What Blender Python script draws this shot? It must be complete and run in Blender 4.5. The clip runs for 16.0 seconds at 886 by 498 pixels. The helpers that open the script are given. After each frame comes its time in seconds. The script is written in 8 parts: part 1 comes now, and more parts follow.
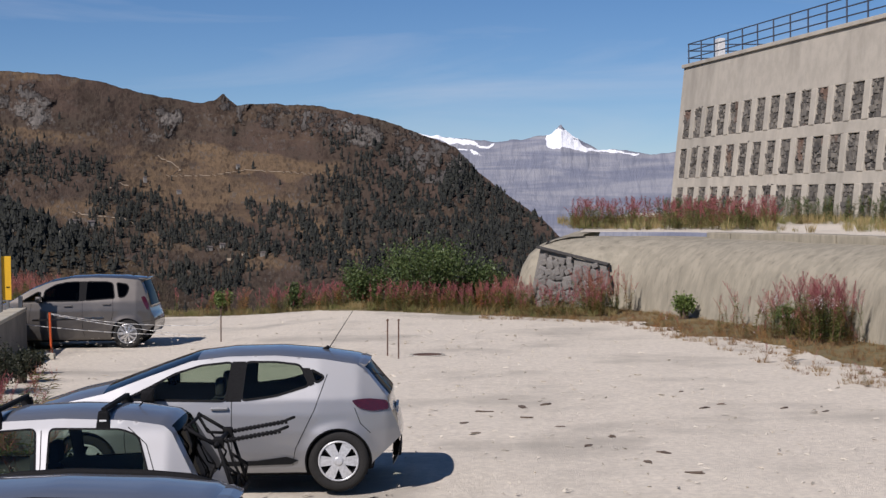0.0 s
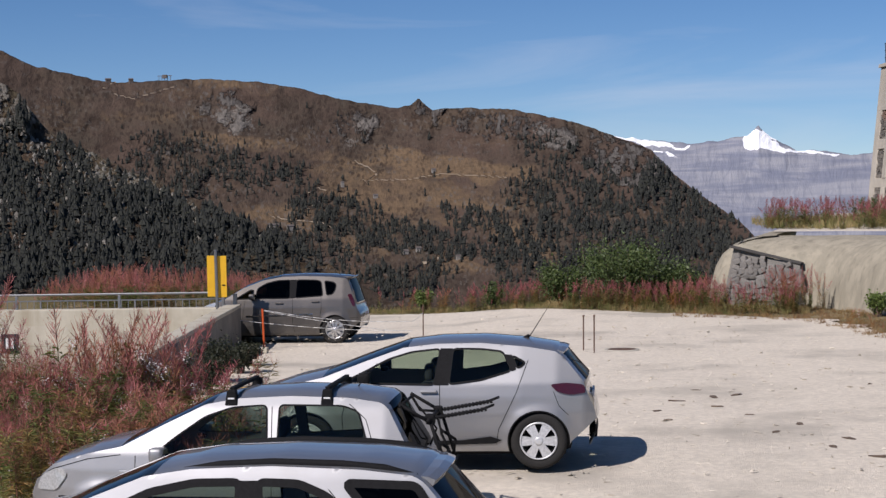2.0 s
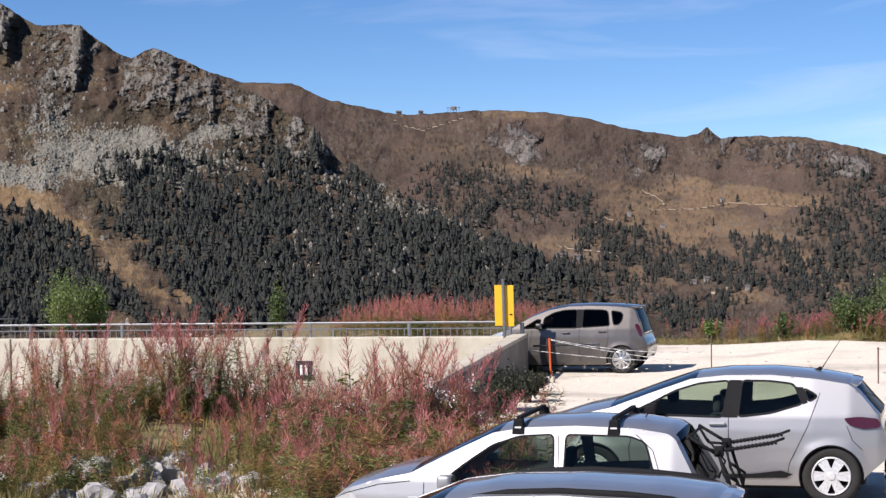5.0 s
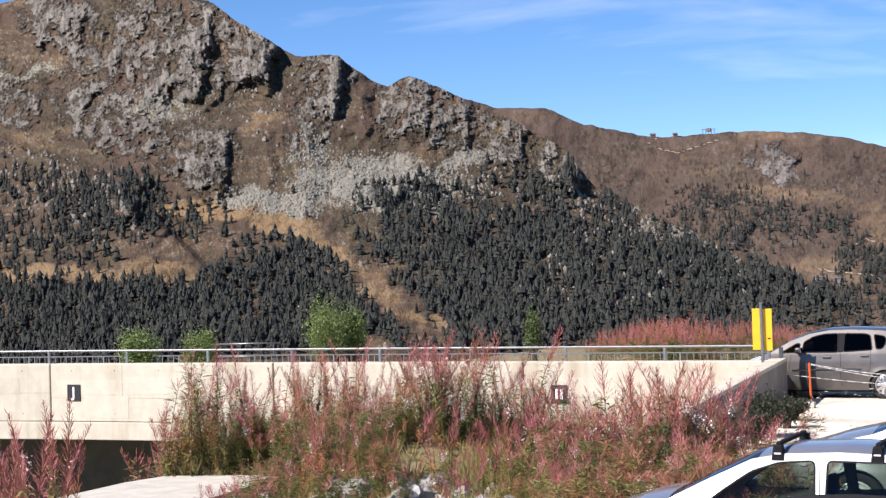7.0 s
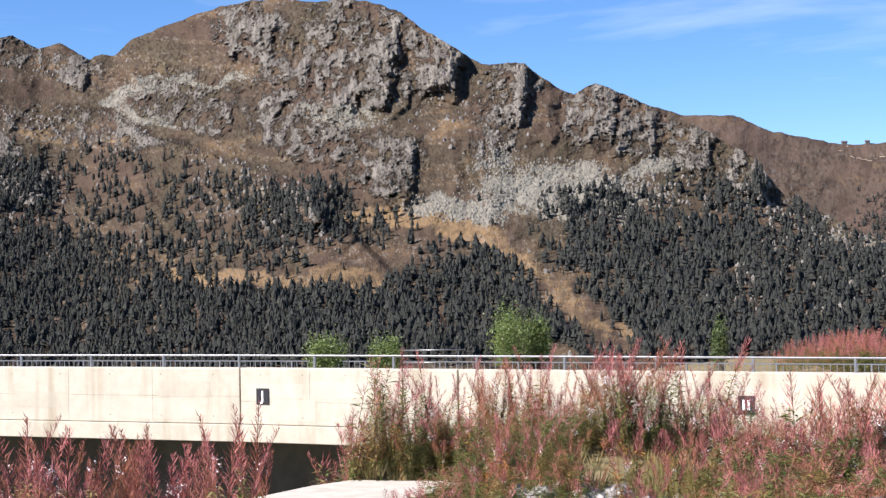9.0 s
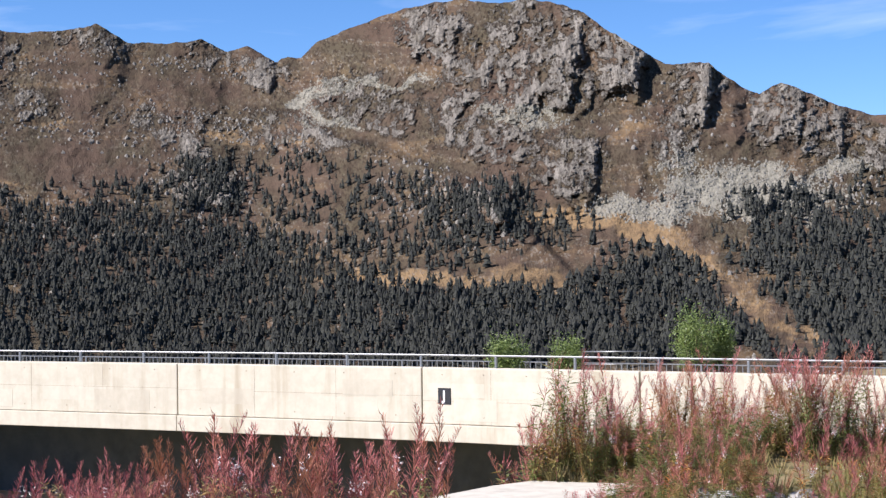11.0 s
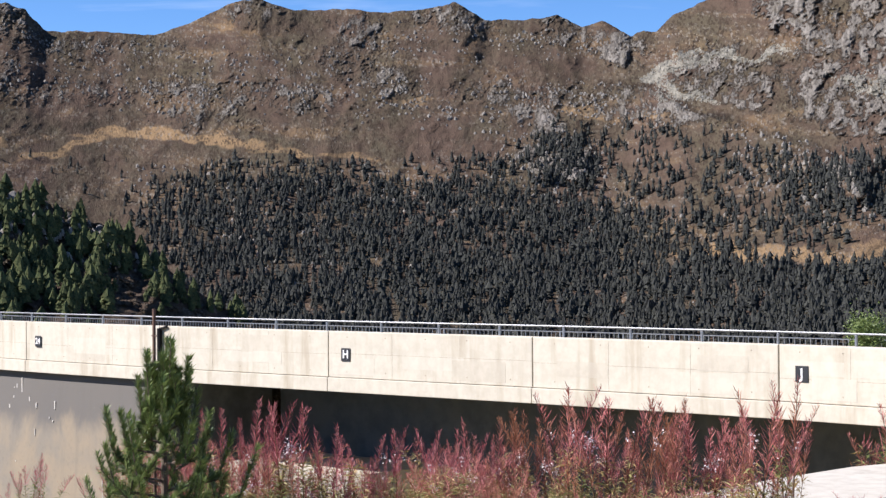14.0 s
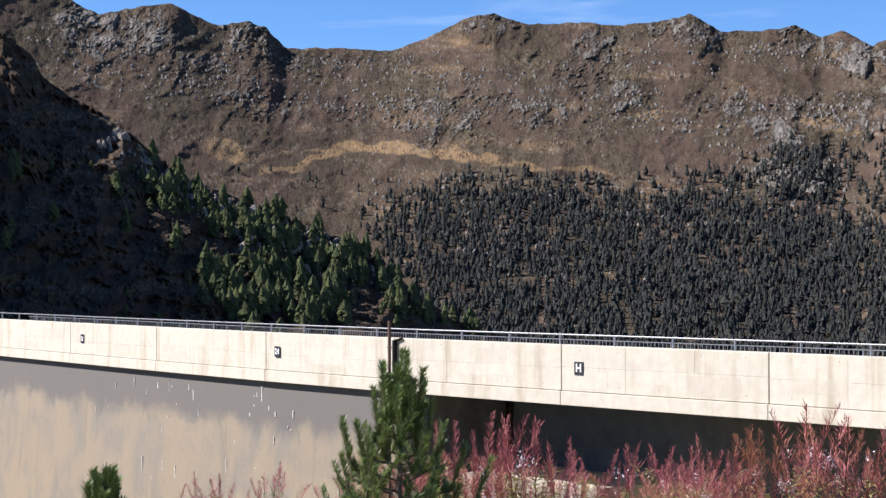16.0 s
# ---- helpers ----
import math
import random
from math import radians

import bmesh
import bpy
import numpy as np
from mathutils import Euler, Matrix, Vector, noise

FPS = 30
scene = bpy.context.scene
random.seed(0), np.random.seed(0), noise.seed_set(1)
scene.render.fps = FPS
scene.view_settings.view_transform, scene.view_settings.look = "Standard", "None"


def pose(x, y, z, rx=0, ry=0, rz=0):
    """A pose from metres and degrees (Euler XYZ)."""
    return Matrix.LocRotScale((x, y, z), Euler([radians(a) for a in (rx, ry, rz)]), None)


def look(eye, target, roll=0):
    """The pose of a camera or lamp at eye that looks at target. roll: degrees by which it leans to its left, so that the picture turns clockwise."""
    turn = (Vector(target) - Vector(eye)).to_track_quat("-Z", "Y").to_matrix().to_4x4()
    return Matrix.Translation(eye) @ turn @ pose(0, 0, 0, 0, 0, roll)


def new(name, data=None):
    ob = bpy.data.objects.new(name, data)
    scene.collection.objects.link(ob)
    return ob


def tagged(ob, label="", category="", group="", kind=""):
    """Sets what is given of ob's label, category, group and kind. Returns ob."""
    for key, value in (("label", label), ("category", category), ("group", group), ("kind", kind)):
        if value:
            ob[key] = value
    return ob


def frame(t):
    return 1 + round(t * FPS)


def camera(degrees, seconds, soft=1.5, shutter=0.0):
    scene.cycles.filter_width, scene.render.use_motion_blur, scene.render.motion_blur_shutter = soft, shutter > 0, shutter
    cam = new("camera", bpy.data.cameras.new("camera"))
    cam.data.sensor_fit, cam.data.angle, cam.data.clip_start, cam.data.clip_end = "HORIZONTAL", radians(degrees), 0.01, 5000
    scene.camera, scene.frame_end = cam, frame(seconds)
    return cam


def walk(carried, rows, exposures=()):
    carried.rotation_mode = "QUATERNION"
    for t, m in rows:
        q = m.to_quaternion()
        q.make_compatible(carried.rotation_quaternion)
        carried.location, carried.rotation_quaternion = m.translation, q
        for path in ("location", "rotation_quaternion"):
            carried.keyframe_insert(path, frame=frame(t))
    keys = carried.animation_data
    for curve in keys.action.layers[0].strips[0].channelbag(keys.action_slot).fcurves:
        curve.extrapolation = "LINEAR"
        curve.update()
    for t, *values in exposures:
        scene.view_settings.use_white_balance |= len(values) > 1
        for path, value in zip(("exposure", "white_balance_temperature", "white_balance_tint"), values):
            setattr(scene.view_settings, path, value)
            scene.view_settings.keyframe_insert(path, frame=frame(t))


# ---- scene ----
LENS = 28.57
cam = camera(LENS, 16.0, soft=1.4)
EYE = (0.0, 0.0, 3.0)


def aim(yaw, pitch, roll, eye=EYE):
    """A pose from degrees: yaw to the left of +y, pitch upwards, roll."""
    a, b = radians(yaw), radians(pitch)
    way = Vector((-math.sin(a) * math.cos(b), math.cos(a) * math.cos(b), math.sin(b)))
    return look(eye, Vector(eye) + 10 * way, roll)


walk(cam, [
    (0.0, aim(1.365, -1.744, -0.71, (-0.06, 1.36, 3.05))),
    (0.5, aim(3.035, -1.763, -1.008, (-0.03, 0.54, 3.0))),
    (1.0, aim(4.800, -1.687, -1.116)),
    (1.5, aim(6.307, -1.602, -1.190)),
    (2.0, aim(7.775, -1.540, -1.061)),
    (2.5, aim(9.412, -1.459, -1.034)),
    (3.0, aim(11.202, -1.368, -1.108)),
    (5.3, aim(18.318, -0.166, -1.140)),
    (5.5, aim(19.167, -0.014, -1.144)),
    (6.0, aim(21.432, 0.301, -1.245)),
    (6.5, aim(23.585, 0.485, -1.454)),
    (7.0, aim(25.520, 0.605, -1.529)),
    (7.5, aim(26.911, 0.742, -1.528)),
    (8.0, aim(28.212, 0.870, -1.290)),
    (8.5, aim(29.751, 0.979, -1.056)),
    (9.0, aim(31.606, 0.998, -1.113)),
    (9.2, aim(32.331, 0.980, -1.070)),
    (11.3, aim(38.750, 1.030, -0.770)),
    (11.5, aim(39.628, 0.928, -0.799)),
    (12.0, aim(41.776, 0.622, -0.946)),
    (12.5, aim(43.901, 0.381, -0.907)),
    (13.0, aim(45.704, 0.278, -0.761)),
    (13.5, aim(47.496, 0.347, -0.623)),
    (14.0, aim(49.229, 0.404, -0.395)),
    (14.5, aim(50.604, 0.520, -0.239)),
    (15.0, aim(52.078, 0.668, -0.121)),
    (15.5, aim(54.493, 0.786, -0.108)),
    (16.0, aim(56.902, 0.881, -0.124)),
], exposures=[(0.0, -0.17, 6500, 17), (1.5, -0.13, 6500, 17), (3.0, 0.17, 6500, 17), (5.5, 0.76, 6550, 17), (7.0, 1.04, 6550, 17), (9.0, 1.18, 6500, 17), (12.0, 1.12, 6350, 17), (16.0, 1.12, 6350, 17)])

# ---- light ----
SUN_AZ, SUN_EL = 145.0, 42.0          # degrees to the left of +y, degrees up
TO_SUN = Vector((-math.sin(radians(SUN_AZ)) * math.cos(radians(SUN_EL)), math.cos(radians(SUN_AZ)) * math.cos(radians(SUN_EL)), math.sin(radians(SUN_EL))))
sun = new("sun", bpy.data.lights.new("sun", "SUN"))
sun.data.energy, sun.data.angle, sun.data.color = 5.0, radians(0.5), (1.0, 0.965, 0.92)
sun.matrix_world = look((0, 0, 60), Vector((0, 0, 60)) - TO_SUN)

world = bpy.data.worlds.new("sky")
scene.world = world
world.use_nodes = True
wn, wl = world.node_tree.nodes, world.node_tree.links
wn.clear()
sky = wn.new("ShaderNodeTexSky")
sky.sky_type, sky.sun_disc = "NISHITA", False
sky.sun_elevation, sky.sun_rotation = radians(SUN_EL), radians(-SUN_AZ)
sky.altitude, sky.air_density, sky.dust_density, sky.ozone_density = 2400, 0.8, 0.05, 4.0
bg = wn.new("ShaderNodeBackground")
bg.inputs["Strength"].default_value = 0.081
wout = wn.new("ShaderNodeOutputWorld")
tc = wn.new("ShaderNodeTexCoord")
mp = wn.new("ShaderNodeMapping")
mp.inputs["Scale"].default_value = (2.0, 2.0, 14.0)
mp.inputs["Rotation"].default_value = (0.10, 0.06, 0.0)
cirrus = wn.new("ShaderNodeTexNoise")
cirrus.inputs["Scale"].default_value, cirrus.inputs["Detail"].default_value, cirrus.inputs["Roughness"].default_value, cirrus.inputs["Distortion"].default_value = 2.2, 6.0, 0.55, 0.6
veil = wn.new("ShaderNodeMapRange")
veil.inputs[1].default_value, veil.inputs[2].default_value, veil.inputs[4].default_value = 0.52, 0.85, 0.30
haze = wn.new("ShaderNodeMix")
haze.data_type = "RGBA"
haze.inputs[7].default_value = (9.0, 9.4, 10.0, 1.0)
wl.new(tc.outputs["Generated"], mp.inputs[0])
wl.new(mp.outputs[0], cirrus.inputs[0])
wl.new(cirrus.outputs[0], veil.inputs[0])
wl.new(veil.outputs[0], haze.inputs[0])
deep = wn.new("ShaderNodeHueSaturation")
deep.inputs["Saturation"].default_value = 1.16
wl.new(sky.outputs[0], deep.inputs["Color"])
wl.new(deep.outputs[0], haze.inputs[6])
wl.new(haze.outputs[2], bg.inputs["Color"])
wl.new(bg.outputs[0], wout.inputs["Surface"])
scene.view_settings.exposure = 0.0

# ---- materials ----
def node(nt, kind, **values):
    n = nt.nodes.new(kind)
    for key, value in values.items():
        n.inputs[key.replace("_", " ")].default_value = value
    return n


def start(name):
    m = bpy.data.materials.new(name)
    m.use_nodes = True
    nt = m.node_tree
    return m, nt, nt.nodes["Principled BSDF"]


def rgba(c):
    return (c[0], c[1], c[2], 1.0)


def mixed(nt, fac, a, b, blend="MIX"):
    """Mix of two colours, each a socket or a tuple."""
    n = nt.nodes.new("ShaderNodeMix")
    n.data_type, n.blend_type = "RGBA", blend
    for sock, v in ((n.inputs[0], fac), (n.inputs[6], a), (n.inputs[7], b)):
        if isinstance(v, bpy.types.NodeSocket):
            nt.links.new(v, sock)
        elif isinstance(v, tuple):
            sock.default_value = rgba(v)
        else:
            sock.default_value = v
    return n.outputs[2]


def ramp(nt, value, lo, hi):
    """0 below lo, 1 above hi."""
    n = nt.nodes.new("ShaderNodeMapRange")
    n.interpolation_type = "SMOOTHSTEP"
    nt.links.new(value, n.inputs[0])
    n.inputs[1].default_value, n.inputs[2].default_value = lo, hi
    return n.outputs[0]


def place_of(nt, layer):
    """The object's own coordinates, or those that a mesh layer gives."""
    if layer:
        n = nt.nodes.new("ShaderNodeAttribute")
        n.attribute_name = layer
        return n.outputs["Vector"]
    return nt.nodes.new("ShaderNodeTexCoord").outputs["Object"]


def noise_of(nt, scale, detail=4.0, rough=0.6, stretch=(1, 1, 1), distort=0.0, layer=""):
    mp = nt.nodes.new("ShaderNodeMapping")
    mp.inputs["Scale"].default_value = stretch
    n = node(nt, "ShaderNodeTexNoise", Scale=scale, Detail=detail, Roughness=rough, Distortion=distort)
    nt.links.new(place_of(nt, layer), mp.inputs[0])
    nt.links.new(mp.outputs[0], n.inputs[0])
    return n.outputs["Fac"]


def math_of(nt, op, a, b):
    n = nt.nodes.new("ShaderNodeMath")
    n.operation = op
    for sock, v in ((n.inputs[0], a), (n.inputs[1], b)):
        if isinstance(v, bpy.types.NodeSocket):
            nt.links.new(v, sock)
        else:
            sock.default_value = v
    return n.outputs[0]


def bumped(nt, bsdf, height, strength, distance):
    n = node(nt, "ShaderNodeBump", Strength=strength, Distance=distance)
    nt.links.new(height, n.inputs["Height"])
    nt.links.new(n.outputs[0], bsdf.inputs["Normal"])


def surface(name, c1, c2, scale, rough=0.8, c3=None, scale3=0.5, lo3=0.55, hi3=0.7, bump=0.3, dist=0.01, bscale=None, metal=0.0,
            stretch=(1, 1, 1), stretch3=(1, 1, 1), vary=0.0, coat=0.0):
    """Two colours mixed by a fine noise, a third laid over in broad stains, with relief."""
    m, nt, b = start(name)
    fine = noise_of(nt, scale, 5, 0.65, stretch)
    col = mixed(nt, ramp(nt, fine, 0.35, 0.65), c1, c2)
    if c3:
        col = mixed(nt, ramp(nt, noise_of(nt, scale3, 5, 0.6, stretch3), lo3, hi3), col, c3)
    if vary:
        oi = nt.nodes.new("ShaderNodeObjectInfo")
        shade = math_of(nt, "ADD", math_of(nt, "MULTIPLY", oi.outputs["Random"], vary), 1 - vary / 2)
        n = nt.nodes.new("ShaderNodeVectorMath")
        n.operation = "SCALE"
        nt.links.new(col, n.inputs[0])
        nt.links.new(shade, n.inputs["Scale"])
        col = n.outputs[0]
    nt.links.new(col, b.inputs["Base Color"])
    b.inputs["Roughness"].default_value, b.inputs["Metallic"].default_value = rough, metal
    b.inputs["Coat Weight"].default_value = coat
    b.inputs["Coat Roughness"].default_value = 0.05
    if bump:
        bumped(nt, b, noise_of(nt, bscale or scale * 2, 5, 0.7, stretch), bump, dist)
    return m


def leafy(name, c1, c2, c3=None, rough=0.6, share=0.3, sheen=0.5, through_share=0.25):
    """Foliage: colour differs from leaf to leaf; a little light comes through."""
    m, nt, b = start(name)
    geo = nt.nodes.new("ShaderNodeNewGeometry")
    rnd = geo.outputs["Random Per Island"]
    col = mixed(nt, rnd, c1, c2)
    if c3:
        col = mixed(nt, ramp(nt, noise_of(nt, 1.3, 3), 0.6 - share, 0.75 - share * 0.5), col, c3)
    nt.links.new(col, b.inputs["Base Color"])
    b.inputs["Roughness"].default_value = rough
    b.inputs["Specular IOR Level"].default_value = sheen
    tr = nt.nodes.new("ShaderNodeBsdfTranslucent")
    nt.links.new(col, tr.inputs["Color"])
    mx = nt.nodes.new("ShaderNodeMixShader")
    mx.inputs[0].default_value = through_share
    nt.links.new(b.outputs[0], mx.inputs[1])
    nt.links.new(tr.outputs[0], mx.inputs[2])
    nt.links.new(mx.outputs[0], nt.nodes["Material Output"].inputs["Surface"])
    return m


def cells_of(nt, scale, stretch=(1, 1, 1), layer=""):
    mp = nt.nodes.new("ShaderNodeMapping")
    mp.inputs["Scale"].default_value = stretch
    n = nt.nodes.new("ShaderNodeTexVoronoi")
    n.inputs["Scale"].default_value = scale
    nt.links.new(place_of(nt, layer), mp.inputs[0])
    nt.links.new(mp.outputs[0], n.inputs[0])
    return n


def dimmed(c, k):
    return (c[0] * k, c[1] * k, c[2] * k)


def land(name, heath, heath2, rock, rock2, ochre, scree, grain=1.0, relief=1.25):
    """Mountain ground: heath, meadow, rock and scree laid out by the mesh's cover layer (rock, meadow, scree)."""
    m, nt, b = start(name)
    at = nt.nodes.new("ShaderNodeVertexColor")
    at.layer_name = "cover"
    sp = nt.nodes.new("ShaderNodeSeparateColor")
    nt.links.new(at.outputs[0], sp.inputs[0])

    def add(a, c):
        return math_of(nt, "ADD", a, c)

    def mul(a, c):
        return math_of(nt, "MULTIPLY", a, c)

    def off(n, k):
        return mul(math_of(nt, "SUBTRACT", n, 0.5), k)
    lay = "lay"     # metres across the slope and up it
    big = noise_of(nt, 0.010 * grain, 6, 0.65, layer=lay)
    mid = noise_of(nt, 0.05 * grain, 7, 0.72, layer=lay)
    fine = noise_of(nt, 0.30 * grain, 4, 0.7, layer=lay)
    spots = noise_of(nt, 0.16 * grain, 4, 0.65, layer=lay)
    level = noise_of(nt, 0.020 * grain, 6, 0.7, (0.35, 1.7, 1), 0.5, lay)
    streak = noise_of(nt, 0.11 * grain, 6, 0.72, (1, 0.30, 1), 0.5, lay)
    slabs = cells_of(nt, 0.16 * grain, (1, 0.42, 1), lay)
    tone = nt.nodes.new("ShaderNodeSeparateColor")
    nt.links.new(slabs.outputs["Color"], tone.inputs[0])
    chips = cells_of(nt, 0.42 * grain, (1, 0.8, 1), lay)
    tone2 = nt.nodes.new("ShaderNodeSeparateColor")
    nt.links.new(chips.outputs["Color"], tone2.inputs[0])
    # heath with dry grass in level bands, dark dwarf shrubs
    col = mixed(nt, ramp(nt, big, 0.38, 0.62), heath, heath2)
    col = mixed(nt, mul(ramp(nt, level, 0.50, 0.66), 0.5), col, dimmed(ochre, 0.66))
    col = mixed(nt, mul(ramp(nt, mid, 0.48, 0.60), 0.6), col, dimmed(heath, 0.50))
    o = ramp(nt, add(mul(sp.outputs[1], 0.9), add(off(mid, 1.5), off(level, 1.4))), 0.25, 0.80)
    col = mixed(nt, mul(o, 0.9), col, mixed(nt, ramp(nt, spots, 0.4, 0.65), ochre, dimmed(ochre, 0.74)))
    # bedrock on what stands out, in steep slabs
    stone = mixed(nt, tone.outputs[0], rock2, rock)
    stone = mixed(nt, mul(ramp(nt, streak, 0.50, 0.66), 0.75), stone, dimmed(rock2, 0.45))
    stone = mixed(nt, mul(ramp(nt, mid, 0.55, 0.64), 0.6), stone, heath2)
    r = ramp(nt, add(sp.outputs[0], add(off(streak, 1.1), add(off(mid, 1.3), off(fine, 1.2)))), 0.40, 0.60)
    col = mixed(nt, mul(r, 0.92), col, stone)
    # loose boulders and scree
    loose_stones = mul(ramp(nt, spots, 0.57, 0.62), ramp(nt, level, 0.40, 0.56))
    col = mixed(nt, mul(loose_stones, 0.4), col, dimmed(rock, 0.85))
    col = mixed(nt, mul(mul(ramp(nt, tone2.outputs[0], 0.86, 0.89), ramp(nt, level, 0.46, 0.60)), 0.5), col, dimmed(rock, 0.85))
    col = mixed(nt, mul(mul(ramp(nt, tone2.outputs[2], 0.76, 0.80), ramp(nt, big, 0.40, 0.58)), 0.7), col, dimmed(heath, 0.38))
    s = ramp(nt, add(mul(sp.outputs[2], 0.85), add(off(mid, 2.4), off(fine, 2.2))), 0.46, 0.66)
    col = mixed(nt, mul(s, 0.9), col, mixed(nt, tone2.outputs[1], dimmed(scree, 0.62), scree))
    col = mixed(nt, mul(ramp(nt, fine, 0.52, 0.66), 0.35), col, (0.026, 0.023, 0.018))
    nt.links.new(col, b.inputs["Base Color"])
    b.inputs["Roughness"].default_value = 0.95
    b.inputs["Specular IOR Level"].default_value = 0.05
    facets = mul(add(tone.outputs[1], mul(tone2.outputs[1], 0.4)), mul(r, 1.6))
    hgt = add(mul(mid, 2.6), add(mul(fine, 1.3), add(mul(streak, mul(r, 3.0)), facets)))
    bumped(nt, b, hgt, 1.0, relief / grain)
    return m


M_MASSIF = land("mountain_ground", (0.072, 0.050, 0.037), (0.064, 0.053, 0.035), (0.215, 0.198, 0.172), (0.11, 0.101, 0.088), (0.215, 0.145, 0.078), (0.235, 0.225, 0.185))
M_RIDGE = land("ridge_ground", (0.086, 0.060, 0.047), (0.070, 0.055, 0.042), (0.145, 0.134, 0.123), (0.085, 0.078, 0.072), (0.165, 0.114, 0.070), (0.21, 0.19, 0.168), 0.75)
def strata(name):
    """Far limestone in level beds, with old snow where the cover layer says; distance haze is put into its bluish
    colours.
    """
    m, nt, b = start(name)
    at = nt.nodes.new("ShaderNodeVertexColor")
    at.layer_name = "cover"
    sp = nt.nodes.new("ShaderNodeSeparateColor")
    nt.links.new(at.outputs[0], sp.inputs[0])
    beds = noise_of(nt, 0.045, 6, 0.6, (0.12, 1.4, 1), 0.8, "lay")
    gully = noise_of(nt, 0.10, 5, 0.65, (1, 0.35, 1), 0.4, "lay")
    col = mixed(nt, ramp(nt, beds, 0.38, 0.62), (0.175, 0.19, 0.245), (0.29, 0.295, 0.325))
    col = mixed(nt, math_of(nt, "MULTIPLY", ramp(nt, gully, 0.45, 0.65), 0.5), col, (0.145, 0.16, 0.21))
    snow = ramp(nt, math_of(nt, "ADD", sp.outputs[2], math_of(nt, "MULTIPLY", math_of(nt, "SUBTRACT", gully, 0.5), 2.6)), 0.80, 0.95)
    nt.links.new(mixed(nt, snow, col, (0.92, 0.93, 0.95)), b.inputs["Base Color"])
    b.inputs["Roughness"].default_value = 0.95
    bumped(nt, b, math_of(nt, "ADD", gully, beds), 0.8, 6.0)
    return m


M_FAR = strata("hazy_far_limestone")
M_NEEDLES = leafy("far_needles", (0.023, 0.0250, 0.0275), (0.044, 0.0465, 0.0440), (0.070, 0.070, 0.046), 0.9, 0.12, 0.05, 0.12)
M_SPURNEEDLES = leafy("spur_needles", (0.030, 0.045, 0.023), (0.065, 0.082, 0.036), (0.105, 0.103, 0.046), 0.9, 0.14, 0.05, 0.12)
M_CONCRETE = surface("pale_concrete", (0.485, 0.448, 0.36), (0.43, 0.395, 0.315), 3.0, 0.85, (0.335, 0.29, 0.21), 1.5, 0.47, 0.74, 0.15, 0.01, 20, stretch3=(1, 1, 0.12))
M_OLDCONC = surface("old_concrete", (0.42, 0.39, 0.33), (0.34, 0.315, 0.265), 1.5, 0.9, (0.24, 0.22, 0.18), 0.35, 0.5, 0.75, 0.4, 0.02, 12, stretch3=(1, 1, 0.25))
M_GRAVEL = surface("gravel", (0.70, 0.63, 0.52), (0.58, 0.52, 0.43), 11.0, 0.95, (0.42, 0.38, 0.315), 0.35, 0.46, 0.72, 0.8, 0.018, 40)
M_SOIL = surface("grassy_soil", (0.20, 0.15, 0.07), (0.13, 0.11, 0.045), 3.0, 0.95, (0.26, 0.20, 0.11), 0.6, 0.5, 0.7, 0.8, 0.05, 9)
M_STEEL = surface("galvanised_steel", (0.27, 0.275, 0.28), (0.22, 0.225, 0.23), 8.0, 0.45, metal=0.8, bump=0.05)

# ---- mesh helpers ----
def mesh_from(name, verts, faces, material, smooth=True):
    me = bpy.data.meshes.new(name)
    me.from_pydata(verts, [], faces)
    me.materials.append(material)
    me.polygons.foreach_set("use_smooth", [smooth] * len(me.polygons))
    me.update()
    return me


def fast_mesh(name, verts, quads, material, smooth=True):
    """A mesh from arrays of points (n, 3) and of faces (m, 3 or 4)."""
    me = bpy.data.meshes.new(name)
    k = quads.shape[1]
    me.vertices.add(len(verts))
    me.vertices.foreach_set("co", np.ascontiguousarray(verts, np.float32).ravel())
    me.loops.add(quads.size)
    me.loops.foreach_set("vertex_index", np.ascontiguousarray(quads, np.int32).ravel())
    me.polygons.add(len(quads))
    me.polygons.foreach_set("loop_start", np.arange(0, quads.size, k, dtype=np.int32))
    me.polygons.foreach_set("use_smooth", np.full(len(quads), smooth))
    me.materials.append(material)
    me.update(calc_edges=True)
    return me


def grid_faces(rows, cols):
    i = np.arange(rows - 1)[:, None] * cols + np.arange(cols - 1)[None, :]
    return np.stack([i, i + 1, i + cols + 1, i + cols], -1).reshape(-1, 4)


def lattice(seed, n=256):
    return np.random.RandomState(seed).rand(n, n).astype(np.float32)


LATTICES = [lattice(k) for k in range(12)]


def value_noise(x, y, seed=0):
    t = LATTICES[seed % 12]
    xi, yi = np.floor(x).astype(int), np.floor(y).astype(int)
    u, v = x - xi, y - yi
    u, v = u * u * (3 - 2 * u), v * v * (3 - 2 * v)
    a, b = t[yi % 256, xi % 256], t[yi % 256, (xi + 1) % 256]
    c, d = t[(yi + 1) % 256, xi % 256], t[(yi + 1) % 256, (xi + 1) % 256]
    return (a * (1 - u) + b * u) * (1 - v) + (c * (1 - u) + d * u) * v


def fbm(x, y, octaves=5, seed=0, gain=0.5):
    out, amp, total = 0.0, 1.0, 0.0
    for k in range(octaves):
        out = out + amp * value_noise(x * 2**k + 17.3 * k, y * 2**k + 5.1 * k, seed + k)
        total, amp = total + amp, amp * gain
    return out / total


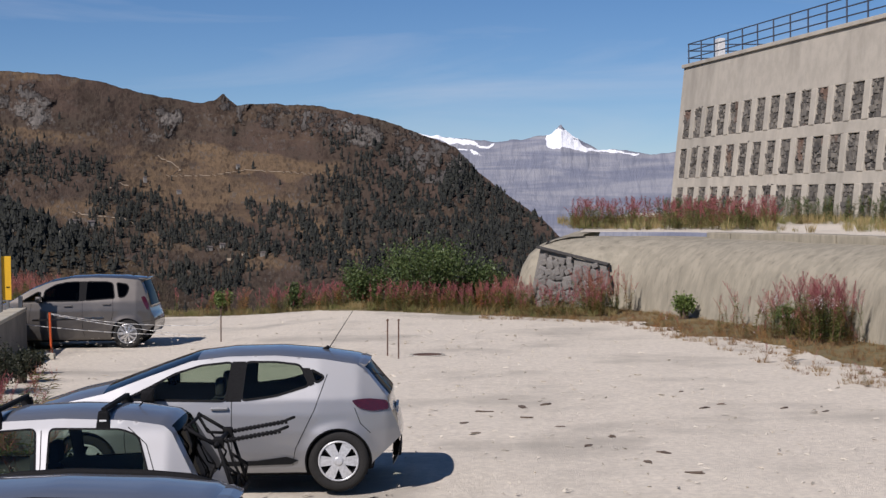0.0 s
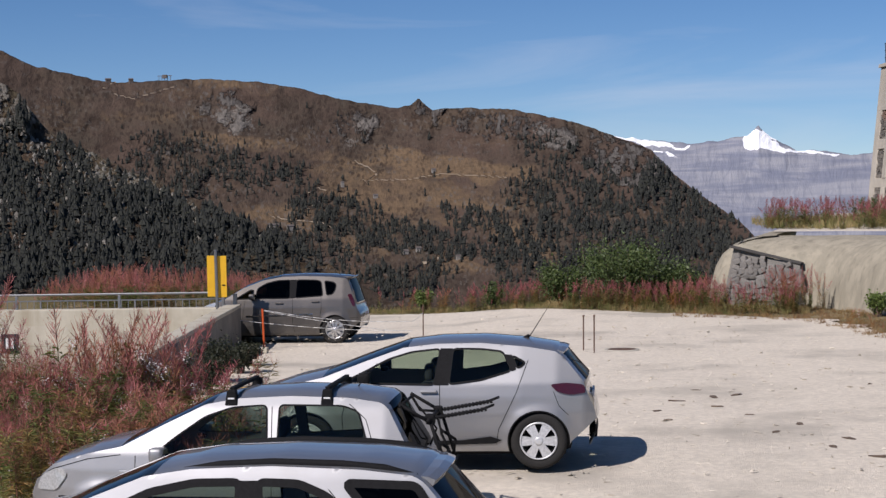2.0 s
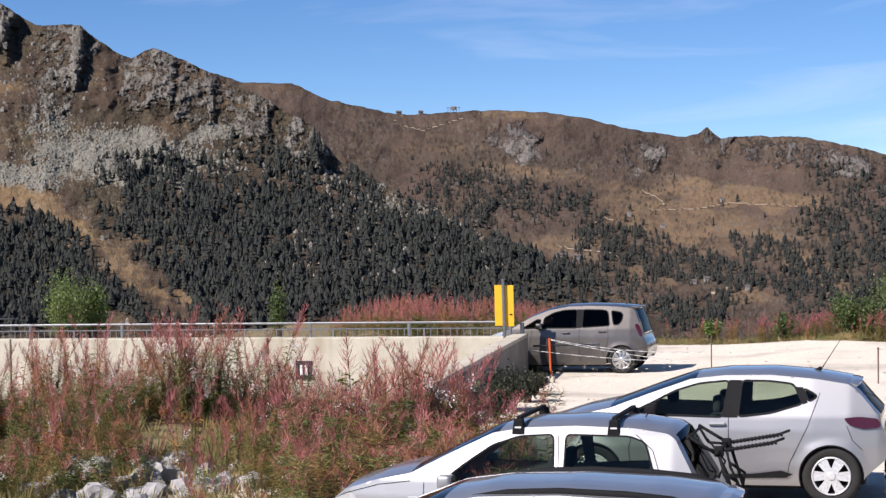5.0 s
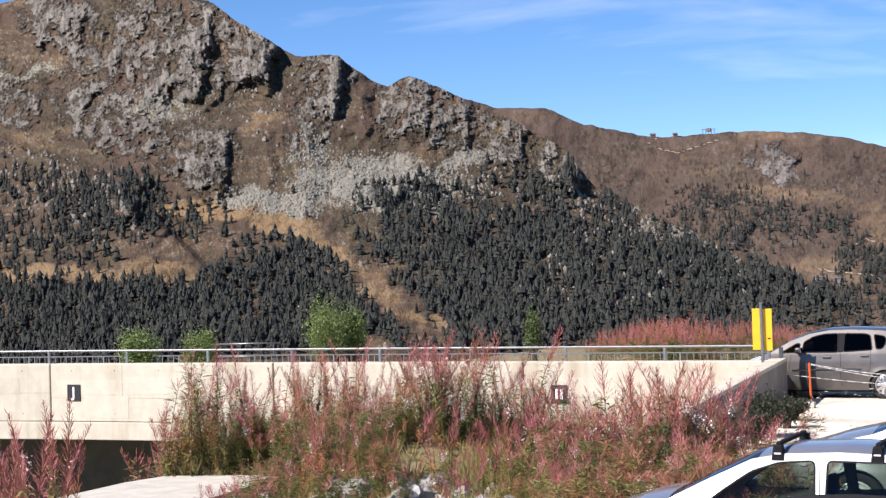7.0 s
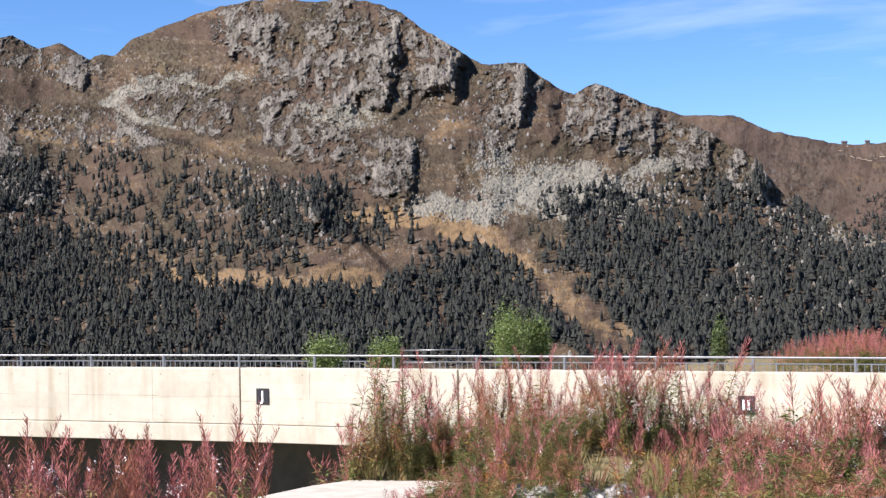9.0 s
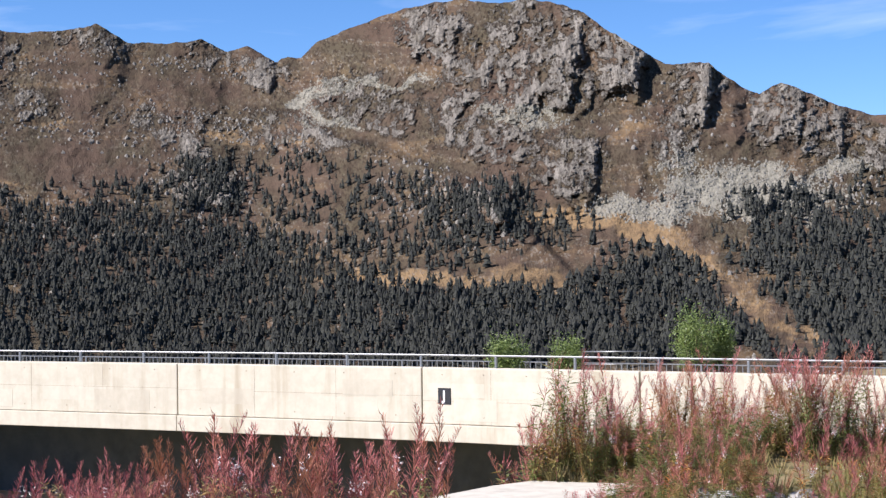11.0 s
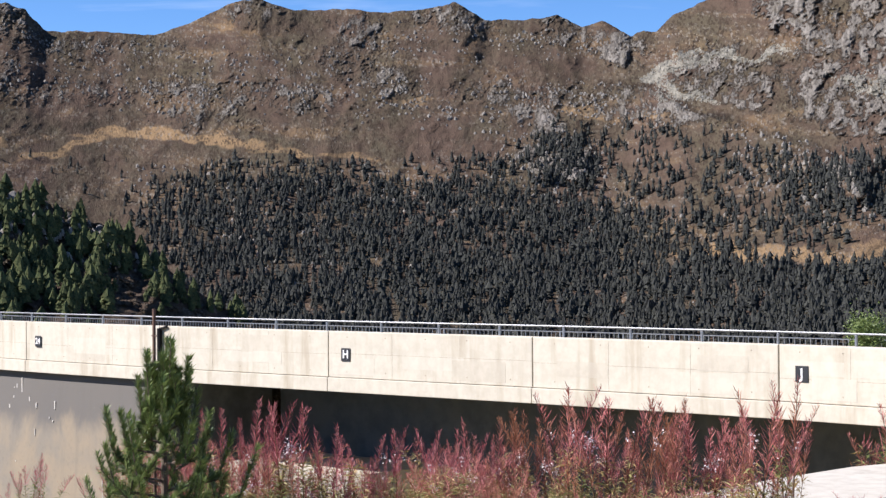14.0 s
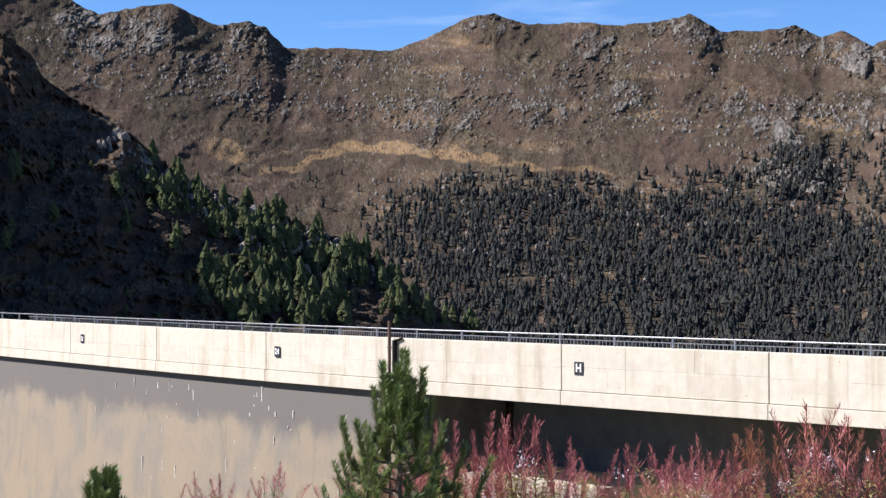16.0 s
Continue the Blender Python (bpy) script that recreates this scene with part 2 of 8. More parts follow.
def ridged(x, y, octaves=5, seed=0, gain=0.55):
    out, amp, total = 0.0, 1.0, 0.0
    for k in range(octaves):
        n = 1 - np.abs(2 * value_noise(x * 2**k + 9.7 * k, y * 2**k + 3.3 * k, seed + k) - 1)
        out = out + amp * n * n
        total, amp = total + amp, amp * gain
    return out / total


def zones(az, el, spots):
    """How far points lie within any of the given ovals (az, el, half width, half height, turn, strength)."""
    out = np.zeros_like(az)
    az, el = az + 1.1 * (fbm(az * 1.3, el * 1.9, 4, 8) - 0.5), el + 0.8 * (fbm(az * 1.1 + 40, el * 1.6, 4, 9) - 0.5)
    for a, e, ra, re, turn, strength in spots:
        c, s = math.cos(radians(turn)), math.sin(radians(turn))
        u, v = -(az - a), -(el - e)
        p, q = (u * c + v * s) / ra, (-u * s + v * c) / re
        out = np.maximum(out, strength * np.clip(2.2 - 1.7 * np.sqrt(p * p + q * q), 0, 1))
    return out


def curve(points, x):
    """A line through points (x, y) given in falling x."""
    p = np.array(points)[::-1]
    return np.interp(x, p[:, 0], p[:, 1])


# ---- mountains: az is the bearing to the left of +y, el the height angle from the eye, both in degrees ----
def crag_relief(az, el, spots):
    """Metres by which crags stand out: a gentle rise from one side, a sharp flank on the other."""
    out = np.zeros_like(az)
    az = az + 0.5 * (fbm(az * 1.5 + 7, el * 1.5, 4, 3) - 0.5) + 0.22 * (fbm(az * 6 + 3, el * 6, 3, 6) - 0.5)
    el = el + 0.7 * (fbm(az * 2.2 + 3, el * 1.4, 4, 10) - 0.5)
    for a, e, ra, re, turn, depth in spots:
        c, s = math.cos(radians(turn)), math.sin(radians(turn))
        u, v = -(az - a), -(el - e)
        p, q = (u * c + v * s) / ra, (-u * s + v * c) / re
        rise = np.clip((p + 1.2) / 1.7, 0, 1)
        rise = rise * rise * (3 - 2 * rise) * np.clip((0.95 - p) / 0.28, 0, 1)
        out = np.maximum(out, depth * rise * np.clip(1.25 - np.abs(q) ** 2.5, 0, 1))
    return out


def blurred(h, rows, cols):
    """A box mean over so many rows and columns each way."""
    for axis, k in ((0, rows), (1, cols)):
        pad = [(0, 0), (0, 0)]
        pad[axis] = (k + 1, k)
        c = np.cumsum(np.pad(h, pad, mode="edge"), axis=axis)
        n = 2 * k + 1
        h = (c[n:] - c[:-n]) / n if axis == 0 else (c[:, n:] - c[:, :-n]) / n
    return h


def mountain(name, label, az0, az1, step, rows, crest, foot_r, crest_r, foot_el, steep, material, rock=(), meadow=(), scree=(), relief=0.02, jag=0.06, seed=0, rock_all=0.0, lean=0.35, span=6.0, alpine=0.0, crags=(), shoulder=()):
    az = np.arange(az0, az1 + step, step)
    s = np.linspace(0, 1, rows)[:, None]
    top = curve(crest, az)
    teeth = jag * (fbm(az * 4, az * 0, 5, seed + 1) - 0.5) * 2
    wide = np.ones(max(1, int(span / step))) / max(1, int(span / step))
    soft = np.convolve(np.pad(top, len(wide), mode="edge"), wide, mode="same")[len(wide):-len(wide)]
    if span:
        el = foot_el + (soft - foot_el)[None, :] * s + (top - soft)[None, :] * s**8 + teeth[None, :] * s**22
    else:
        el = foot_el + (top - foot_el)[None, :] * s + teeth[None, :] * s**22
    r = curve(foot_r, az)[None, :] + (curve(crest_r, az) - curve(foot_r, az))[None, :] * s**steep
    a2 = np.broadcast_to(az[None, :], el.shape)
    rk = np.clip(zones(a2, el, rock) + rock_all + alpine * np.clip((el - 2.2) / 2.2, 0, 1), 0, 1)
    sc = zones(a2, el, scree)
    warp = (fbm(a2 * 0.6, el * 0.6, 3, seed + 2) - 0.5) * 2.2
    ribs = ridged((a2 + lean * el + warp) * 0.5, (el + 0.2 * a2) * 0.35 + 3, 5, seed + 3)
    bent_a = a2 + 0.55 * (fbm(a2 * 3.1, el * 3.1, 4, seed + 1, 0.6) - 0.5)
    bent_e = el + 0.75 * (fbm(a2 * 3.4 + 9, el * 3.4, 4, seed + 2, 0.6) - 0.5)
    gullies = ridged((a2 + 0.3 * el + warp * 0.6) * 1.1, el * 0.55, 4, seed + 4)
    clefts = ridged((bent_a + 0.22 * bent_e + warp * 0.4) * 1.9, bent_e * 0.9 + 0.3 * warp, 4, seed + 6, 0.55)
    ledges = ridged((a2 * 0.8 + el * 1.6 + warp) * 0.45, (el * 1.5 - a2 * 0.35 + warp * 0.5) * 0.8, 4, seed + 8)
    bumps = fbm(a2 * 2.6, el * 3.6, 5, seed + 5, 0.6)
    teeth2 = ridged((bent_a + 0.12 * bent_e) * 6.0, bent_e * 4.2, 3, seed + 7)
    stones = np.clip(fbm(a2 * 7, el * 12, 2, seed + 9) - 0.54, 0, 1) * 14 * np.clip((fbm(a2 * 1.6, el * 2.2, 3, seed + 10) - 0.40) * 5, 0, 1)
    bare = 0.12 + 0.88 * rk
    fade = np.minimum(1, s * 6)
    out = relief * 2400 * ((ribs - 0.5) * 0.34 + (gullies - 0.45) * 0.22 * bare + (ledges - 0.45) * -0.13 + (bumps - 0.5) * 0.11)
    out = out + ((clefts - 0.4) * np.interp(a2, [41, 46], [21, 9]) + (teeth2 - 0.4) * 8) * rk * (1 - 0.7 * sc) + stones * (1.0 + 1.2 * rk) + crag_relief(a2, el, crags)
    if shoulder:
        rim = curve(shoulder, az)[None, :] + 0.22 * (fbm(a2 * 2.5, el * 0, 4, 5) - 0.5)
        out = out + np.interp(a2, [33, 36, 41.5, 43.5], [30, 70, 60, 0]) * np.clip((rim - el) / 0.22, 0, 1)
    r = r - fade * out
    cells = max(1, int(0.35 / step))
    proud = out - blurred(out, max(1, int(0.35 * rows / (top.mean() - foot_el))), cells)
    rk = np.clip(rk * (0.60 + 0.05 * proud), 0, 1)
    back = [(1 + 0.02 * k + 0.01 * k * k, k) for k in range(1, 7)]
    z = r * np.tan(np.radians(el))
    rb = np.stack([r[-1] * f for f, _ in back])
    zb = np.stack([z[-1] - (rb[k] - r[-1]) * 0.55 for k in range(len(back))])
    r, z = np.vstack([r, rb]), np.vstack([z, zb]) + EYE[2]
    a = np.radians(az)[None, :]
    verts = np.stack([-np.sin(a) * r, np.cos(a) * r, z], -1)
    me = fast_mesh(name, verts.reshape(-1, 3), grid_faces(*r.shape)[:, ::-1], material, False)
    wild = np.ones((r.shape[0] - 1, r.shape[1] - 1), bool)
    wild[:rows - 1] = (rk[1:, 1:] > 0.2) | (sc[1:, 1:] > 0.4)
    me.polygons.foreach_set("use_smooth", ~wild.reshape(-1))
    cover = np.zeros((*r.shape, 4), np.float32)
    cover[:rows, :, 0], cover[rows:, :, 0] = rk, rk[-1]
    cover[:rows, :, 1], cover[:rows, :, 2] = zones(a2, el, meadow), sc
    cover[..., 3] = 1
    layer = me.color_attributes.new("cover", "FLOAT_COLOR", "POINT")
    layer.data.foreach_set("color", cover.reshape(-1))
    lay = np.zeros((*r.shape, 3), np.float32)
    lay[..., 0], lay[..., 1] = az[None, :] * 43.6, 43.6 * np.degrees(np.arctan2(z - EYE[2], r[rows - 1:rows])) - 0.02 * r
    lay[:rows, :, 1] = el * 43.6
    me.attributes.new("lay", "FLOAT_VECTOR", "POINT").data.foreach_set("vector", lay.reshape(-1))
    ob = tagged(new(name, me), label, "mountain", kind="structure")
    return dict(ob=ob, az=az, el=el, verts=verts[:rows])


def conifer_shapes(count, tiers, sides, rnd):
    """Small spruces and stone pines one metre high: overlapping ragged skirts, some slim, some round-headed."""
    shapes = []
    for i in range(count):
        verts, faces = [], []
        lean = rnd.uniform(-0.04, 0.04, 2)
        full = 0.55 + 0.5 * rnd.rand()
        for k in range(tiers):
            z0 = 0.03 + 0.80 * k / tiers
            z1 = min(1.0, z0 + rnd.uniform(0.36, 0.48)) if k < tiers - 1 else 1.0
            rad = rnd.uniform(0.15, 0.21) * (1 - (k / tiers) ** (1.7 / full)) ** 0.7 * rnd.uniform(0.85, 1.15) + 0.04
            base = len(verts)
            verts.append((lean[0] * z1 + rnd.uniform(-0.02, 0.02), lean[1] * z1 + rnd.uniform(-0.02, 0.02), z1))
            for j in range(sides):
                t = 2 * math.pi * (j + 0.5 * (k % 2) + rnd.uniform(-0.2, 0.2)) / sides
                q = rad * rnd.uniform(0.5, 1.3)
                verts.append((q * math.cos(t) + lean[0] * z0, q * math.sin(t) + lean[1] * z0, z0 + rnd.uniform(-0.05, 0.06)))
            faces += [(base, base + 1 + j, base + 1 + (j + 1) % sides) for j in range(sides)]
        shapes.append((np.array(verts), np.array(faces)))
    return shapes


def outcrop_shapes(count, rnd):
    """Jagged blocks of bedrock one metre high."""
    shapes = []
    for _ in range(count):
        verts = [(0.1 * rnd.uniform(-1, 1), 0.1 * rnd.uniform(-1, 1), 1.0)]
        for z, rad in ((0.72, 0.28), (0.35, 0.46), (-0.3, 0.55)):
            for j in range(7):
                t = 2 * math.pi * (j + rnd.uniform(-0.3, 0.3)) / 7
                q = rad * rnd.uniform(0.55, 1.35)
                verts.append((q * math.cos(t), q * math.sin(t), z + rnd.uniform(-0.12, 0.12)))
        faces = [(0, 1 + j, 1 + (j + 1) % 7) for j in range(7)]
        for k in (1, 8):
            for j in range(7):
                a, b = k + j, k + (j + 1) % 7
                faces += [(a, a + 7, b + 7), (a, b + 7, b)]
        shapes.append((np.array(verts), np.array(faces)))
    return shapes


def scatter(name, label, category, shapes, places, heights, turns, material, widths=None):
    """Many copies of small shapes, joined in one mesh."""
    vs, fs, n = [], [], 0
    for i, (p, h, t) in enumerate(zip(places, heights, turns)):
        v, f = shapes[i % len(shapes)]
        c, s, w = math.cos(t), math.sin(t), h * (1 if widths is None else widths[i])
        q = np.empty_like(v)
        q[:, 0], q[:, 1], q[:, 2] = w * (v[:, 0] * c - v[:, 1] * s) + p[0], w * (v[:, 0] * s + v[:, 1] * c) + p[1], h * v[:, 2] + p[2]
        vs.append(q)
        fs.append(f + n)
        n += len(v)
    me = fast_mesh(name, np.concatenate(vs), np.concatenate(fs), material, False)
    return tagged(new(name, me), label, category, kind="stuff")


def wooded(land_form, name, label, woods, per_degree, height, seed, extra=0.0, needles=None, shapes=None, category="forest", glades=()):
    """Firs on a mountain: as dense as the woods say, plus a thin sprinkle."""
    rnd = np.random.RandomState(seed)
    az, el, verts = land_form["az"], land_form["el"], land_form["verts"]
    rows, cols = el.shape
    lo, hi = el.min(), el.max()
    n = int((az[-1] - az[0]) * (hi - lo) * per_degree)
    ci = rnd.uniform(0, cols - 1.001, n)
    e = rnd.uniform(lo, hi, n)
    c0 = ci.astype(int)
    below = np.zeros(n, int)
    for k in range(rows):
        below += el[k, c0] < e
    below = np.clip(below - 1, 0, rows - 2)
    e0, e1 = el[below, c0], el[below + 1, c0]
    s = (below + np.clip((e - e0) / (e1 - e0 + 1e-9), 0, 1)) / (rows - 1)
    s = np.where((e > el[-1, c0]) | (e < el[0, c0]), 2.0, s)
    a = az[c0] + (ci - c0) * (az[1] - az[0])
    dens = zones(a, e, woods) * (0.30 + 1.3 * np.clip(fbm(a * 2.4, e * 3.0, 4, seed) * 4.2 - 1.55, 0, 1)) + extra * (e < 3.5) * fbm(a * 2, e * 2, 3, seed + 2) ** 2
    dens *= 1 - np.clip(zones(a, e, glades), 0, 0.97)
    keep = (s > 0.005) & (s < 0.97) & (rnd.rand(n) < dens)
    ci, s = ci[keep], s[keep]
    ri = s * (rows - 1)
    r0, c0 = ri.astype(int), ci.astype(int)
    u, v = (ci - c0)[:, None], (ri - r0)[:, None]
    p = (verts[r0, c0] * (1 - u) + verts[r0, c0 + 1] * u) * (1 - v) + (verts[r0 + 1, c0] * (1 - u) + verts[r0 + 1, c0 + 1] * u) * v
    h = height * rnd.uniform(0.45, 1.3, len(p)) * np.where(rnd.rand(len(p)) < 0.15, 0.6, 1)
    p[:, 2] -= 0.3
    return scatter(name, label, category, shapes or conifer_shapes(16, 4, 5, rnd), p, h, rnd.uniform(0, 6.28, len(p)), needles or M_NEEDLES, rnd.uniform(0.8, 1.35, len(p)))


# ---- what covers the mountains: ovals of (bearing, height angle, half width, half height, turn, strength) ----
RIDGE_FOREST = (
    (18.01, -0.64, 2.61, 1.67, 20, 0.75), (15.01, -1.99, 2.23, 1.12, 10, 0.6), (10.97, -0.52, 2.05, 0.65, 15, 0.75), (8.58, -1.31, 2.05, 0.48, 15, 0.75), (12.64, -1.32, 1.12, 0.56, 10, 0.6),
    (8.98, -2.60, 1.49, 0.47, 0, 0.9), (12.28, -1.88, 1.67, 0.47, 0, 0.6), (2.06, -0.60, 2.98, 1.12, 15, 0.85), (-0.16, -0.46, 1.67, 1.12, 35, 1), (3.01, -1.70, 3.35, 0.93, 0, 0.8),
    (5.98, -0.90, 1.67, 0.56, 15, 0.5), (-0.69, -1.77, 1.86, 0.93, 0, 1), (15.83, 1.31, 2.42, 0.84, 12, 0.45), (13.13, 0.90, 1.12, 0.65, 20, 0.55), (3.15, 0.90, 1.86, 0.65, 20, 0.3),
)
RIDGE_MEADOW = (
    (7.42, 1.17, 2.98, 0.41, 8, 0.9), (9.66, 0.47, 2.61, 0.84, 8, 0.8), (14.55, 2.12, 2.23, 0.30, 8, 0.6), (11.47, 1.61, 1.86, 0.30, 8, 0.6), (13.16, -0.48, 1.49, 0.41, 5, 0.6),
    (10.62, -1.55, 1.49, 0.33, 8, 0.5), (4.87, -1.48, 1.49, 0.65, 25, 0.75), (7.49, -2.17, 1.30, 0.37, 0, 0.7), (6.33, 0.13, 2.61, 0.47, 10, 0.5), (8.94, -0.47, 2.23, 0.33, 5, 0.5),
    (17.39, 2.96, 1.67, 0.33, 5, 0.5), (14.87, 3.94, 2.61, 0.19, 6, 0.5),
)
RIDGE_ROCK = (
    (4.15, 2.04, 1.12, 0.52, 8, 0.9), (1.48, 1.15, 1.67, 0.74, 20, 0.9), (14.80, 3.12, 0.93, 0.56, 20, 0.8), (10.53, 2.61, 0.74, 0.56, 30, 0.7), (8.30, 3.13, 0.74, 0.37, 10, 0.8),
    (6.28, 2.54, 2.05, 0.47, 5, 0.6), (2.57, 2.00, 1.49, 0.47, 15, 0.7), (0.37, 0.85, 1.12, 0.56, 35, 0.7), (16.73, 1.15, 1.67, 1.12, 30, 0.6),
)
ROCK_HIGH = (
    (37.76, 8.22, 1.12, 0.93, 20, 0.8), (35.09, 7.65, 1.12, 1.58, 15, 1), (33.22, 7.90, 0.84, 1.12, 20, 1), (32.02, 7.23, 1.12, 1.21, 20, 1), (34.18, 6.63, 1.02, 1.12, 20, 1),
    (33.30, 3.84, 0.84, 1.12, 20, 1), (35.79, 4.80, 2.42, 1.02, 25, 0.75), (29.25, 6.07, 0.84, 1.40, 20, 0.9), (26.67, 5.45, 0.93, 1.40, 20, 1), (25.38, 4.95, 1.12, 0.93, 20, 0.9),
    (23.66, 4.26, 1.40, 0.84, 25, 0.8), (21.67, 3.47, 1.12, 0.84, 30, 0.9), (39.92, 5.76, 2.05, 1.02, 10, 0.6), (36.77, 7.02, 1.12, 0.93, 20, 0.7), (29.94, 4.51, 0.74, 0.74, 30, 0.6),
)
ROCK_WEST = (
    (57.07, 5.12, 1.67, 0.56, 0, 0.45), (51.82, 7.49, 0.9, 0.65, 10, 0.5), (48.68, 8.0, 1.5, 0.5, 0, 0.5), (51.47, 6.12, 1.9, 0.55, 20, 0.5), (54.39, 5.39, 1.8, 0.4, 10, 0.45),
    (43.50, 7.06, 0.84, 0.56, 10, 0.9), (45.35, 7.46, 0.74, 0.47, 0, 0.6), (46.14, 4.61, 1.12, 0.41, 20, 0.8), (45.60, 3.31, 1.30, 0.56, 15, 0.9), (37.82, 2.71, 0.65, 0.28, 10, 0.7),
    (36.35, 2.49, 0.93, 0.47, 25, 0.8), (46.50, 5.35, 2.23, 0.47, 5, 0.5), (42.78, 5.02, 1.86, 0.56, 10, 0.5), (68.35, 8.00, 1.30, 0.84, 15, 0.8), (66.49, 7.96, 0.93, 0.65, 15, 0.8),
    (63.43, 7.85, 0.93, 0.52, 10, 0.7),
)
ROCK_HEATH = (
    (57.17, 5.45, 1.67, 0.47, 5, 0.5), (64.34, 6.48, 2.23, 0.65, 20, 0.45), (61.23, 5.42, 2.23, 0.37, 0, 0.35), (60.50, 7.08, 2.79, 0.33, 0, 0.4), (55.30, 8.30, 1.12, 0.47, 0, 0.5),
)
SCREE = (
    (42.09, 6.22, 0.84, 0.26, -20, 1), (39.90, 6.53, 2.05, 0.15, -3, 0.9), (41.82, 5.67, 0.65, 0.33, 30, 0.8), (40.93, 5.22, 0.84, 0.17, 20, 0.8), (34.94, 5.53, 1.49, 0.30, 14, 0.8),
    (27.56, 2.70, 3.07, 0.78, 8, 1), (30.91, 2.31, 1.95, 0.45, 3, 1), (24.77, 3.41, 1.21, 0.33, -5, 0.9), (27.36, 3.31, 1.49, 0.48, 5, 0.9), (29.77, 3.58, 0.74, 0.93, 35, 0.6),
    (33.26, 5.87, 0.56, 0.19, 20, 0.6), (17.90, 0.91, 2.23, 0.41, 30, 0.5), (16.27, -0.24, 1.12, 0.47, 40, 0.45),
)
MEADOW_EAST = (
    (32.78, 2.06, 1.95, 0.41, 8, 0.9), (30.74, 1.52, 1.30, 0.52, 12, 0.85), (34.31, -0.14, 2.14, 0.56, 5, 0.8), (39.65, 0.19, 2.14, 0.20, 3, 0.7), (43.72, 4.81, 1.95, 0.20, 3, 0.6),
    (29.37, 0.41, 0.65, 0.84, -35, 0.75), (27.63, -0.83, 1.30, 0.52, 40, 0.6), (25.81, -1.88, 1.12, 0.26, 30, 0.7), (31.41, 5.29, 0.84, 1.67, 15, 0.3), (40.42, 8.49, 1.12, 0.37, 0, 0.3),
    (35.78, 0.54, 2.23, 0.33, 5, 0.4),
)
MEADOW_WEST = (
    (56.91, 4.07, 2.42, 0.20, 2, 0.8), (53.69, 3.63, 2.23, 0.17, 4, 0.7), (50.57, 5.39, 1.12, 0.17, 0, 0.5), (38.78, 0.13, 3.35, 0.30, 3, 0.8), (34.39, 0.06, 1.86, 0.52, 5, 0.7),
    (47.96, 7.02, 1.12, 0.47, 0, 0.4), (45.38, 5.43, 1.30, 0.19, 5, 0.4), (61.60, 3.67, 1.67, 0.19, -14, 0.9), (58.28, 4.11, 3.35, 0.20, 2, 1), (53.63, 3.63, 2.23, 0.17, 8, 0.7),
    (63.97, 4.02, 0.84, 0.47, 10, 0.7), (55.30, 7.66, 1.67, 0.37, 0, 0.35), (64.15, 6.84, 1.49, 0.37, 20, 0.3), (50.47, 5.43, 1.12, 0.17, 0, 0.5), (56.23, 6.83, 1.12, 0.22, 0, 0.4),
)
FOREST_EAST = (
    (23.01, 0.29, 4.84, 1.58, 15, 0.85), (19.97, -0.69, 4.09, 1.67, 10, 0.85), (24.81, 1.62, 2.23, 0.74, 15, 0.35), (20.63, 1.70, 2.79, 0.93, 22, 0.45), (30.78, -0.49, 1.77, 1.15, 8, 1),
    (28.57, -1.46, 1.12, 0.74, 35, 0.8), (23.95, -0.98, 2.42, 1.12, 10, 0.8), (19.58, 0.22, 3.72, 1.12, 20, 0.6), (16.84, -0.78, 2.98, 1.12, 12, 0.8), (13.92, -0.85, 2.42, 1.12, 18, 0.7),
    (18.61, 1.86, 2.98, 0.65, 25, 0.35), (15.87, 1.23, 2.61, 0.74, 22, 0.5), (22.40, -1.20, 4.47, 1.12, 3, 0.95),
)
FOREST_MIDDLE = (
    (42.38, -0.90, 4.84, 0.93, 2, 1), (36.55, -1.12, 4.09, 0.84, 2, 1), (44.85, 0.16, 2.61, 1.12, 10, 0.9), (40.51, 2.65, 4.84, 1.30, 12, 0.16), (35.56, 2.48, 0.93, 0.65, 30, 0.8),
    (37.79, 1.50, 2.98, 0.84, 5, 0.25), (45.16, 3.24, 1.12, 0.84, 0, 0.7), (33.90, 1.62, 1.30, 0.56, 10, 0.25), (42.35, 0.66, 3.72, 0.47, 5, 0.35),
)
FOREST_WEST = (
    (53.73, 1.28, 4.84, 1.58, 4, 0.95), (48.06, 0.28, 4.84, 1.49, 8, 1), (41.76, -0.94, 4.84, 1.12, 5, 1), (55.92, -1.24, 3.35, 0.74, 0, 0.7), (35.33, -1.58, 3.72, 0.84, 0, 1),
    (31.00, -0.54, 2.05, 1.30, 0, 1), (41.71, 2.60, 4.47, 1.49, 15, 0.18), (46.54, 2.67, 2.61, 0.56, 5, 0.4), (37.09, 2.32, 2.23, 0.74, 20, 0.55), (38.40, 1.05, 2.98, 0.74, 5, 0.3),
    (57.13, 0.42, 1.67, 1.86, 0, 0.45), (54.19, 1.73, 3.54, 1.02, 5, 0.9), (47.71, 0.79, 5.58, 1.58, 4, 1), (56.06, -0.31, 2.05, 1.12, 15, 0.5), (50.48, -0.88, 5.58, 0.93, 0, 0.9),
)
SPUR_FOREST = (
    (61.05, 1.00, 3.16, 0.93, 22, 1), (57.54, -0.31, 3.16, 0.84, 18, 1), (64.69, 2.09, 1.67, 0.74, 30, 0.6), (65.95, 3.36, 1.12, 0.74, 35, 0.35), (62.52, -0.66, 2.23, 0.84, 10, 1),
    (56.06, -1.15, 2.79, 0.56, 8, 1),
)
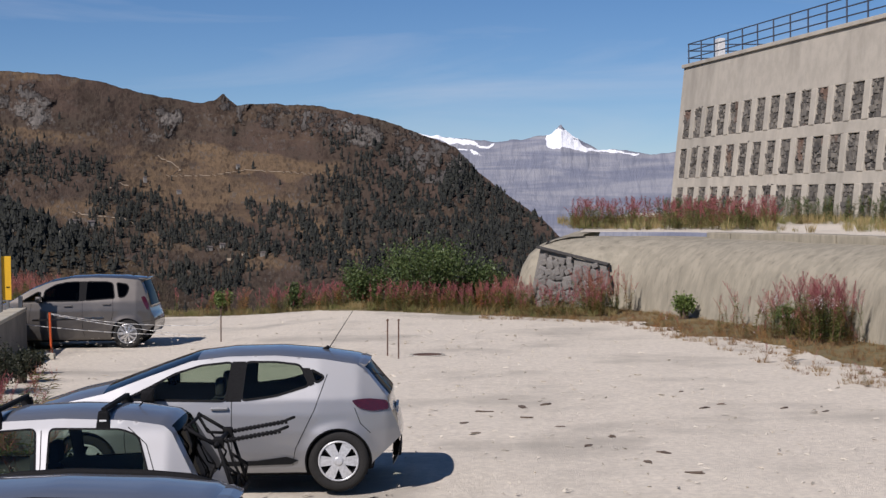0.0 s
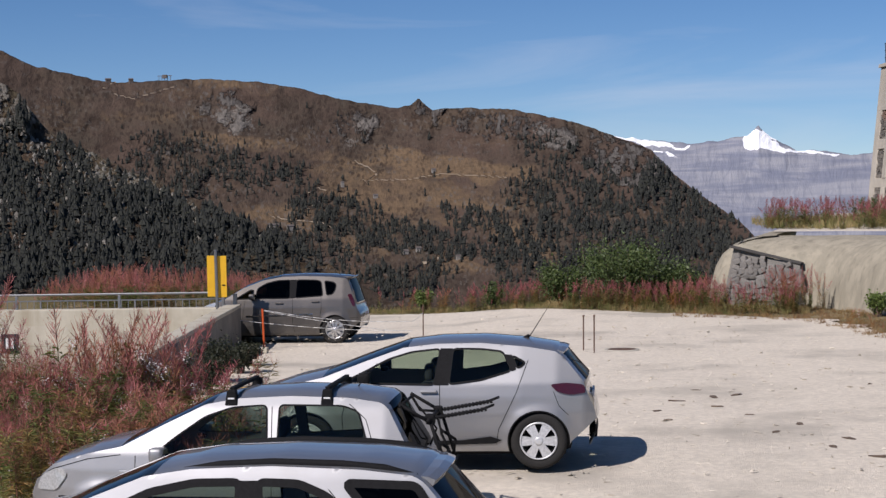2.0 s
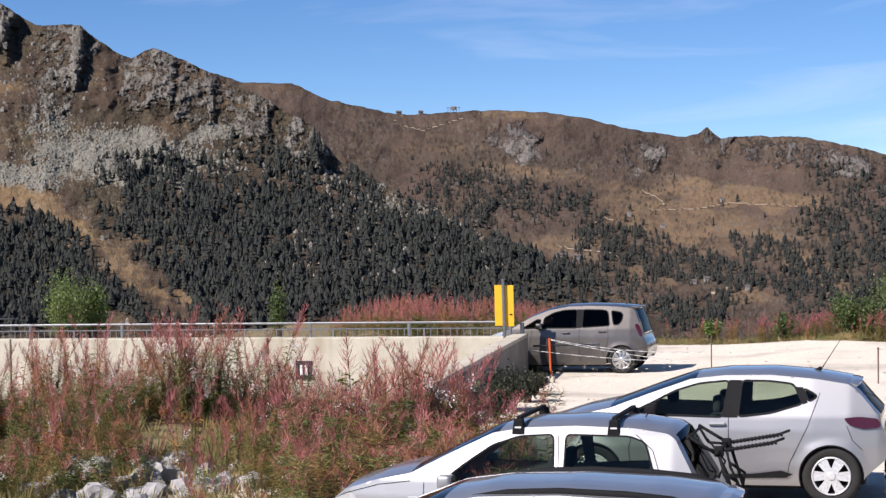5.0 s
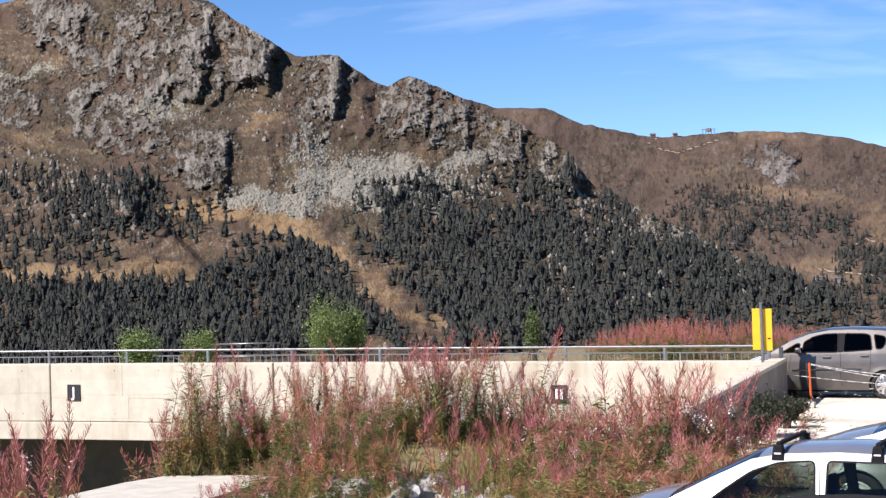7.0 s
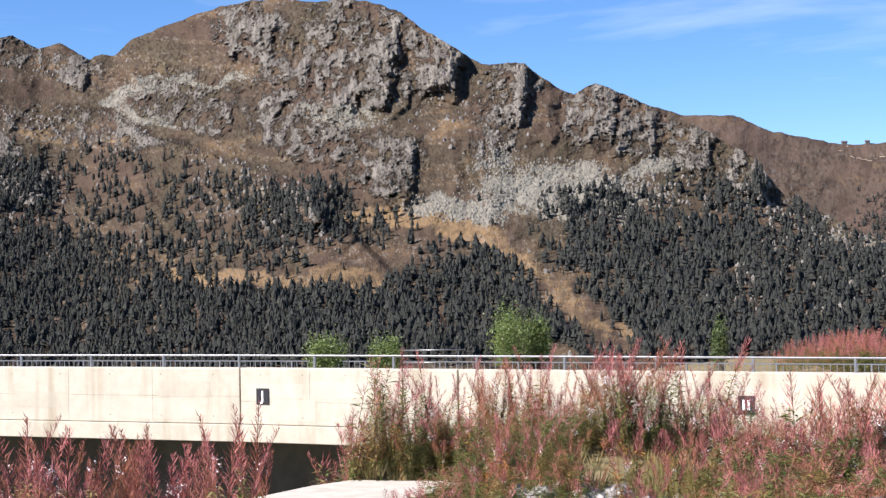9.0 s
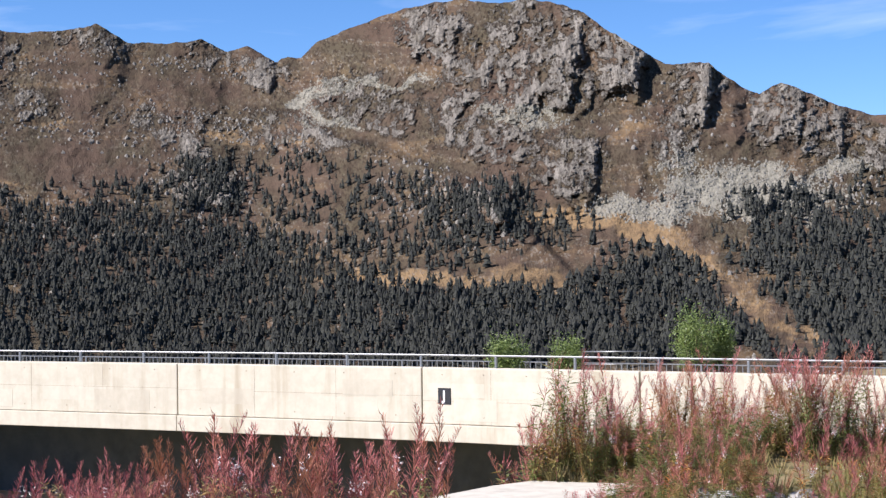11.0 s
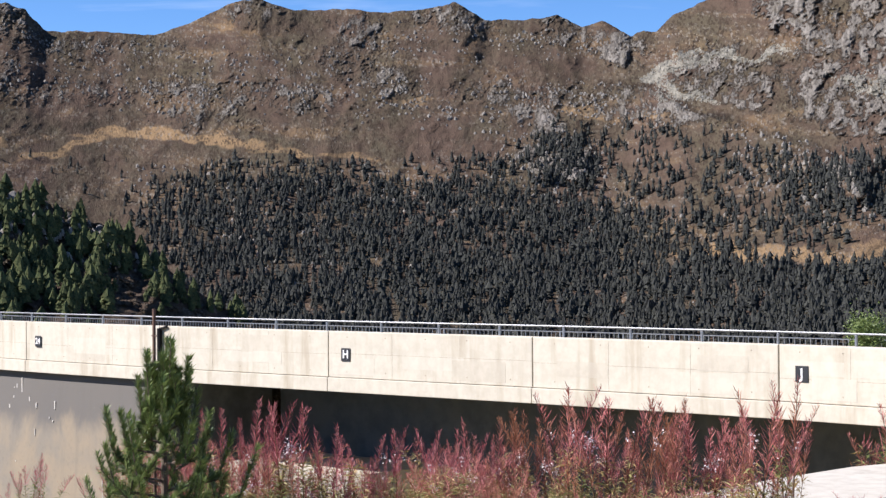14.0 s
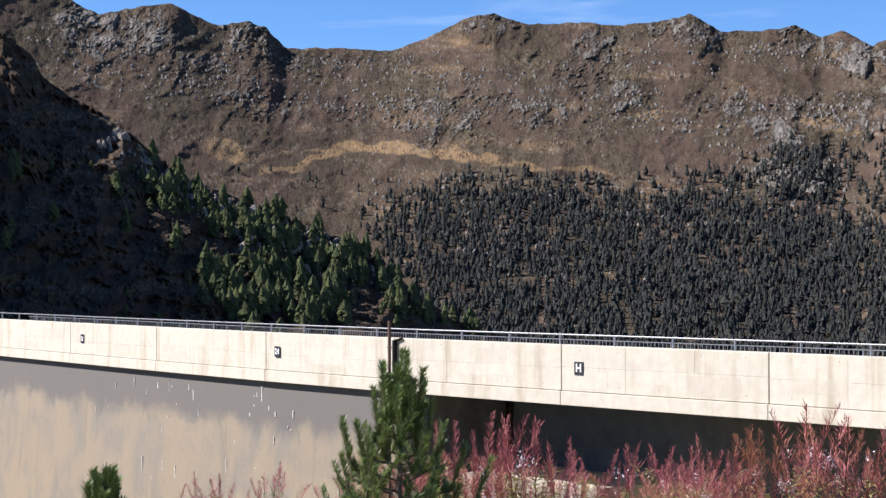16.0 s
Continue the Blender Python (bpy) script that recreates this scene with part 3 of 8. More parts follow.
FOREST_FOOT = ((46.0, -2.1, 13.0, 0.65, 0, 1), (20.5, -2.2, 6.5, 0.6, 0, 0.9), (36.0, -2.3, 6.0, 0.6, 0, 1))
# treeless gullies of dry grass that run down through the forest
GLADES = ((27.9, -0.45, 2.8, 0.46, 43, 1), (26.4, -1.9, 1.2, 0.5, 38, 1), (34.4, 0.55, 3.2, 0.42, 2, 0.9))
# crags that stand out from the slope, the last number their depth in metres
CRAGS = (
    (31.75, 7.14, 1.05, 1.25, 8, 58), (33.85, 6.99, 0.95, 1.20, 8, 46), (33.30, 3.65, 0.93, 1.21, 10, 28), (35.11, 6.64, 0.93, 1.12, 8, 18), (29.25, 6.16, 0.70, 1.20, 10, 36),
    (26.57, 5.54, 0.93, 1.40, 10, 20), (25.29, 4.86, 1.02, 1.12, 12, 18), (23.56, 4.26, 1.02, 0.93, 15, 18), (21.49, 3.46, 0.93, 0.84, 20, 40), (37.76, 8.22, 0.93, 0.93, 8, 16),
    (43.68, 7.12, 0.74, 0.74, 8, 22), (33.07, 6.24, 0.56, 0.84, 10, 18), (28.24, 5.40, 0.65, 0.93, 12, 14), (36.41, 6.47, 0.74, 0.74, 8, 14),
)
CRAGS_WEST = (
    (45.12, 4.32, 0.84, 0.52, 10, 22), (45.33, 3.21, 1.12, 0.63, 8, 40), (36.17, 2.58, 1.02, 0.74, 15, 42), (51.91, 7.31, 0.65, 0.56, 8, 7), (48.50, 8.12, 0.93, 0.52, 8, 9),
    (50.93, 5.94, 0.93, 0.56, 10, 7), (37.63, 2.89, 0.74, 0.47, 10, 14), (54.80, 8.19, 0.93, 0.56, 8, 12), (54.03, 5.39, 0.74, 0.47, 10, 10), (43.50, 7.15, 0.65, 0.65, 8, 16),
    (63.06, 7.86, 0.84, 0.65, 8, 16), (68.09, 8.00, 0.74, 0.74, 8, 16), (66.14, 8.06, 0.74, 0.65, 8, 16), (51.95, 7.46, 0.74, 0.56, 8, 7), (48.79, 7.79, 0.84, 0.56, 8, 14),
)
RIDGE_CRAGS = ((8.35, 3.0, 0.7, 0.5, 10, 30), (4.1, 2.0, 0.9, 0.5, 15, 22), (1.5, 1.2, 1.2, 0.7, 20, 26), (14.7, 3.1, 0.8, 0.6, 20, 22), (10.5, 2.6, 0.7, 0.6, 20, 20), (6.2, 2.5, 1.2, 0.5, 10, 18), (16.6, 0.9, 1.1, 1.2, 25, 30))
# the upper rim of the wooded shoulder that stands before the peak
SHOULDER = ((75, 6.2), (60, 6.0), (50.93, 5.85), (45.38, 5.80), (42.77, 6.0), (41.30, 5.09), (39.08, 4.40), (37.07, 3.70), (35.62, 2.84), (34.81, 1.90), (33.83, 0.97), (32.60, -0.33), (30, -3.0), (9, -6.0))

massif = mountain("mountain_massif", "rocky brown alpine mountainside with grey cliffs and scree", 9.0, 75.0, 0.07, 230,
    ((75, 9.6), (71.1, 9.13), (69, 8.85), (68.1, 8.43), (67.2, 8.63), (65.8, 8.85), (64.3, 8.15), (63.3, 8.29), (62.66, 8.08), (62.1, 7.45), (60.6, 7.47), (58.6, 7.38), (57.3, 7.84),
     (56, 8.47), (55.2, 8.62), (54.3, 8.24), (52.5, 8.26), (51.2, 8.15), (49.9, 8.22), (48.8, 8.47), (47.8, 7.9), (46.5, 7.88), (45.4, 8.02), (44.65, 7.65), (43.9, 7.8),
     (43.0, 7.28), (42.6, 7.46), (42.2, 7.4), (41.6, 8.0), (40.2, 8.5), (38.8, 9.0), (37.1, 9.28), (35.6, 9.16), (34.9, 9.25), (33.9, 9.13)) +
    ((33.0, 8.85), (32.3, 8.34), (31.4, 7.77), (30.6, 7.29), (30.2, 7.06), (28.8, 7.03), (28.1, 6.44), (27.2, 5.95), (26.5, 6.35), (25.1, 5.72), (24.2, 5.23), (23.2, 4.83), (22.1, 4.15),
     (21.4, 3.76), (20.5, 2.53), (17.8, 1.15), (16, 0.36), (12.8, -1.18), (9, -3.6)),
    ((75, 1000), (60, 1150), (40, 1200), (25, 1150), (9, 1300)), ((75, 2700), (60, 3000), (44, 2950), (37, 2700), (30, 2350), (24, 2200), (20, 2000), (9, 1500)),
    -4.6, 0.85, M_MASSIF, ROCK_HIGH + ROCK_WEST + ROCK_HEATH, MEADOW_EAST + MEADOW_WEST + ((27.9, -0.4, 2.8, 0.36, 43, 0.5), (26.4, -1.9, 1.2, 0.4, 38, 0.4)), SCREE, relief=0.034, seed=0, alpine=0.24, crags=CRAGS + CRAGS_WEST, shoulder=SHOULDER)
ridge = mountain("mountain_ridge", "brown heath-covered ridge with pale paths", -4.5, 27.0, 0.06, 170,
    ((27, 5.9), (25.4, 5.76), (23.7, 5.21), (22, 5.12), (20.95, 4.62), (19.5, 4.28), (18.5, 4.06), (16.75, 4.1), (16, 4.15), (13.8, 4.05), (12.7, 3.88), (10.8, 3.38), (9.15, 3.11), (8.75, 3.2), (8.49, 3.42), (8.2, 3.15), (8.04, 3.03),
     (7.1, 3.1), (5.26, 2.98), (3.24, 2.5), (1.62, 1.88), (0.89, 1.6), (0.15, 0.75), (-0.7, 0.06), (-1.85, -0.72), (-3.2, -2.2), (-4.5, -3.6)),
    ((27, 1900), (10, 1700), (-4.5, 1500)), ((27, 3700), (10, 3500), (3, 3000), (-1, 2500), (-4.5, 1900)),
    -5.2, 0.95, M_RIDGE, RIDGE_ROCK, RIDGE_MEADOW, ((4.0, 1.95, 0.7, 0.35, 20, 0.8), (14.6, 2.9, 0.7, 0.4, 20, 0.8), (10.4, 2.4, 0.4, 0.5, 20, 0.6)), relief=0.042, jag=0.05, seed=5, span=1.5, alpine=0.12, crags=RIDGE_CRAGS)
far_range = mountain("mountain_far_range", "distant grey limestone range, blued as by haze, with snow on its crest", -16.0, 6.0, 0.06, 90,
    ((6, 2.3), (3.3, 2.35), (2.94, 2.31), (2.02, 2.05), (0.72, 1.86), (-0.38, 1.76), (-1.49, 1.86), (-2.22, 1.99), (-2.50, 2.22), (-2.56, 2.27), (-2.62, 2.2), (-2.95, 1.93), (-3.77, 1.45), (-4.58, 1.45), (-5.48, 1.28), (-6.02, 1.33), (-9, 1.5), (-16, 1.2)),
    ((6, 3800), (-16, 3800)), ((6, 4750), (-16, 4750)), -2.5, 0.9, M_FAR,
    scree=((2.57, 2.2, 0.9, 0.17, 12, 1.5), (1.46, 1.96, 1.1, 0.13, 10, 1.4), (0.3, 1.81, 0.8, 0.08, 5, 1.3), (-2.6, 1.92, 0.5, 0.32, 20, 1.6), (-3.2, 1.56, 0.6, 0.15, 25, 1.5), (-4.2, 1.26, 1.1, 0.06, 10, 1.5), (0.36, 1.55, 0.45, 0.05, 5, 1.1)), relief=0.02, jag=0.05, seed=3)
spur = mountain("mountain_spur", "wooded rocky spur in the shade above the dam", 51.5, 86.0, 0.09, 110,
    ((86, 11), (76, 9.6), (71.1, 7.7), (70.2, 7.1), (69.9, 6.45), (69.2, 5.9), (67.6, 5.1), (66.5, 4.1), (65.4, 3.4), (64.5, 2.85), (63.4, 2.5), (61.4, 1.75), (59.5, 0.9), (58.1, -0.3), (56.6, -1.4), (53.6, -2.5), (51.5, -3.8)),
    ((86, 420), (70, 450), (51.5, 800)), ((86, 900), (71, 850), (60, 900), (51.5, 960)), -4.0, 0.9, M_MASSIF, relief=0.05, seed=7, rock_all=0.4, span=0.0)
wooded(massif, "massif_forest", "dark conifer forest on the mountainside", FOREST_EAST + FOREST_MIDDLE + FOREST_WEST + FOREST_FOOT, 128, 12.6, 21, 0.05, glades=GLADES)
wooded(ridge, "ridge_forest", "dark conifer clumps on the far ridge", RIDGE_FOREST, 150, 12.0, 22, 0.03)
wooded(spur, "spur_forest", "tall green conifers on the near spur", SPUR_FOREST, 36, 10.0, 23, 0.12, M_SPURNEEDLES, conifer_shapes(12, 10, 9, np.random.RandomState(8)))
M_OUTCROP = surface("outcrop_rock", (0.22, 0.205, 0.18), (0.12, 0.11, 0.095), 0.5, 0.95, (0.075, 0.064, 0.048), 0.25, 0.55, 0.70, 0.8, 0.6, 0.9)
M_SCREE = surface("scree_rock", (0.215, 0.205, 0.17), (0.14, 0.132, 0.112), 0.8, 0.95, bump=0.5, dist=0.3, bscale=1.5)
OUTCROPS = ((18.5, 1.0, 3.6, 1.1, 24, 0.9), (15.8, 0.1, 2.5, 0.8, 20, 0.8), (22.5, 1.8, 3.0, 0.8, 22, 0.6), (20.5, -0.4, 3.5, 0.9, 10, 0.4), (37.5, 2.6, 2.2, 1.3, 20, 0.5), (48.0, 2.0, 6.0, 0.7, 6, 0.35), (45.5, 3.4, 2.0, 0.9, 20, 0.7), (55.0, 0.8, 2.0, 1.2, 15, 0.5),
    (52.0, 5.6, 6.0, 0.9, 8, 0.45), (60.0, 6.3, 6.0, 1.2, 5, 0.4), (44.5, 5.2, 3.5, 0.6, 10, 0.6), (48.0, 7.2, 5.0, 0.6, 0, 0.5), (56.5, 2.6, 3.0, 0.5, 5, 0.6), (30.5, 5.0, 2.0, 1.5, 20, 0.2), (67.0, 7.0, 3.0, 1.2, 10, 0.4))
ROCK_SHAPES = outcrop_shapes(9, np.random.RandomState(5))
wooded(massif, "massif_outcrops", "grey rock outcrops among trees and heath", OUTCROPS, 58, 3.8, 31, 0.03, M_OUTCROP, ROCK_SHAPES, "rocks")
wooded(massif, "scree_boulders", "pale grey boulders on the scree slopes", SCREE, 190, 2.5, 33, 0.0, M_SCREE, ROCK_SHAPES, "rocks")
wooded(spur, "spur_boulders", "grey boulders among the trees of the spur", ((63.5, 2.0, 3.0, 0.8, 28, 0.9), (60.0, 0.6, 3.0, 0.6, 22, 0.6), (66.5, 3.8, 1.6, 0.7, 38, 0.9)), 60, 2.6, 35, 0.0, M_OUTCROP, ROCK_SHAPES, "rocks")

# ---- things from bmesh ----
def part(name, bm, material, parent=None, label="", smooth=False):
    me = bpy.data.meshes.new(name)
    bm.to_mesh(me)
    bm.free()
    me.materials.append(material)
    if smooth:
        me.polygons.foreach_set("use_smooth", [True] * len(me.polygons))
    ob = new(name, me)
    if parent:
        ob.parent = parent
    if label:
        tagged(ob, label)
    return ob


def add_box(bm, x0, y0, z0, x1, y1, z1, bevel=0.0, m=None):
    g = bmesh.ops.create_cube(bm, size=1.0)
    vs = g["verts"]
    bmesh.ops.scale(bm, vec=(x1 - x0, y1 - y0, z1 - z0), verts=vs)
    bmesh.ops.translate(bm, vec=((x0 + x1) / 2, (y0 + y1) / 2, (z0 + z1) / 2), verts=vs)
    if bevel:
        es = list({e for v in vs for e in v.link_edges})
        r = bmesh.ops.bevel(bm, geom=es, offset=bevel, segments=2, affect="EDGES", profile=0.6)
        vs = list({v for f in r["faces"] for v in f.verts} | {v for v in vs if v.is_valid})
    if m is not None:
        bmesh.ops.transform(bm, matrix=m, verts=vs)
    return vs


def box(*a, bevel=0.0, m=None):
    bm = bmesh.new()
    add_box(bm, *a, bevel=bevel, m=m)
    return bm


def add_tube(bm, a, b, r, sides=8, r2=None):
    a, b = Vector(a), Vector(b)
    g = bmesh.ops.create_cone(bm, segments=sides, radius1=r, radius2=r if r2 is None else r2, depth=(b - a).length, cap_ends=True)
    bmesh.ops.transform(bm, matrix=Matrix.Translation((a + b) / 2) @ (b - a).to_track_quat("Z", "Y").to_matrix().to_4x4(), verts=g["verts"])
    return g["verts"]


def tube(a, b, r, sides=8, r2=None):
    bm = bmesh.new()
    add_tube(bm, a, b, r, sides, r2)
    return bm


def empty(name, m, label, category, group="", kind=""):
    ob = new(name)
    ob.matrix_world = m
    return tagged(ob, label, category, group, kind)


# ---- ground ----
DAM = ((-4, 38.7), (-10, 38.45), (-20, 38.0), (-30, 37.35), (-38, 36.3), (-46, 35.0), (-54, 33.8), (-63, 32.9), (-75, 32.2), (-100, 31.2), (-140, 30.5))


def dam_y(x):
    return curve(DAM, np.asarray(x, float))


def lot_level(x, y):
    """The lot falls a little towards the knoll and towards its far corner."""
    a, b = np.clip((y - 29) / 9, 0, 1), np.clip((-x - 3) / 4, 0, 1)
    return -0.055 * np.clip(20 - y, 0, 12) - 0.21 * a * a * (3 - 2 * a) * b * b * (3 - 2 * b)


def ground_height(x, y):
    """Level gravel lot, a knoll below the camera, a planted mound, banks falling to the valley."""
    r, az = np.hypot(x, y), np.degrees(np.arctan2(-x, np.maximum(y, 0.01)))
    far = np.maximum(0, y - 51.5 - 0.1 * x) * 0.55
    hollow = np.maximum(0, r - np.interp(az, [29, 31, 36, 60, 80], [60, 30.5, 22.2, 21.0, 19.5])) * 0.85 * (y > 0)
    gutter = np.clip((r - 28.3) * 0.4, 0, 1.5) * (az > 15.5) * (x < -10.0)
    hollow = np.maximum(hollow, np.where(y < 45, gutter, 0))
    z = -np.minimum(np.maximum(far, hollow), np.where(y > 50, 400, 14))
    z = np.where(x > -10.5, z + lot_level(x, y), z)
    knoll = 1.5 * np.exp(-((x / 6.0) ** 2 + ((y + 1) / 6.0) ** 2) ** 1.5)
    bank = 0.45 * np.exp(-(((x + 14) / 4.2) ** 2 + ((y - 24.5) / 5.5) ** 2) ** 2)
    bed = 0.38 * np.exp(-(((x + 13.2) / 1.8) ** 2 + ((y - 17.8) / 3.6) ** 2) ** 2)
    rough = 0.3 * (fbm(x * 0.45, y * 0.45, 4, 2) - 0.5) * ((x < -9) & (y < 34))
    return z + knoll + bank + rough - bed


def ground_mesh():
    near = np.linspace(-60, 40, 161)
    xs = np.concatenate([[-4800, -2500, -1200, -600, -300, -150, -90], near, [60, 100, 200, 400, 900, 2000, 4800]])
    ys = np.concatenate([[-4800, -2500, -1200, -500, -200, -90, -50], np.linspace(-30, 75, 151), [100, 150, 250, 450, 800, 1300, 2400, 4800]])
    x, y = np.meshgrid(xs, ys)
    v = np.stack([x, y, ground_height(x, y)], -1).reshape(-1, 3)
    ob = new("ground", fast_mesh("ground", v, grid_faces(len(ys), len(xs)), M_SOIL))
    tagged(ob, "dry grassy alpine ground with soil patches", "ground", kind="structure")


ground_mesh()


def outline_slab(name, points, z0, z1, material):
    bm = bmesh.new()
    f = bm.faces.new([bm.verts.new((x, y, z1)) for x, y in points])
    g = bmesh.ops.extrude_face_region(bm, geom=[f])
    bmesh.ops.translate(bm, vec=(0, 0, z0 - z1), verts=[v for v in g["geom"] if isinstance(v, bmesh.types.BMVert)])
    bmesh.ops.recalc_face_normals(bm, faces=bm.faces)
    return part(name, bm, material)


def lot_mesh():
    """Gravel: a finely divided sheet that follows the ground and has a ragged rim."""
    rim = [(-9.7, 30), (-9.9, 48.8), (-5.3, 49.2), (-0.3, 45.2), (3.5, 42.5), (6.0, 34), (7.2, 26), (9.5, 16), (10, 9), (3, 8.5), (-4, 9), (-9.5, 10), (-10.5, 15), (-8.6, 22), (-8.0, 26)]
    x, y = np.meshgrid(np.linspace(-12, 13, 251), np.linspace(7, 51, 441))
    wob = (fbm(x * 0.9, y * 0.9, 4, 4) - 0.5) * 1.2
    inside = in_poly(x + wob, y + wob * 0.7, rim)
    z = lot_level(x, y) + 0.03 + 0.03 * (fbm(x * 0.35, y * 0.35, 4, 6) - 0.5) + 0.012 * (fbm(x * 4, y * 4, 3, 7) - 0.5)
    f = grid_faces(*x.shape)
    keep = inside.reshape(-1)[f].all(1)
    v, f = loose(np.stack([x, y, z], -1).reshape(-1, 3), f[keep])
    tagged(new("pavement_lot", fast_mesh("pavement_lot", v, f, M_GRAVEL)), "pale compacted gravel car park", "car park", kind="structure")

# ---- cars ----
def paint(name, colour, rough=0.54, metal=0.8):
    m, nt, b = start(name)
    flake = noise_of(nt, 900.0, 2, 0.5)
    dust = noise_of(nt, 2.2, 5, 0.65)
    col = mixed(nt, math_of(nt, "MULTIPLY", ramp(nt, dust, 0.45, 0.75), 0.25), colour, tuple(0.6 * c + 0.4 * d for c, d in zip(colour, (0.36, 0.33, 0.28))))
    nt.links.new(mixed(nt, math_of(nt, "MULTIPLY", flake, 0.08), col, (0.7, 0.7, 0.72)), b.inputs["Base Color"])
    b.inputs["Metallic"].default_value = metal
    nt.links.new(math_of(nt, "ADD", math_of(nt, "MULTIPLY", dust, 0.16), rough - 0.08), b.inputs["Roughness"])
    b.inputs["Coat Weight"].default_value, b.inputs["Coat Roughness"].default_value = 0.9, 0.03
    return m


def glazing(name, tint, gloss=1.45, shine=1.0):
    """Tinted car glass: light passes straight through, with a mirror-like surface."""
    m, nt, b = start(name)
    nt.nodes.remove(b)
    tr, gl, mx, fr = nt.nodes.new("ShaderNodeBsdfTransparent"), nt.nodes.new("ShaderNodeBsdfGlossy"), nt.nodes.new("ShaderNodeMixShader"), nt.nodes.new("ShaderNodeFresnel")
    tr.inputs["Color"].default_value = rgba(tint)
    gl.inputs["Roughness"].default_value = 0.02
    fr.inputs["IOR"].default_value = gloss
    nt.links.new(math_of(nt, "MULTIPLY", fr.outputs[0], shine), mx.inputs[0])
    nt.links.new(tr.outputs[0], mx.inputs[1])
    nt.links.new(gl.outputs[0], mx.inputs[2])
    nt.links.new(mx.outputs[0], nt.nodes["Material Output"].inputs["Surface"])
    return m


def plain(name, colour, rough=0.5, metal=0.0, grain=40.0, bump=0.15, coat=0.0):
    d = tuple(c * 0.72 for c in colour)
    return surface(name, colour, d, grain, rough, bump=bump, dist=0.002, metal=metal, coat=coat)


M_SILVER = paint("silver_paint", (0.30, 0.302, 0.31))
M_WHITISH = paint("pale_silver_paint", (0.325, 0.325, 0.33))
M_TAUPE = paint("grey_brown_paint", (0.088, 0.078, 0.069))
M_GLASS = glazing("green_car_glass", (0.62, 0.70, 0.62))
M_DARKGLASS = glazing("privacy_glass", (0.035, 0.04, 0.04), 1.4, 0.4)
M_TYRE = plain("tyre_rubber", (0.032, 0.031, 0.030), 0.85, grain=60, bump=0.4)
M_BLACK = plain("black_plastic", (0.012, 0.012, 0.013), 0.75)
for m in (M_TYRE, M_BLACK):
    m.node_tree.nodes["Principled BSDF"].inputs["Specular IOR Level"].default_value = 0.12
M_CABIN = plain("cabin_cloth", (0.045, 0.045, 0.05), 0.95, grain=120)
M_HUB = plain("hubcap_plastic", (0.62, 0.63, 0.64), 0.4, 0.3)
M_ALLOY = plain("alloy_wheel", (0.66, 0.66, 0.66), 0.3, 0.8)
M_REDLAMP = plain("red_lamp", (0.06, 0.005, 0.008), 0.12, coat=1.0, bump=0.0)
M_CLEARLAMP = plain("clear_lamp", (0.55, 0.56, 0.56), 0.12, 0.3, coat=1.0, bump=0.0)
M_CHROME = plain("chrome", (0.75, 0.75, 0.75), 0.12, 1.0, bump=0.0)
M_PLATE = plain("plate_white", (0.75, 0.75, 0.74), 0.4)


def in_poly(x, z, poly):
    inside = np.zeros(x.shape, bool)
    for (x0, z0), (x1, z1) in zip(poly, poly[1:] + poly[:1]):
        cross = ((z0 > z) != (z1 > z)) & (x < (x1 - x0) * (z - z0) / (z1 - z0 + 1e-12) + x0)
        inside ^= cross
    return inside


def to_poly(x, z, poly):
    """Nearest points on the outline."""
    best = np.full(x.shape, 1e9)
    bx, bz = x.copy(), z.copy()
    for (x0, z0), (x1, z1) in zip(poly, poly[1:] + poly[:1]):
        dx, dz = x1 - x0, z1 - z0
        t = np.clip(((x - x0) * dx + (z - z0) * dz) / (dx * dx + dz * dz + 1e-12), 0, 1)
        px, pz = x0 + t * dx, z0 + t * dz
        d = np.hypot(px - x, pz - z)
        near = d < best
        best, bx, bz = np.where(near, d, best), np.where(near, px, bx), np.where(near, pz, bz)
    return bx, bz


def rounded(poly, r=0.05, n=4):
    """A polygon with its corners rounded."""
    out = []
    for i, p in enumerate(poly):
        a, b, c = Vector(poly[i - 1]), Vector(p), Vector(poly[(i + 1) % len(poly)])
        k = min(r, 0.4 * (a - b).length, 0.4 * (c - b).length)
        p0, p1 = b + (a - b).normalized() * k, b + (c - b).normalized() * k
        for j in range(n + 1):
            t = j / n
            q = p0 * (1 - t) ** 2 + b * 2 * t * (1 - t) + p1 * t * t
            out.append((q.x, q.y))
    return out


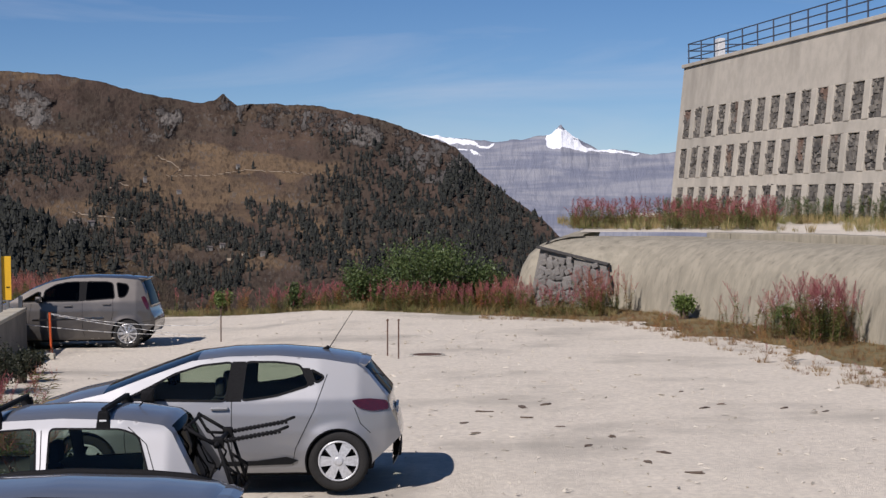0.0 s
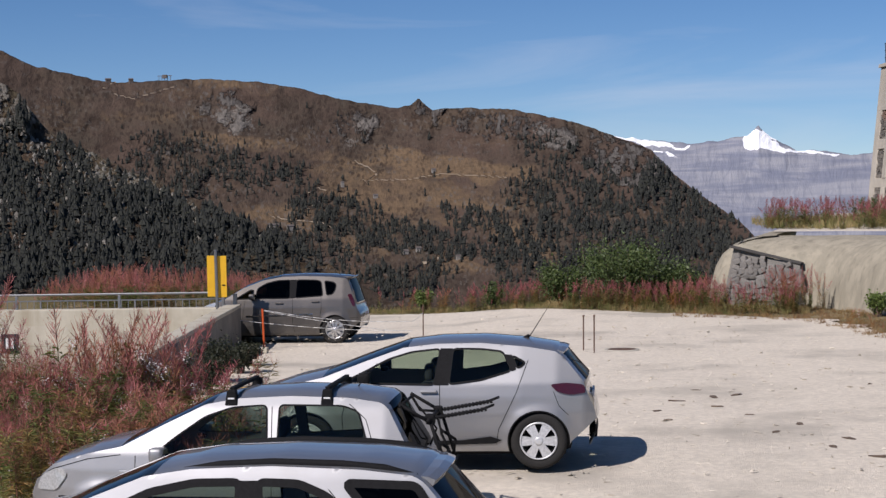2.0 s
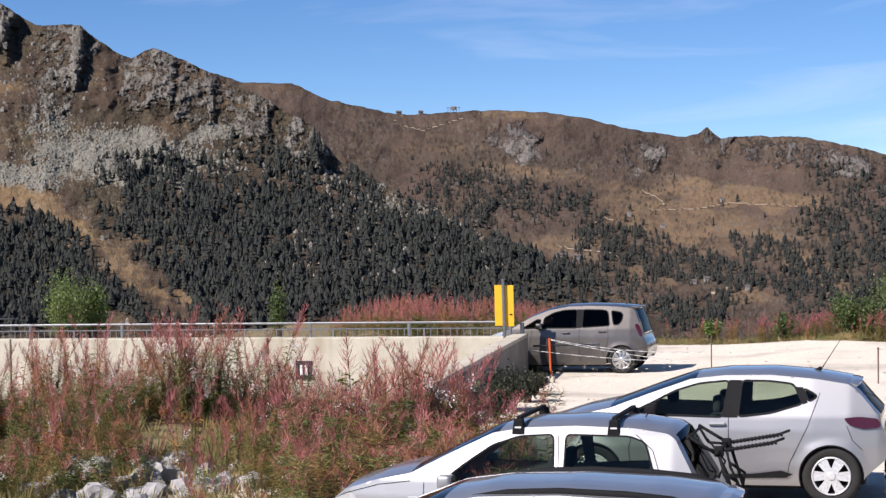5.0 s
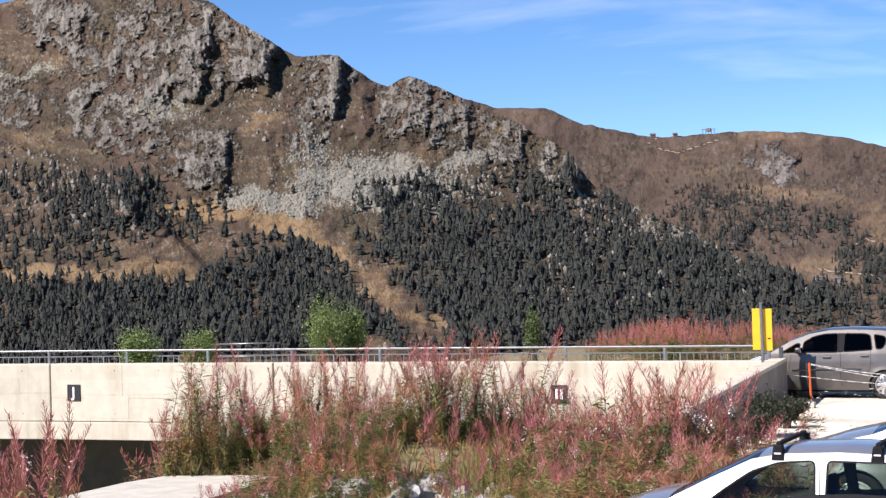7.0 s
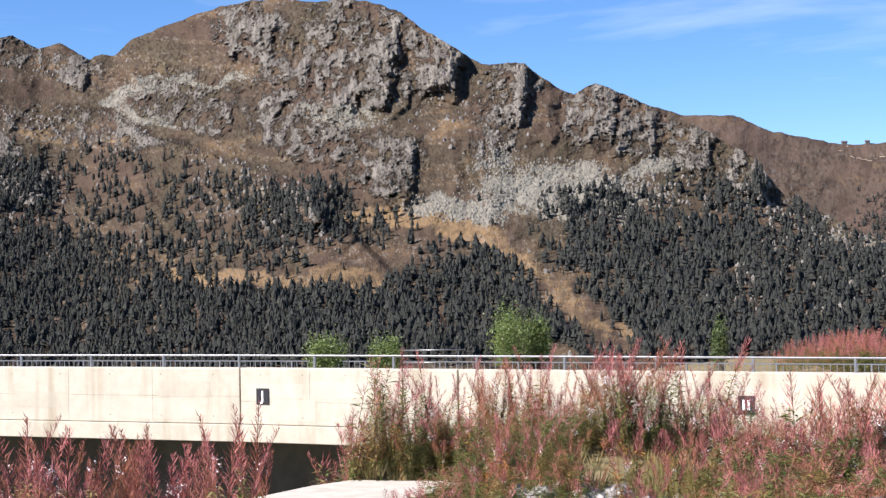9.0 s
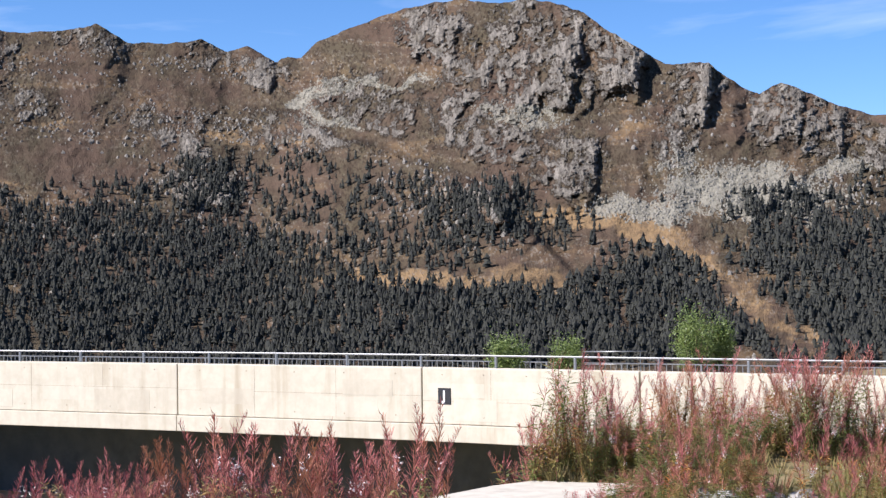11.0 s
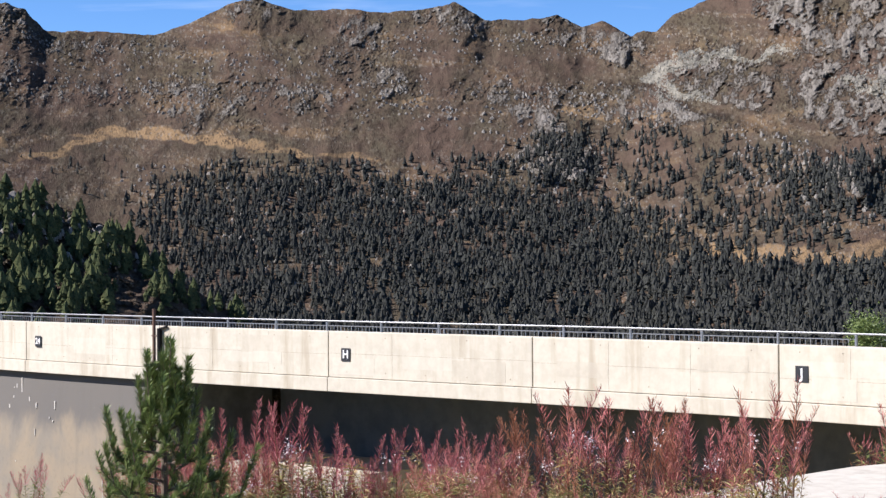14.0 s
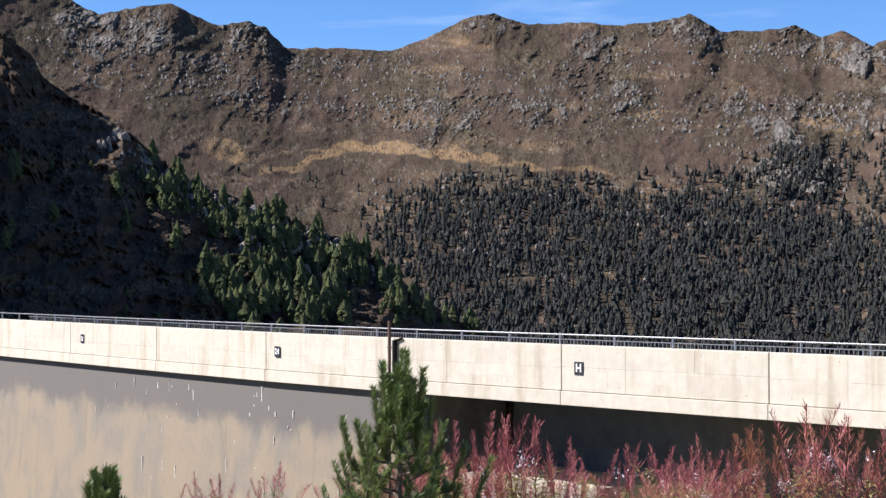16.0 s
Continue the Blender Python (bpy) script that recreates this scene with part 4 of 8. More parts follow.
class Shell:
    """The skin of a car: x to the front, y to its left, z up. profile: the outline from front to rear over the top."""

    def __init__(self, length, width, profile, plan, section, sill=0.20, arch=0.355, axles=(1.2, -1.39), crown=0.05):
        self.length, self.width, self.profile, self.plan_pts, self.section_pts = length, width, profile, plan, section
        self.sill, self.arch, self.axles, self.crown = sill, arch, axles, crown
        p = np.array(profile)
        i, j = int(p[:, 0].argmax()), int(p[:, 0].argmin())
        self.x0, self.x1 = float(p[j, 0]), float(p[i, 0])
        self.over_pts, self.front_pts, self.rear_pts = p[i:j + 1][::-1], p[:i + 1], p[j:][::-1]

    def hw(self, x, z):
        """Half width of the skin."""
        p, s = np.array(self.plan_pts), np.array(self.section_pts)
        return self.width / 2 * np.interp(x, p[:, 0], p[:, 1]) * np.interp(z, s[:, 0], s[:, 1])

    def top(self, x):
        return np.interp(x, self.over_pts[:, 0] + np.arange(len(self.over_pts)) * 1e-7, self.over_pts[:, 1])

    def low(self, x):
        """The lower rim: the sill, and the undersides of the bumpers."""
        f, r = self.front_pts, self.rear_pts
        z = np.where(x > f[0, 0], np.interp(x, f[:, 0], f[:, 1]), np.where(x < r[-1, 0], np.interp(x, r[:, 0], r[:, 1]), self.sill))
        blend = np.maximum(np.interp(x, [f[0, 0] - 0.5, f[0, 0]], [0, f[0, 1] - self.sill]), np.interp(x, [r[-1, 0], r[-1, 0] + 0.4], [r[-1, 1] - self.sill, 0]))
        return np.where((x <= f[0, 0]) & (x >= r[-1, 0]), self.sill + blend, z)

    def side(self, sign, windows):
        """Points and faces of one side; the faces of the windows come apart."""
        xs = np.unique(np.concatenate([np.linspace(self.x0, self.x1, 118), self.x0 + np.array([0.005, 0.012, 0.022]), self.x1 - np.array([0.005, 0.012, 0.022])]))
        v = np.linspace(0, 1, 40)[:, None]
        t, low = self.top(xs)[None, :], self.low(xs)[None, :]
        z = low + (t - low) * v
        x = np.broadcast_to(xs[None, :], z.shape).copy()
        fx, fz = (x[:-1, :-1] + x[1:, 1:]) / 2, (z[:-1, :-1] + z[1:, 1:]) / 2
        kind = np.zeros(fx.shape, int)
        for ax in self.axles:
            kind[np.hypot(fx - ax, fz - 0.31) < self.arch] = -1
        for i, w in enumerate(windows):
            kind[in_poly(fx, fz, w) & (kind == 0)] = i + 1

        def border(mask):
            m = np.zeros(z.shape, int)
            for a, b in ((0, 0), (0, 1), (1, 0), (1, 1)):
                m[a:a + mask.shape[0], b:b + mask.shape[1]] += mask
            return (m > 0) & (m < 4)
        for i, w in enumerate(windows):
            b = border(kind == i + 1)
            nx, nz = to_poly(x, z, w)
            x, z = np.where(b, nx, x), np.where(b, nz, z)
        b = border(kind == -1)
        for ax in self.axles:
            d = np.hypot(x - ax, z - 0.31) + 1e-9
            near = b & (d < self.arch + 0.12)
            x, z = np.where(near, ax + (x - ax) / d * self.arch, x), np.where(near, np.maximum(0.31 + (z - 0.31) / d * self.arch, self.sill), z)
        y = self.hw(x, z) * sign
        bulge = np.zeros_like(y)
        for ax in self.axles:
            d = np.hypot(x - ax, z - 0.31)
            bulge += 0.018 * np.exp(-((d - self.arch) / 0.05) ** 2)
        verts = np.stack([x, y + sign * bulge, z], -1).reshape(-1, 3)
        faces = grid_faces(*z.shape)
        faces = faces if sign < 0 else faces[:, ::-1]
        k = kind.reshape(-1)
        return verts, [faces[k == i] for i in range(len(windows) + 1)]

    def over(self, ranges):
        """The strip over the top, in pieces: first the body, then one for each (start, end, half breadth) of the glass."""
        p = np.array(self.profile)
        seg = np.concatenate([[0], np.cumsum(np.hypot(*np.diff(p, axis=0).T))])
        u = np.unique(np.concatenate([np.linspace(0, seg[-1], 120), np.interp([q for r in ranges for q in r[:2]], np.arange(len(p)), seg)]))
        px, pz = np.interp(u, seg, p[:, 0]), np.interp(u, seg, p[:, 1])
        idx = np.interp(u, seg, np.arange(len(p)))
        v = np.unique(np.concatenate([np.linspace(-1, 1, 25), [-0.93, 0.93, -0.9, 0.9]]))
        hw = self.hw(px, pz)
        slope = np.gradient(pz, u)
        lift = self.crown * (1 - np.abs(v[None, :]) ** 2.6)
        X = px[:, None] + lift * np.clip(slope, -1, 1)[:, None] * -np.sign(np.gradient(px, u) + 1e-9)[:, None] * np.where(pz > 0.9, 1.0, 0.4)[:, None]
        Z = pz[:, None] + lift * np.sqrt(np.clip(1 - slope**2, 0, 1))[:, None]
        Y = hw[:, None] * v[None, :]
        verts = np.stack([np.broadcast_to(X, Y.shape), Y, np.broadcast_to(Z, Y.shape)], -1).reshape(-1, 3)
        faces = grid_faces(len(u), len(v))
        mid_u, mid_v = (idx[:-1] + idx[1:]) / 2, (v[:-1] + v[1:]) / 2
        kind = np.zeros((len(u) - 1, len(v) - 1), int)
        for i, (a, b, w) in enumerate(ranges):
            kind[(mid_u[:, None] > a) & (mid_u[:, None] < b) & (np.abs(mid_v)[None, :] < w)] = i + 1
        k = kind.reshape(-1)
        return verts, [faces[k == i] for i in range(len(ranges) + 1)]


def loose(verts, faces):
    """Only the points that the faces use."""
    used, back = np.unique(faces, return_inverse=True)
    return verts[used], back.reshape(faces.shape)


def skin(name, pieces, material, parent, label=""):
    vs, fs, n = [], [], 0
    for v, f in pieces:
        v, f = loose(v, f)
        vs.append(v)
        fs.append(f + n)
        n += len(v)
    me = fast_mesh(name, np.concatenate(vs), np.concatenate(fs), material)
    bm = bmesh.new()
    bm.from_mesh(me)
    bmesh.ops.remove_doubles(bm, verts=bm.verts, dist=0.0015)
    bm.to_mesh(me)
    bm.free()
    me.polygons.foreach_set("use_smooth", [True] * len(me.polygons))
    ob = new(name, me)
    ob.parent = parent
    if label:
        tagged(ob, label)
    return ob


def ribbon(shell, line, width, sign, off=0.004, closed=False):
    """A flat strip on the side, along a line of (x, z)."""
    pts = []
    for (x0, z0), (x1, z1) in zip(line, line[1:] + (line[:1] if closed else [])):
        n = max(1, int(math.hypot(x1 - x0, z1 - z0) / 0.06))
        pts += [(x0 + (x1 - x0) * k / n, z0 + (z1 - z0) * k / n) for k in range(n)]
    if not closed:
        pts.append(line[-1])
    bm, rows = bmesh.new(), []
    for i, (x, z) in enumerate(pts):
        a, b = pts[i - 1] if (i or closed) else pts[0], pts[(i + 1) % len(pts)] if (i < len(pts) - 1 or closed) else pts[-1]
        t = Vector((b[0] - a[0], b[1] - a[1]))
        t = t.normalized() if t.length else Vector((1, 0))
        row = []
        for k in (-0.5, 0.5):
            q = (x - t.y * width * k, z + t.x * width * k)
            row.append(bm.verts.new((q[0], sign * (float(shell.hw(q[0], q[1])) + off), q[1])))
        rows.append(row)
    for r0, r1 in zip(rows, rows[1:] + (rows[:1] if closed else [])):
        bm.faces.new((r0[0], r0[1], r1[1], r1[0]))
    return bm


def patch(shell, poly, sign, off=0.006, thick=0.0):
    """A filled shape lying on the side."""
    bm = bmesh.new()
    vs = [bm.verts.new((x, sign * (float(shell.hw(x, z)) + off), z)) for x, z in poly]
    f = bm.faces.new(vs)
    if thick:
        g = bmesh.ops.extrude_face_region(bm, geom=[f])
        bmesh.ops.translate(bm, vec=(0, sign * thick, 0), verts=[v for v in g["geom"] if isinstance(v, bmesh.types.BMVert)])
    bmesh.ops.triangulate(bm, faces=bm.faces[:])
    bmesh.ops.recalc_face_normals(bm, faces=bm.faces[:])
    return bm


def lathe(profile, sides=40):
    """Turned about the y axis, from (radius, y)."""
    bm, rings = bmesh.new(), []
    for r, y in profile:
        rings.append([bm.verts.new((r * math.cos(2 * math.pi * k / sides), y, r * math.sin(2 * math.pi * k / sides))) for k in range(sides)])
    for a, b in zip(rings, rings[1:]):
        for k in range(sides):
            bm.faces.new((a[k], a[(k + 1) % sides], b[(k + 1) % sides], b[k]))
    bmesh.ops.recalc_face_normals(bm, faces=bm.faces[:])
    return bm


def spoke(angle, r0, r1, w0, w1, y, deep=0.02):
    bm = bmesh.new()
    add_box(bm, r0, -deep, -0.5, r1, 0, 0.5, bevel=0.006)
    for v in bm.verts:
        t = (v.co.x - r0) / (r1 - r0)
        v.co.z *= w0 + (w1 - w0) * min(max(t, 0), 1)
        v.co.y += y - 0.012 * t
    bmesh.ops.transform(bm, matrix=Matrix.Rotation(angle, 4, "Y"), verts=bm.verts)
    return bm


def wheel(parent, x, y, radius, style, sign):
    """A tyre with its rim; the outer face looks along sign * y."""
    r, w = radius, 0.10
    tyre = part("wheel", lathe([(r * 0.66, -w), (r * 0.88, -w * 1.02), (r * 0.97, -w * 0.85), (r, -w * 0.6), (r, w * 0.6), (r * 0.97, w * 0.85), (r * 0.88, w * 1.02), (r * 0.72, w * 0.95), (r * 0.66, w * 0.8), (r * 0.6, w * 0.2)]), M_TYRE, parent, "black rubber tyre", True)
    tyre.matrix_basis = pose(x, y, radius) @ (Matrix() if sign > 0 else pose(0, 0, 0, 0, 0, 180))
    mat = M_HUB if style == "cap" else M_ALLOY
    rim = part("rim", lathe([(r * 0.66, 0.085), (r * 0.63, 0.09), (r * 0.60, 0.07), (r * 0.58, 0.02), (0.0, 0.015)] if style != "cap" else [(r * 0.66, 0.085), (r * 0.62, 0.098), (r * 0.58, 0.088), (r * 0.56, 0.05), (0.0, 0.05)]), mat if style == "alloy" else M_BLACK, tyre, smooth=True)
    ring = part("rim_ring", lathe([(r * 0.67, 0.085), (r * 0.655, 0.1), (r * 0.61, 0.1), (r * 0.59, 0.08)]), mat, tyre, smooth=True)
    n = 6 if style == "cap" else 10
    for k in range(n):
        if style == "cap":
            part("spoke", spoke(2 * math.pi * k / n, 0.03, r * 0.62, 0.07, 0.115, 0.105), mat, tyre)
        else:
            for d in (-0.09, 0.09):
                part("spoke", spoke(2 * math.pi * k / n + d, 0.04, r * 0.62, 0.02, 0.022, 0.10), mat, tyre)
    part("hub", lathe([(0.055, 0.085), (0.05, 0.105), (0.03, 0.112), (0.0, 0.112)], 20), mat, tyre, smooth=True)
    return tyre


def seat_bm(w, h, depth=0.5):
    bm = bmesh.new()
    add_box(bm, -0.05, -w / 2, 0.0, depth, w / 2, 0.14, bevel=0.05)
    add_box(bm, -0.08, -w / 2, 0.06, 0.06, w / 2, h, bevel=0.05, m=pose(0, 0, 0, 0, -14, 0))
    return bm


def cabin(car, shell, floor, front_x, rear_x, width, h):
    bm = bmesh.new()
    add_box(bm, shell.x0 + 0.35, -width, 0.16, shell.x1 - 0.4, width, 0.24)
    for ax in shell.axles:
        for s in (-1, 1):
            add_box(bm, ax - 0.36, s * (width - 0.16) - 0.12, 0.2, ax + 0.36, s * (width - 0.16) + 0.12, 0.72, bevel=0.05)
    part("floor_pan", bm, M_BLACK, car)
    for s in (-1, 1):
        seat = part("seat", seat_bm(0.46, 0.62), M_CABIN, car, smooth=True)
        seat.matrix_basis = pose(front_x, s * 0.36, floor)
        part("headrest", box(-0.24, -0.13, 0.63, -0.14, 0.13, 0.82, bevel=0.04), M_CABIN, seat, smooth=True)
    bench = part("rear_bench", seat_bm(1.15, 0.58, 0.45), M_CABIN, car, smooth=True)
    bench.matrix_basis = pose(rear_x, 0, floor + 0.02)
    for s in (-1, 0, 1):
        part("headrest", box(-0.24, s * 0.36 - 0.12, 0.57, -0.15, s * 0.36 + 0.12, 0.74, bevel=0.04), M_CABIN, bench, smooth=True)
    part("dashboard", box(front_x + 0.62, -width + 0.12, floor + 0.15, front_x + 0.95, width - 0.12, floor + 0.42, bevel=0.08), M_BLACK, car, smooth=True)
    bm = lathe([(0.175, -0.012), (0.19, 0.0), (0.175, 0.012), (0.16, 0.0), (0.175, -0.012)], 24)
    for k in (0.3, math.pi - 0.3, -math.pi / 2):
        add_tube(bm, (0, 0, 0), (0.17 * math.cos(k), 0, 0.17 * math.sin(k)), 0.012, 6)
    bmesh.ops.transform(bm, matrix=pose(front_x + 0.52, 0.36, floor + 0.42, 0, 0, 90) @ pose(0, 0, 0, 25), verts=bm.verts)
    part("steering_wheel", bm, M_BLACK, car)


def mirror(car, x, y, z, sign, material):
    bm = bmesh.new()
    add_box(bm, x - 0.06, y, z - 0.06, x + 0.08, y + sign * 0.19, z + 0.075, bevel=0.035)
    m = part("door_mirror", bm, material, car, "door mirror housing", True)
    part("mirror_foot", box(x - 0.03, y - sign * 0.06, z - 0.075, x + 0.06, y + sign * 0.04, z - 0.02, bevel=0.015), M_BLACK, m)
    part("mirror_glass", box(x - 0.065, y + sign * 0.02, z - 0.045, x - 0.06, y + sign * 0.175, z + 0.06), M_CHROME, m)


def make_car(name, label, m, shell, body_paint, windows, dark, screens, radius, style, doors, handles, trims, tail, head, cabin_at, frame_black=0.022, mirror_at=None, mirror_paint=None):
    car = empty(name, m, label, "car", "parked cars")
    sides = {s: shell.side(s, [rounded(w) for w in windows]) for s in (1, -1)}
    over_v, over_f = shell.over(screens)
    body = skin("body", [(over_v, over_f[0])] + [(sides[s][0], sides[s][1][0]) for s in (1, -1)], body_paint, car)
    for i, (a, b, w) in enumerate(screens):
        skin(("windscreen", "rear_window")[i], [(over_v, over_f[i + 1])], M_GLASS if i == 0 else M_DARKGLASS, car)
    for s in (1, -1):
        for i, w in enumerate(windows):
            pane = skin("side_window", [(sides[s][0], sides[s][1][i + 1])], M_DARKGLASS if i in dark else M_GLASS, car)
            part("window_seal", ribbon(shell, rounded(w), frame_black, s, 0.005, True), M_BLACK, pane)
        for line in doors:
            part("door_gap", ribbon(shell, line, 0.007, s, 0.0025), M_BLACK, body)
        for x, z in handles:
            part("door_handle", box(x - 0.09, s * float(shell.hw(x, z)) - 0.02, z - 0.015, x + 0.09, s * float(shell.hw(x, z)) + s * 0.035, z + 0.018, bevel=0.012), trims["handle"], car)
        for poly in trims["side"]:
            part("side_trim", patch(shell, poly, s, 0.004, 0.012), trims["side_material"], car)
        for poly in trims["pillars"]:
            part("pillar_trim", patch(shell, poly, s, 0.0035), M_BLACK, car)
        part("tail_lamp", patch(shell, rounded(tail, 0.05), s, 0.006, 0.012), M_REDLAMP, car, "dark red tail lamp")
        part("headlamp", patch(shell, rounded(head, 0.05), s, 0.006, 0.01), M_CLEARLAMP, car, "clear headlamp")
        for ax in shell.axles:
            wheel(car, ax, s * (shell.width / 2 - 0.115), radius, style, s)
            part("arch_lining", ribbon(shell, [(ax + (shell.arch - 0.004) * math.cos(t), 0.31 + (shell.arch - 0.004) * math.sin(t)) for t in np.linspace(-0.25, math.pi + 0.25, 22)], 0.02, s, 0.012), M_BLACK, body)
        if mirror_at:
            mirror(car, mirror_at[0], s * (float(shell.hw(mirror_at[0], mirror_at[1])) + 0.03), mirror_at[1], s, mirror_paint or body_paint)
    cabin(car, shell, *cabin_at, width=shell.width / 2 - 0.12, h=1.2)
    return car


SECTION = ((0.15, 0.90), (0.24, 0.955), (0.42, 0.99), (0.62, 1.0), (0.80, 0.985), (0.95, 0.955), (1.35, 0.735), (1.7, 0.60))
# silver hatchback beside the gravel lane
hatch = Shell(4.06, 1.74, ((1.96, 0.24), (2.02, 0.38), (2.03, 0.55), (1.97, 0.70), (1.80, 0.83), (1.40, 0.95), (1.02, 1.03), (0.55, 1.20), (0.12, 1.345), (-0.25, 1.385), (-0.75, 1.39), (-1.25, 1.345), (-1.58, 1.29), (-1.68, 1.22), (-1.82, 1.05),
     (-1.90, 0.96), (-1.94, 0.80), (-2.0, 0.68), (-2.03, 0.55), (-2.01, 0.36), (-1.95, 0.25)),
    ((-2.03, 0.80), (-1.9, 0.90), (-1.6, 0.97), (-1.2, 1.0), (0.8, 1.0), (1.3, 0.985), (1.7, 0.92), (1.9, 0.82), (2.03, 0.68)), SECTION, arch=0.345, axles=(1.21, -1.39))
HATCH_WINDOWS = [[(0.80, 0.975), (0.58, 1.075), (0.28, 1.225), (0.02, 1.30), (-0.30, 1.33), (-0.24, 0.945)], [(-0.44, 1.33), (-0.75, 1.325), (-1.00, 1.295), (-1.10, 1.09), (-0.75, 0.99), (-0.40, 0.95)], [(-1.10, 1.255), (-1.26, 1.17), (-1.16, 1.105)]]
silver = make_car("hatchback", "silver five-door hatchback with dark window frames parked on gravel", pose(-3.0, 19.9, 0.03, 0, 0, 182), hatch, M_SILVER, HATCH_WINDOWS, (), ((6, 8.15, 0.98), (12.3, 15, 0.86)),
    0.315, "cap", [[(-0.34, 1.30), (-0.30, 0.95), (-0.30, 0.40), (-0.36, 0.28)], [(0.70, 0.96), (0.80, 0.6), (0.78, 0.28)], [(-1.28, 1.20), (-1.15, 0.85), (-0.95, 0.45), (-0.92, 0.28)], [(-1.56, 0.86), (-1.62, 0.70), (-1.72, 0.60)]],
    [(-0.18, 0.87)], dict(handle=M_SILVER, side=[[(-0.55, 0.33), (-0.86, 0.37), (-0.98, 0.33), (-0.9, 0.29), (0.5, 0.26), (0.5, 0.31)]], side_material=M_BLACK, pillars=[[(-0.30, 1.335), (-0.44, 1.335), (-0.40, 0.94), (-0.24, 0.94)], [(-1.01, 1.265), (-1.10, 1.26), (-1.15, 1.10), (-1.10, 1.08)]]),
    [(-1.52, 0.94), (-1.70, 0.955), (-1.90, 0.93), (-1.92, 0.84), (-1.74, 0.82), (-1.60, 0.86)], [(1.92, 0.72), (1.70, 0.82), (1.42, 0.90), (1.50, 0.78), (1.80, 0.66)], (0.32, 0.05, -0.95), mirror_at=(0.52, 1.02), mirror_paint=M_BLACK)
def spoiler(parent, outline, half, material):
    bm = bmesh.new()
    rows = [[bm.verts.new((x + 0.05 * abs(t) ** 3, t * half, z - 0.03 * t * t)) for x, z in outline] for t in (-1, -0.9, -0.5, 0, 0.5, 0.9, 1)]
    n = len(outline)
    for a, b in zip(rows, rows[1:]):
        for k in range(n):
            bm.faces.new((a[k], a[(k + 1) % n], b[(k + 1) % n], b[k]))
    bm.faces.new(rows[0])
    bm.faces.new(rows[-1][::-1])
    bmesh.ops.recalc_face_normals(bm, faces=bm.faces[:])
    return part("roof_spoiler", bm, material, parent, smooth=False)


spoiler(silver, ((-1.38, 1.345), (-1.66, 1.325), (-1.72, 1.305), (-1.71, 1.28), (-1.50, 1.22), (-1.40, 1.26)), 0.56, M_SILVER)
aerial = part("roof_aerial", tube((-1.25, 0, 1.385), (-1.52, 0, 1.80), 0.006, 6, 0.002), M_BLACK, silver)
part("aerial_foot", tube((-1.21, 0, 1.38), (-1.26, 0, 1.43), 0.03, 10, 0.012), M_BLACK, aerial)
part("rear_wiper", tube((-1.84, 0.0, 1.10), (-1.76, 0.42, 1.17), 0.012, 6), M_BLACK, silver)
part("bumper_insert", box(-2.03, -0.42, 0.30, -1.94, 0.42, 0.42, bevel=0.02), M_BLACK, silver)
part("number_plate", box(-2.0, -0.26, 0.70, -1.975, 0.26, 0.81), M_PLATE, silver)

# taupe compact people carrier by the dam's end
van_shell = Shell(3.90, 1.70, ((1.86, 0.25), (1.93, 0.40), (1.95, 0.60), (1.88, 0.72), (1.70, 0.83), (1.42, 0.95), (1.20, 1.04), (0.75, 1.30), (0.32, 1.46), (-0.10, 1.535), (-0.60, 1.55), (-1.20, 1.53), (-1.60, 1.49), (-1.66, 1.44), (-1.76, 1.18),
     (-1.84, 0.92), (-1.88, 0.78), (-1.94, 0.66), (-1.95, 0.50), (-1.92, 0.38), (-1.86, 0.30)),
    ((-1.95, 0.82), (-1.85, 0.90), (-1.55, 0.975), (-1.2, 1.0), (0.8, 1.0), (1.3, 0.98), (1.65, 0.92), (1.85, 0.82), (1.95, 0.70)),
    ((0.15, 0.90), (0.24, 0.955), (0.42, 0.99), (0.62, 1.0), (0.85, 0.985), (1.02, 0.955), (1.48, 0.76), (1.7, 0.66)), arch=0.352, axles=(1.17, -1.36))
VAN_WINDOWS = [[(0.96, 1.04), (0.60, 1.25), (0.52, 1.24), (0.56, 1.05)], [(0.48, 1.05), (0.44, 1.28), (0.22, 1.40), (-0.03, 1.455), (-0.32, 1.465), (-0.33, 1.05)], [(-0.47, 1.465), (-0.93, 1.455), (-1.04, 1.42), (-1.09, 1.10), (-0.45, 1.06)], [(-1.12, 1.44), (-1.34, 1.40), (-1.39, 1.34), (-1.37, 1.22), (-1.31, 1.13), (-1.18, 1.11)]]
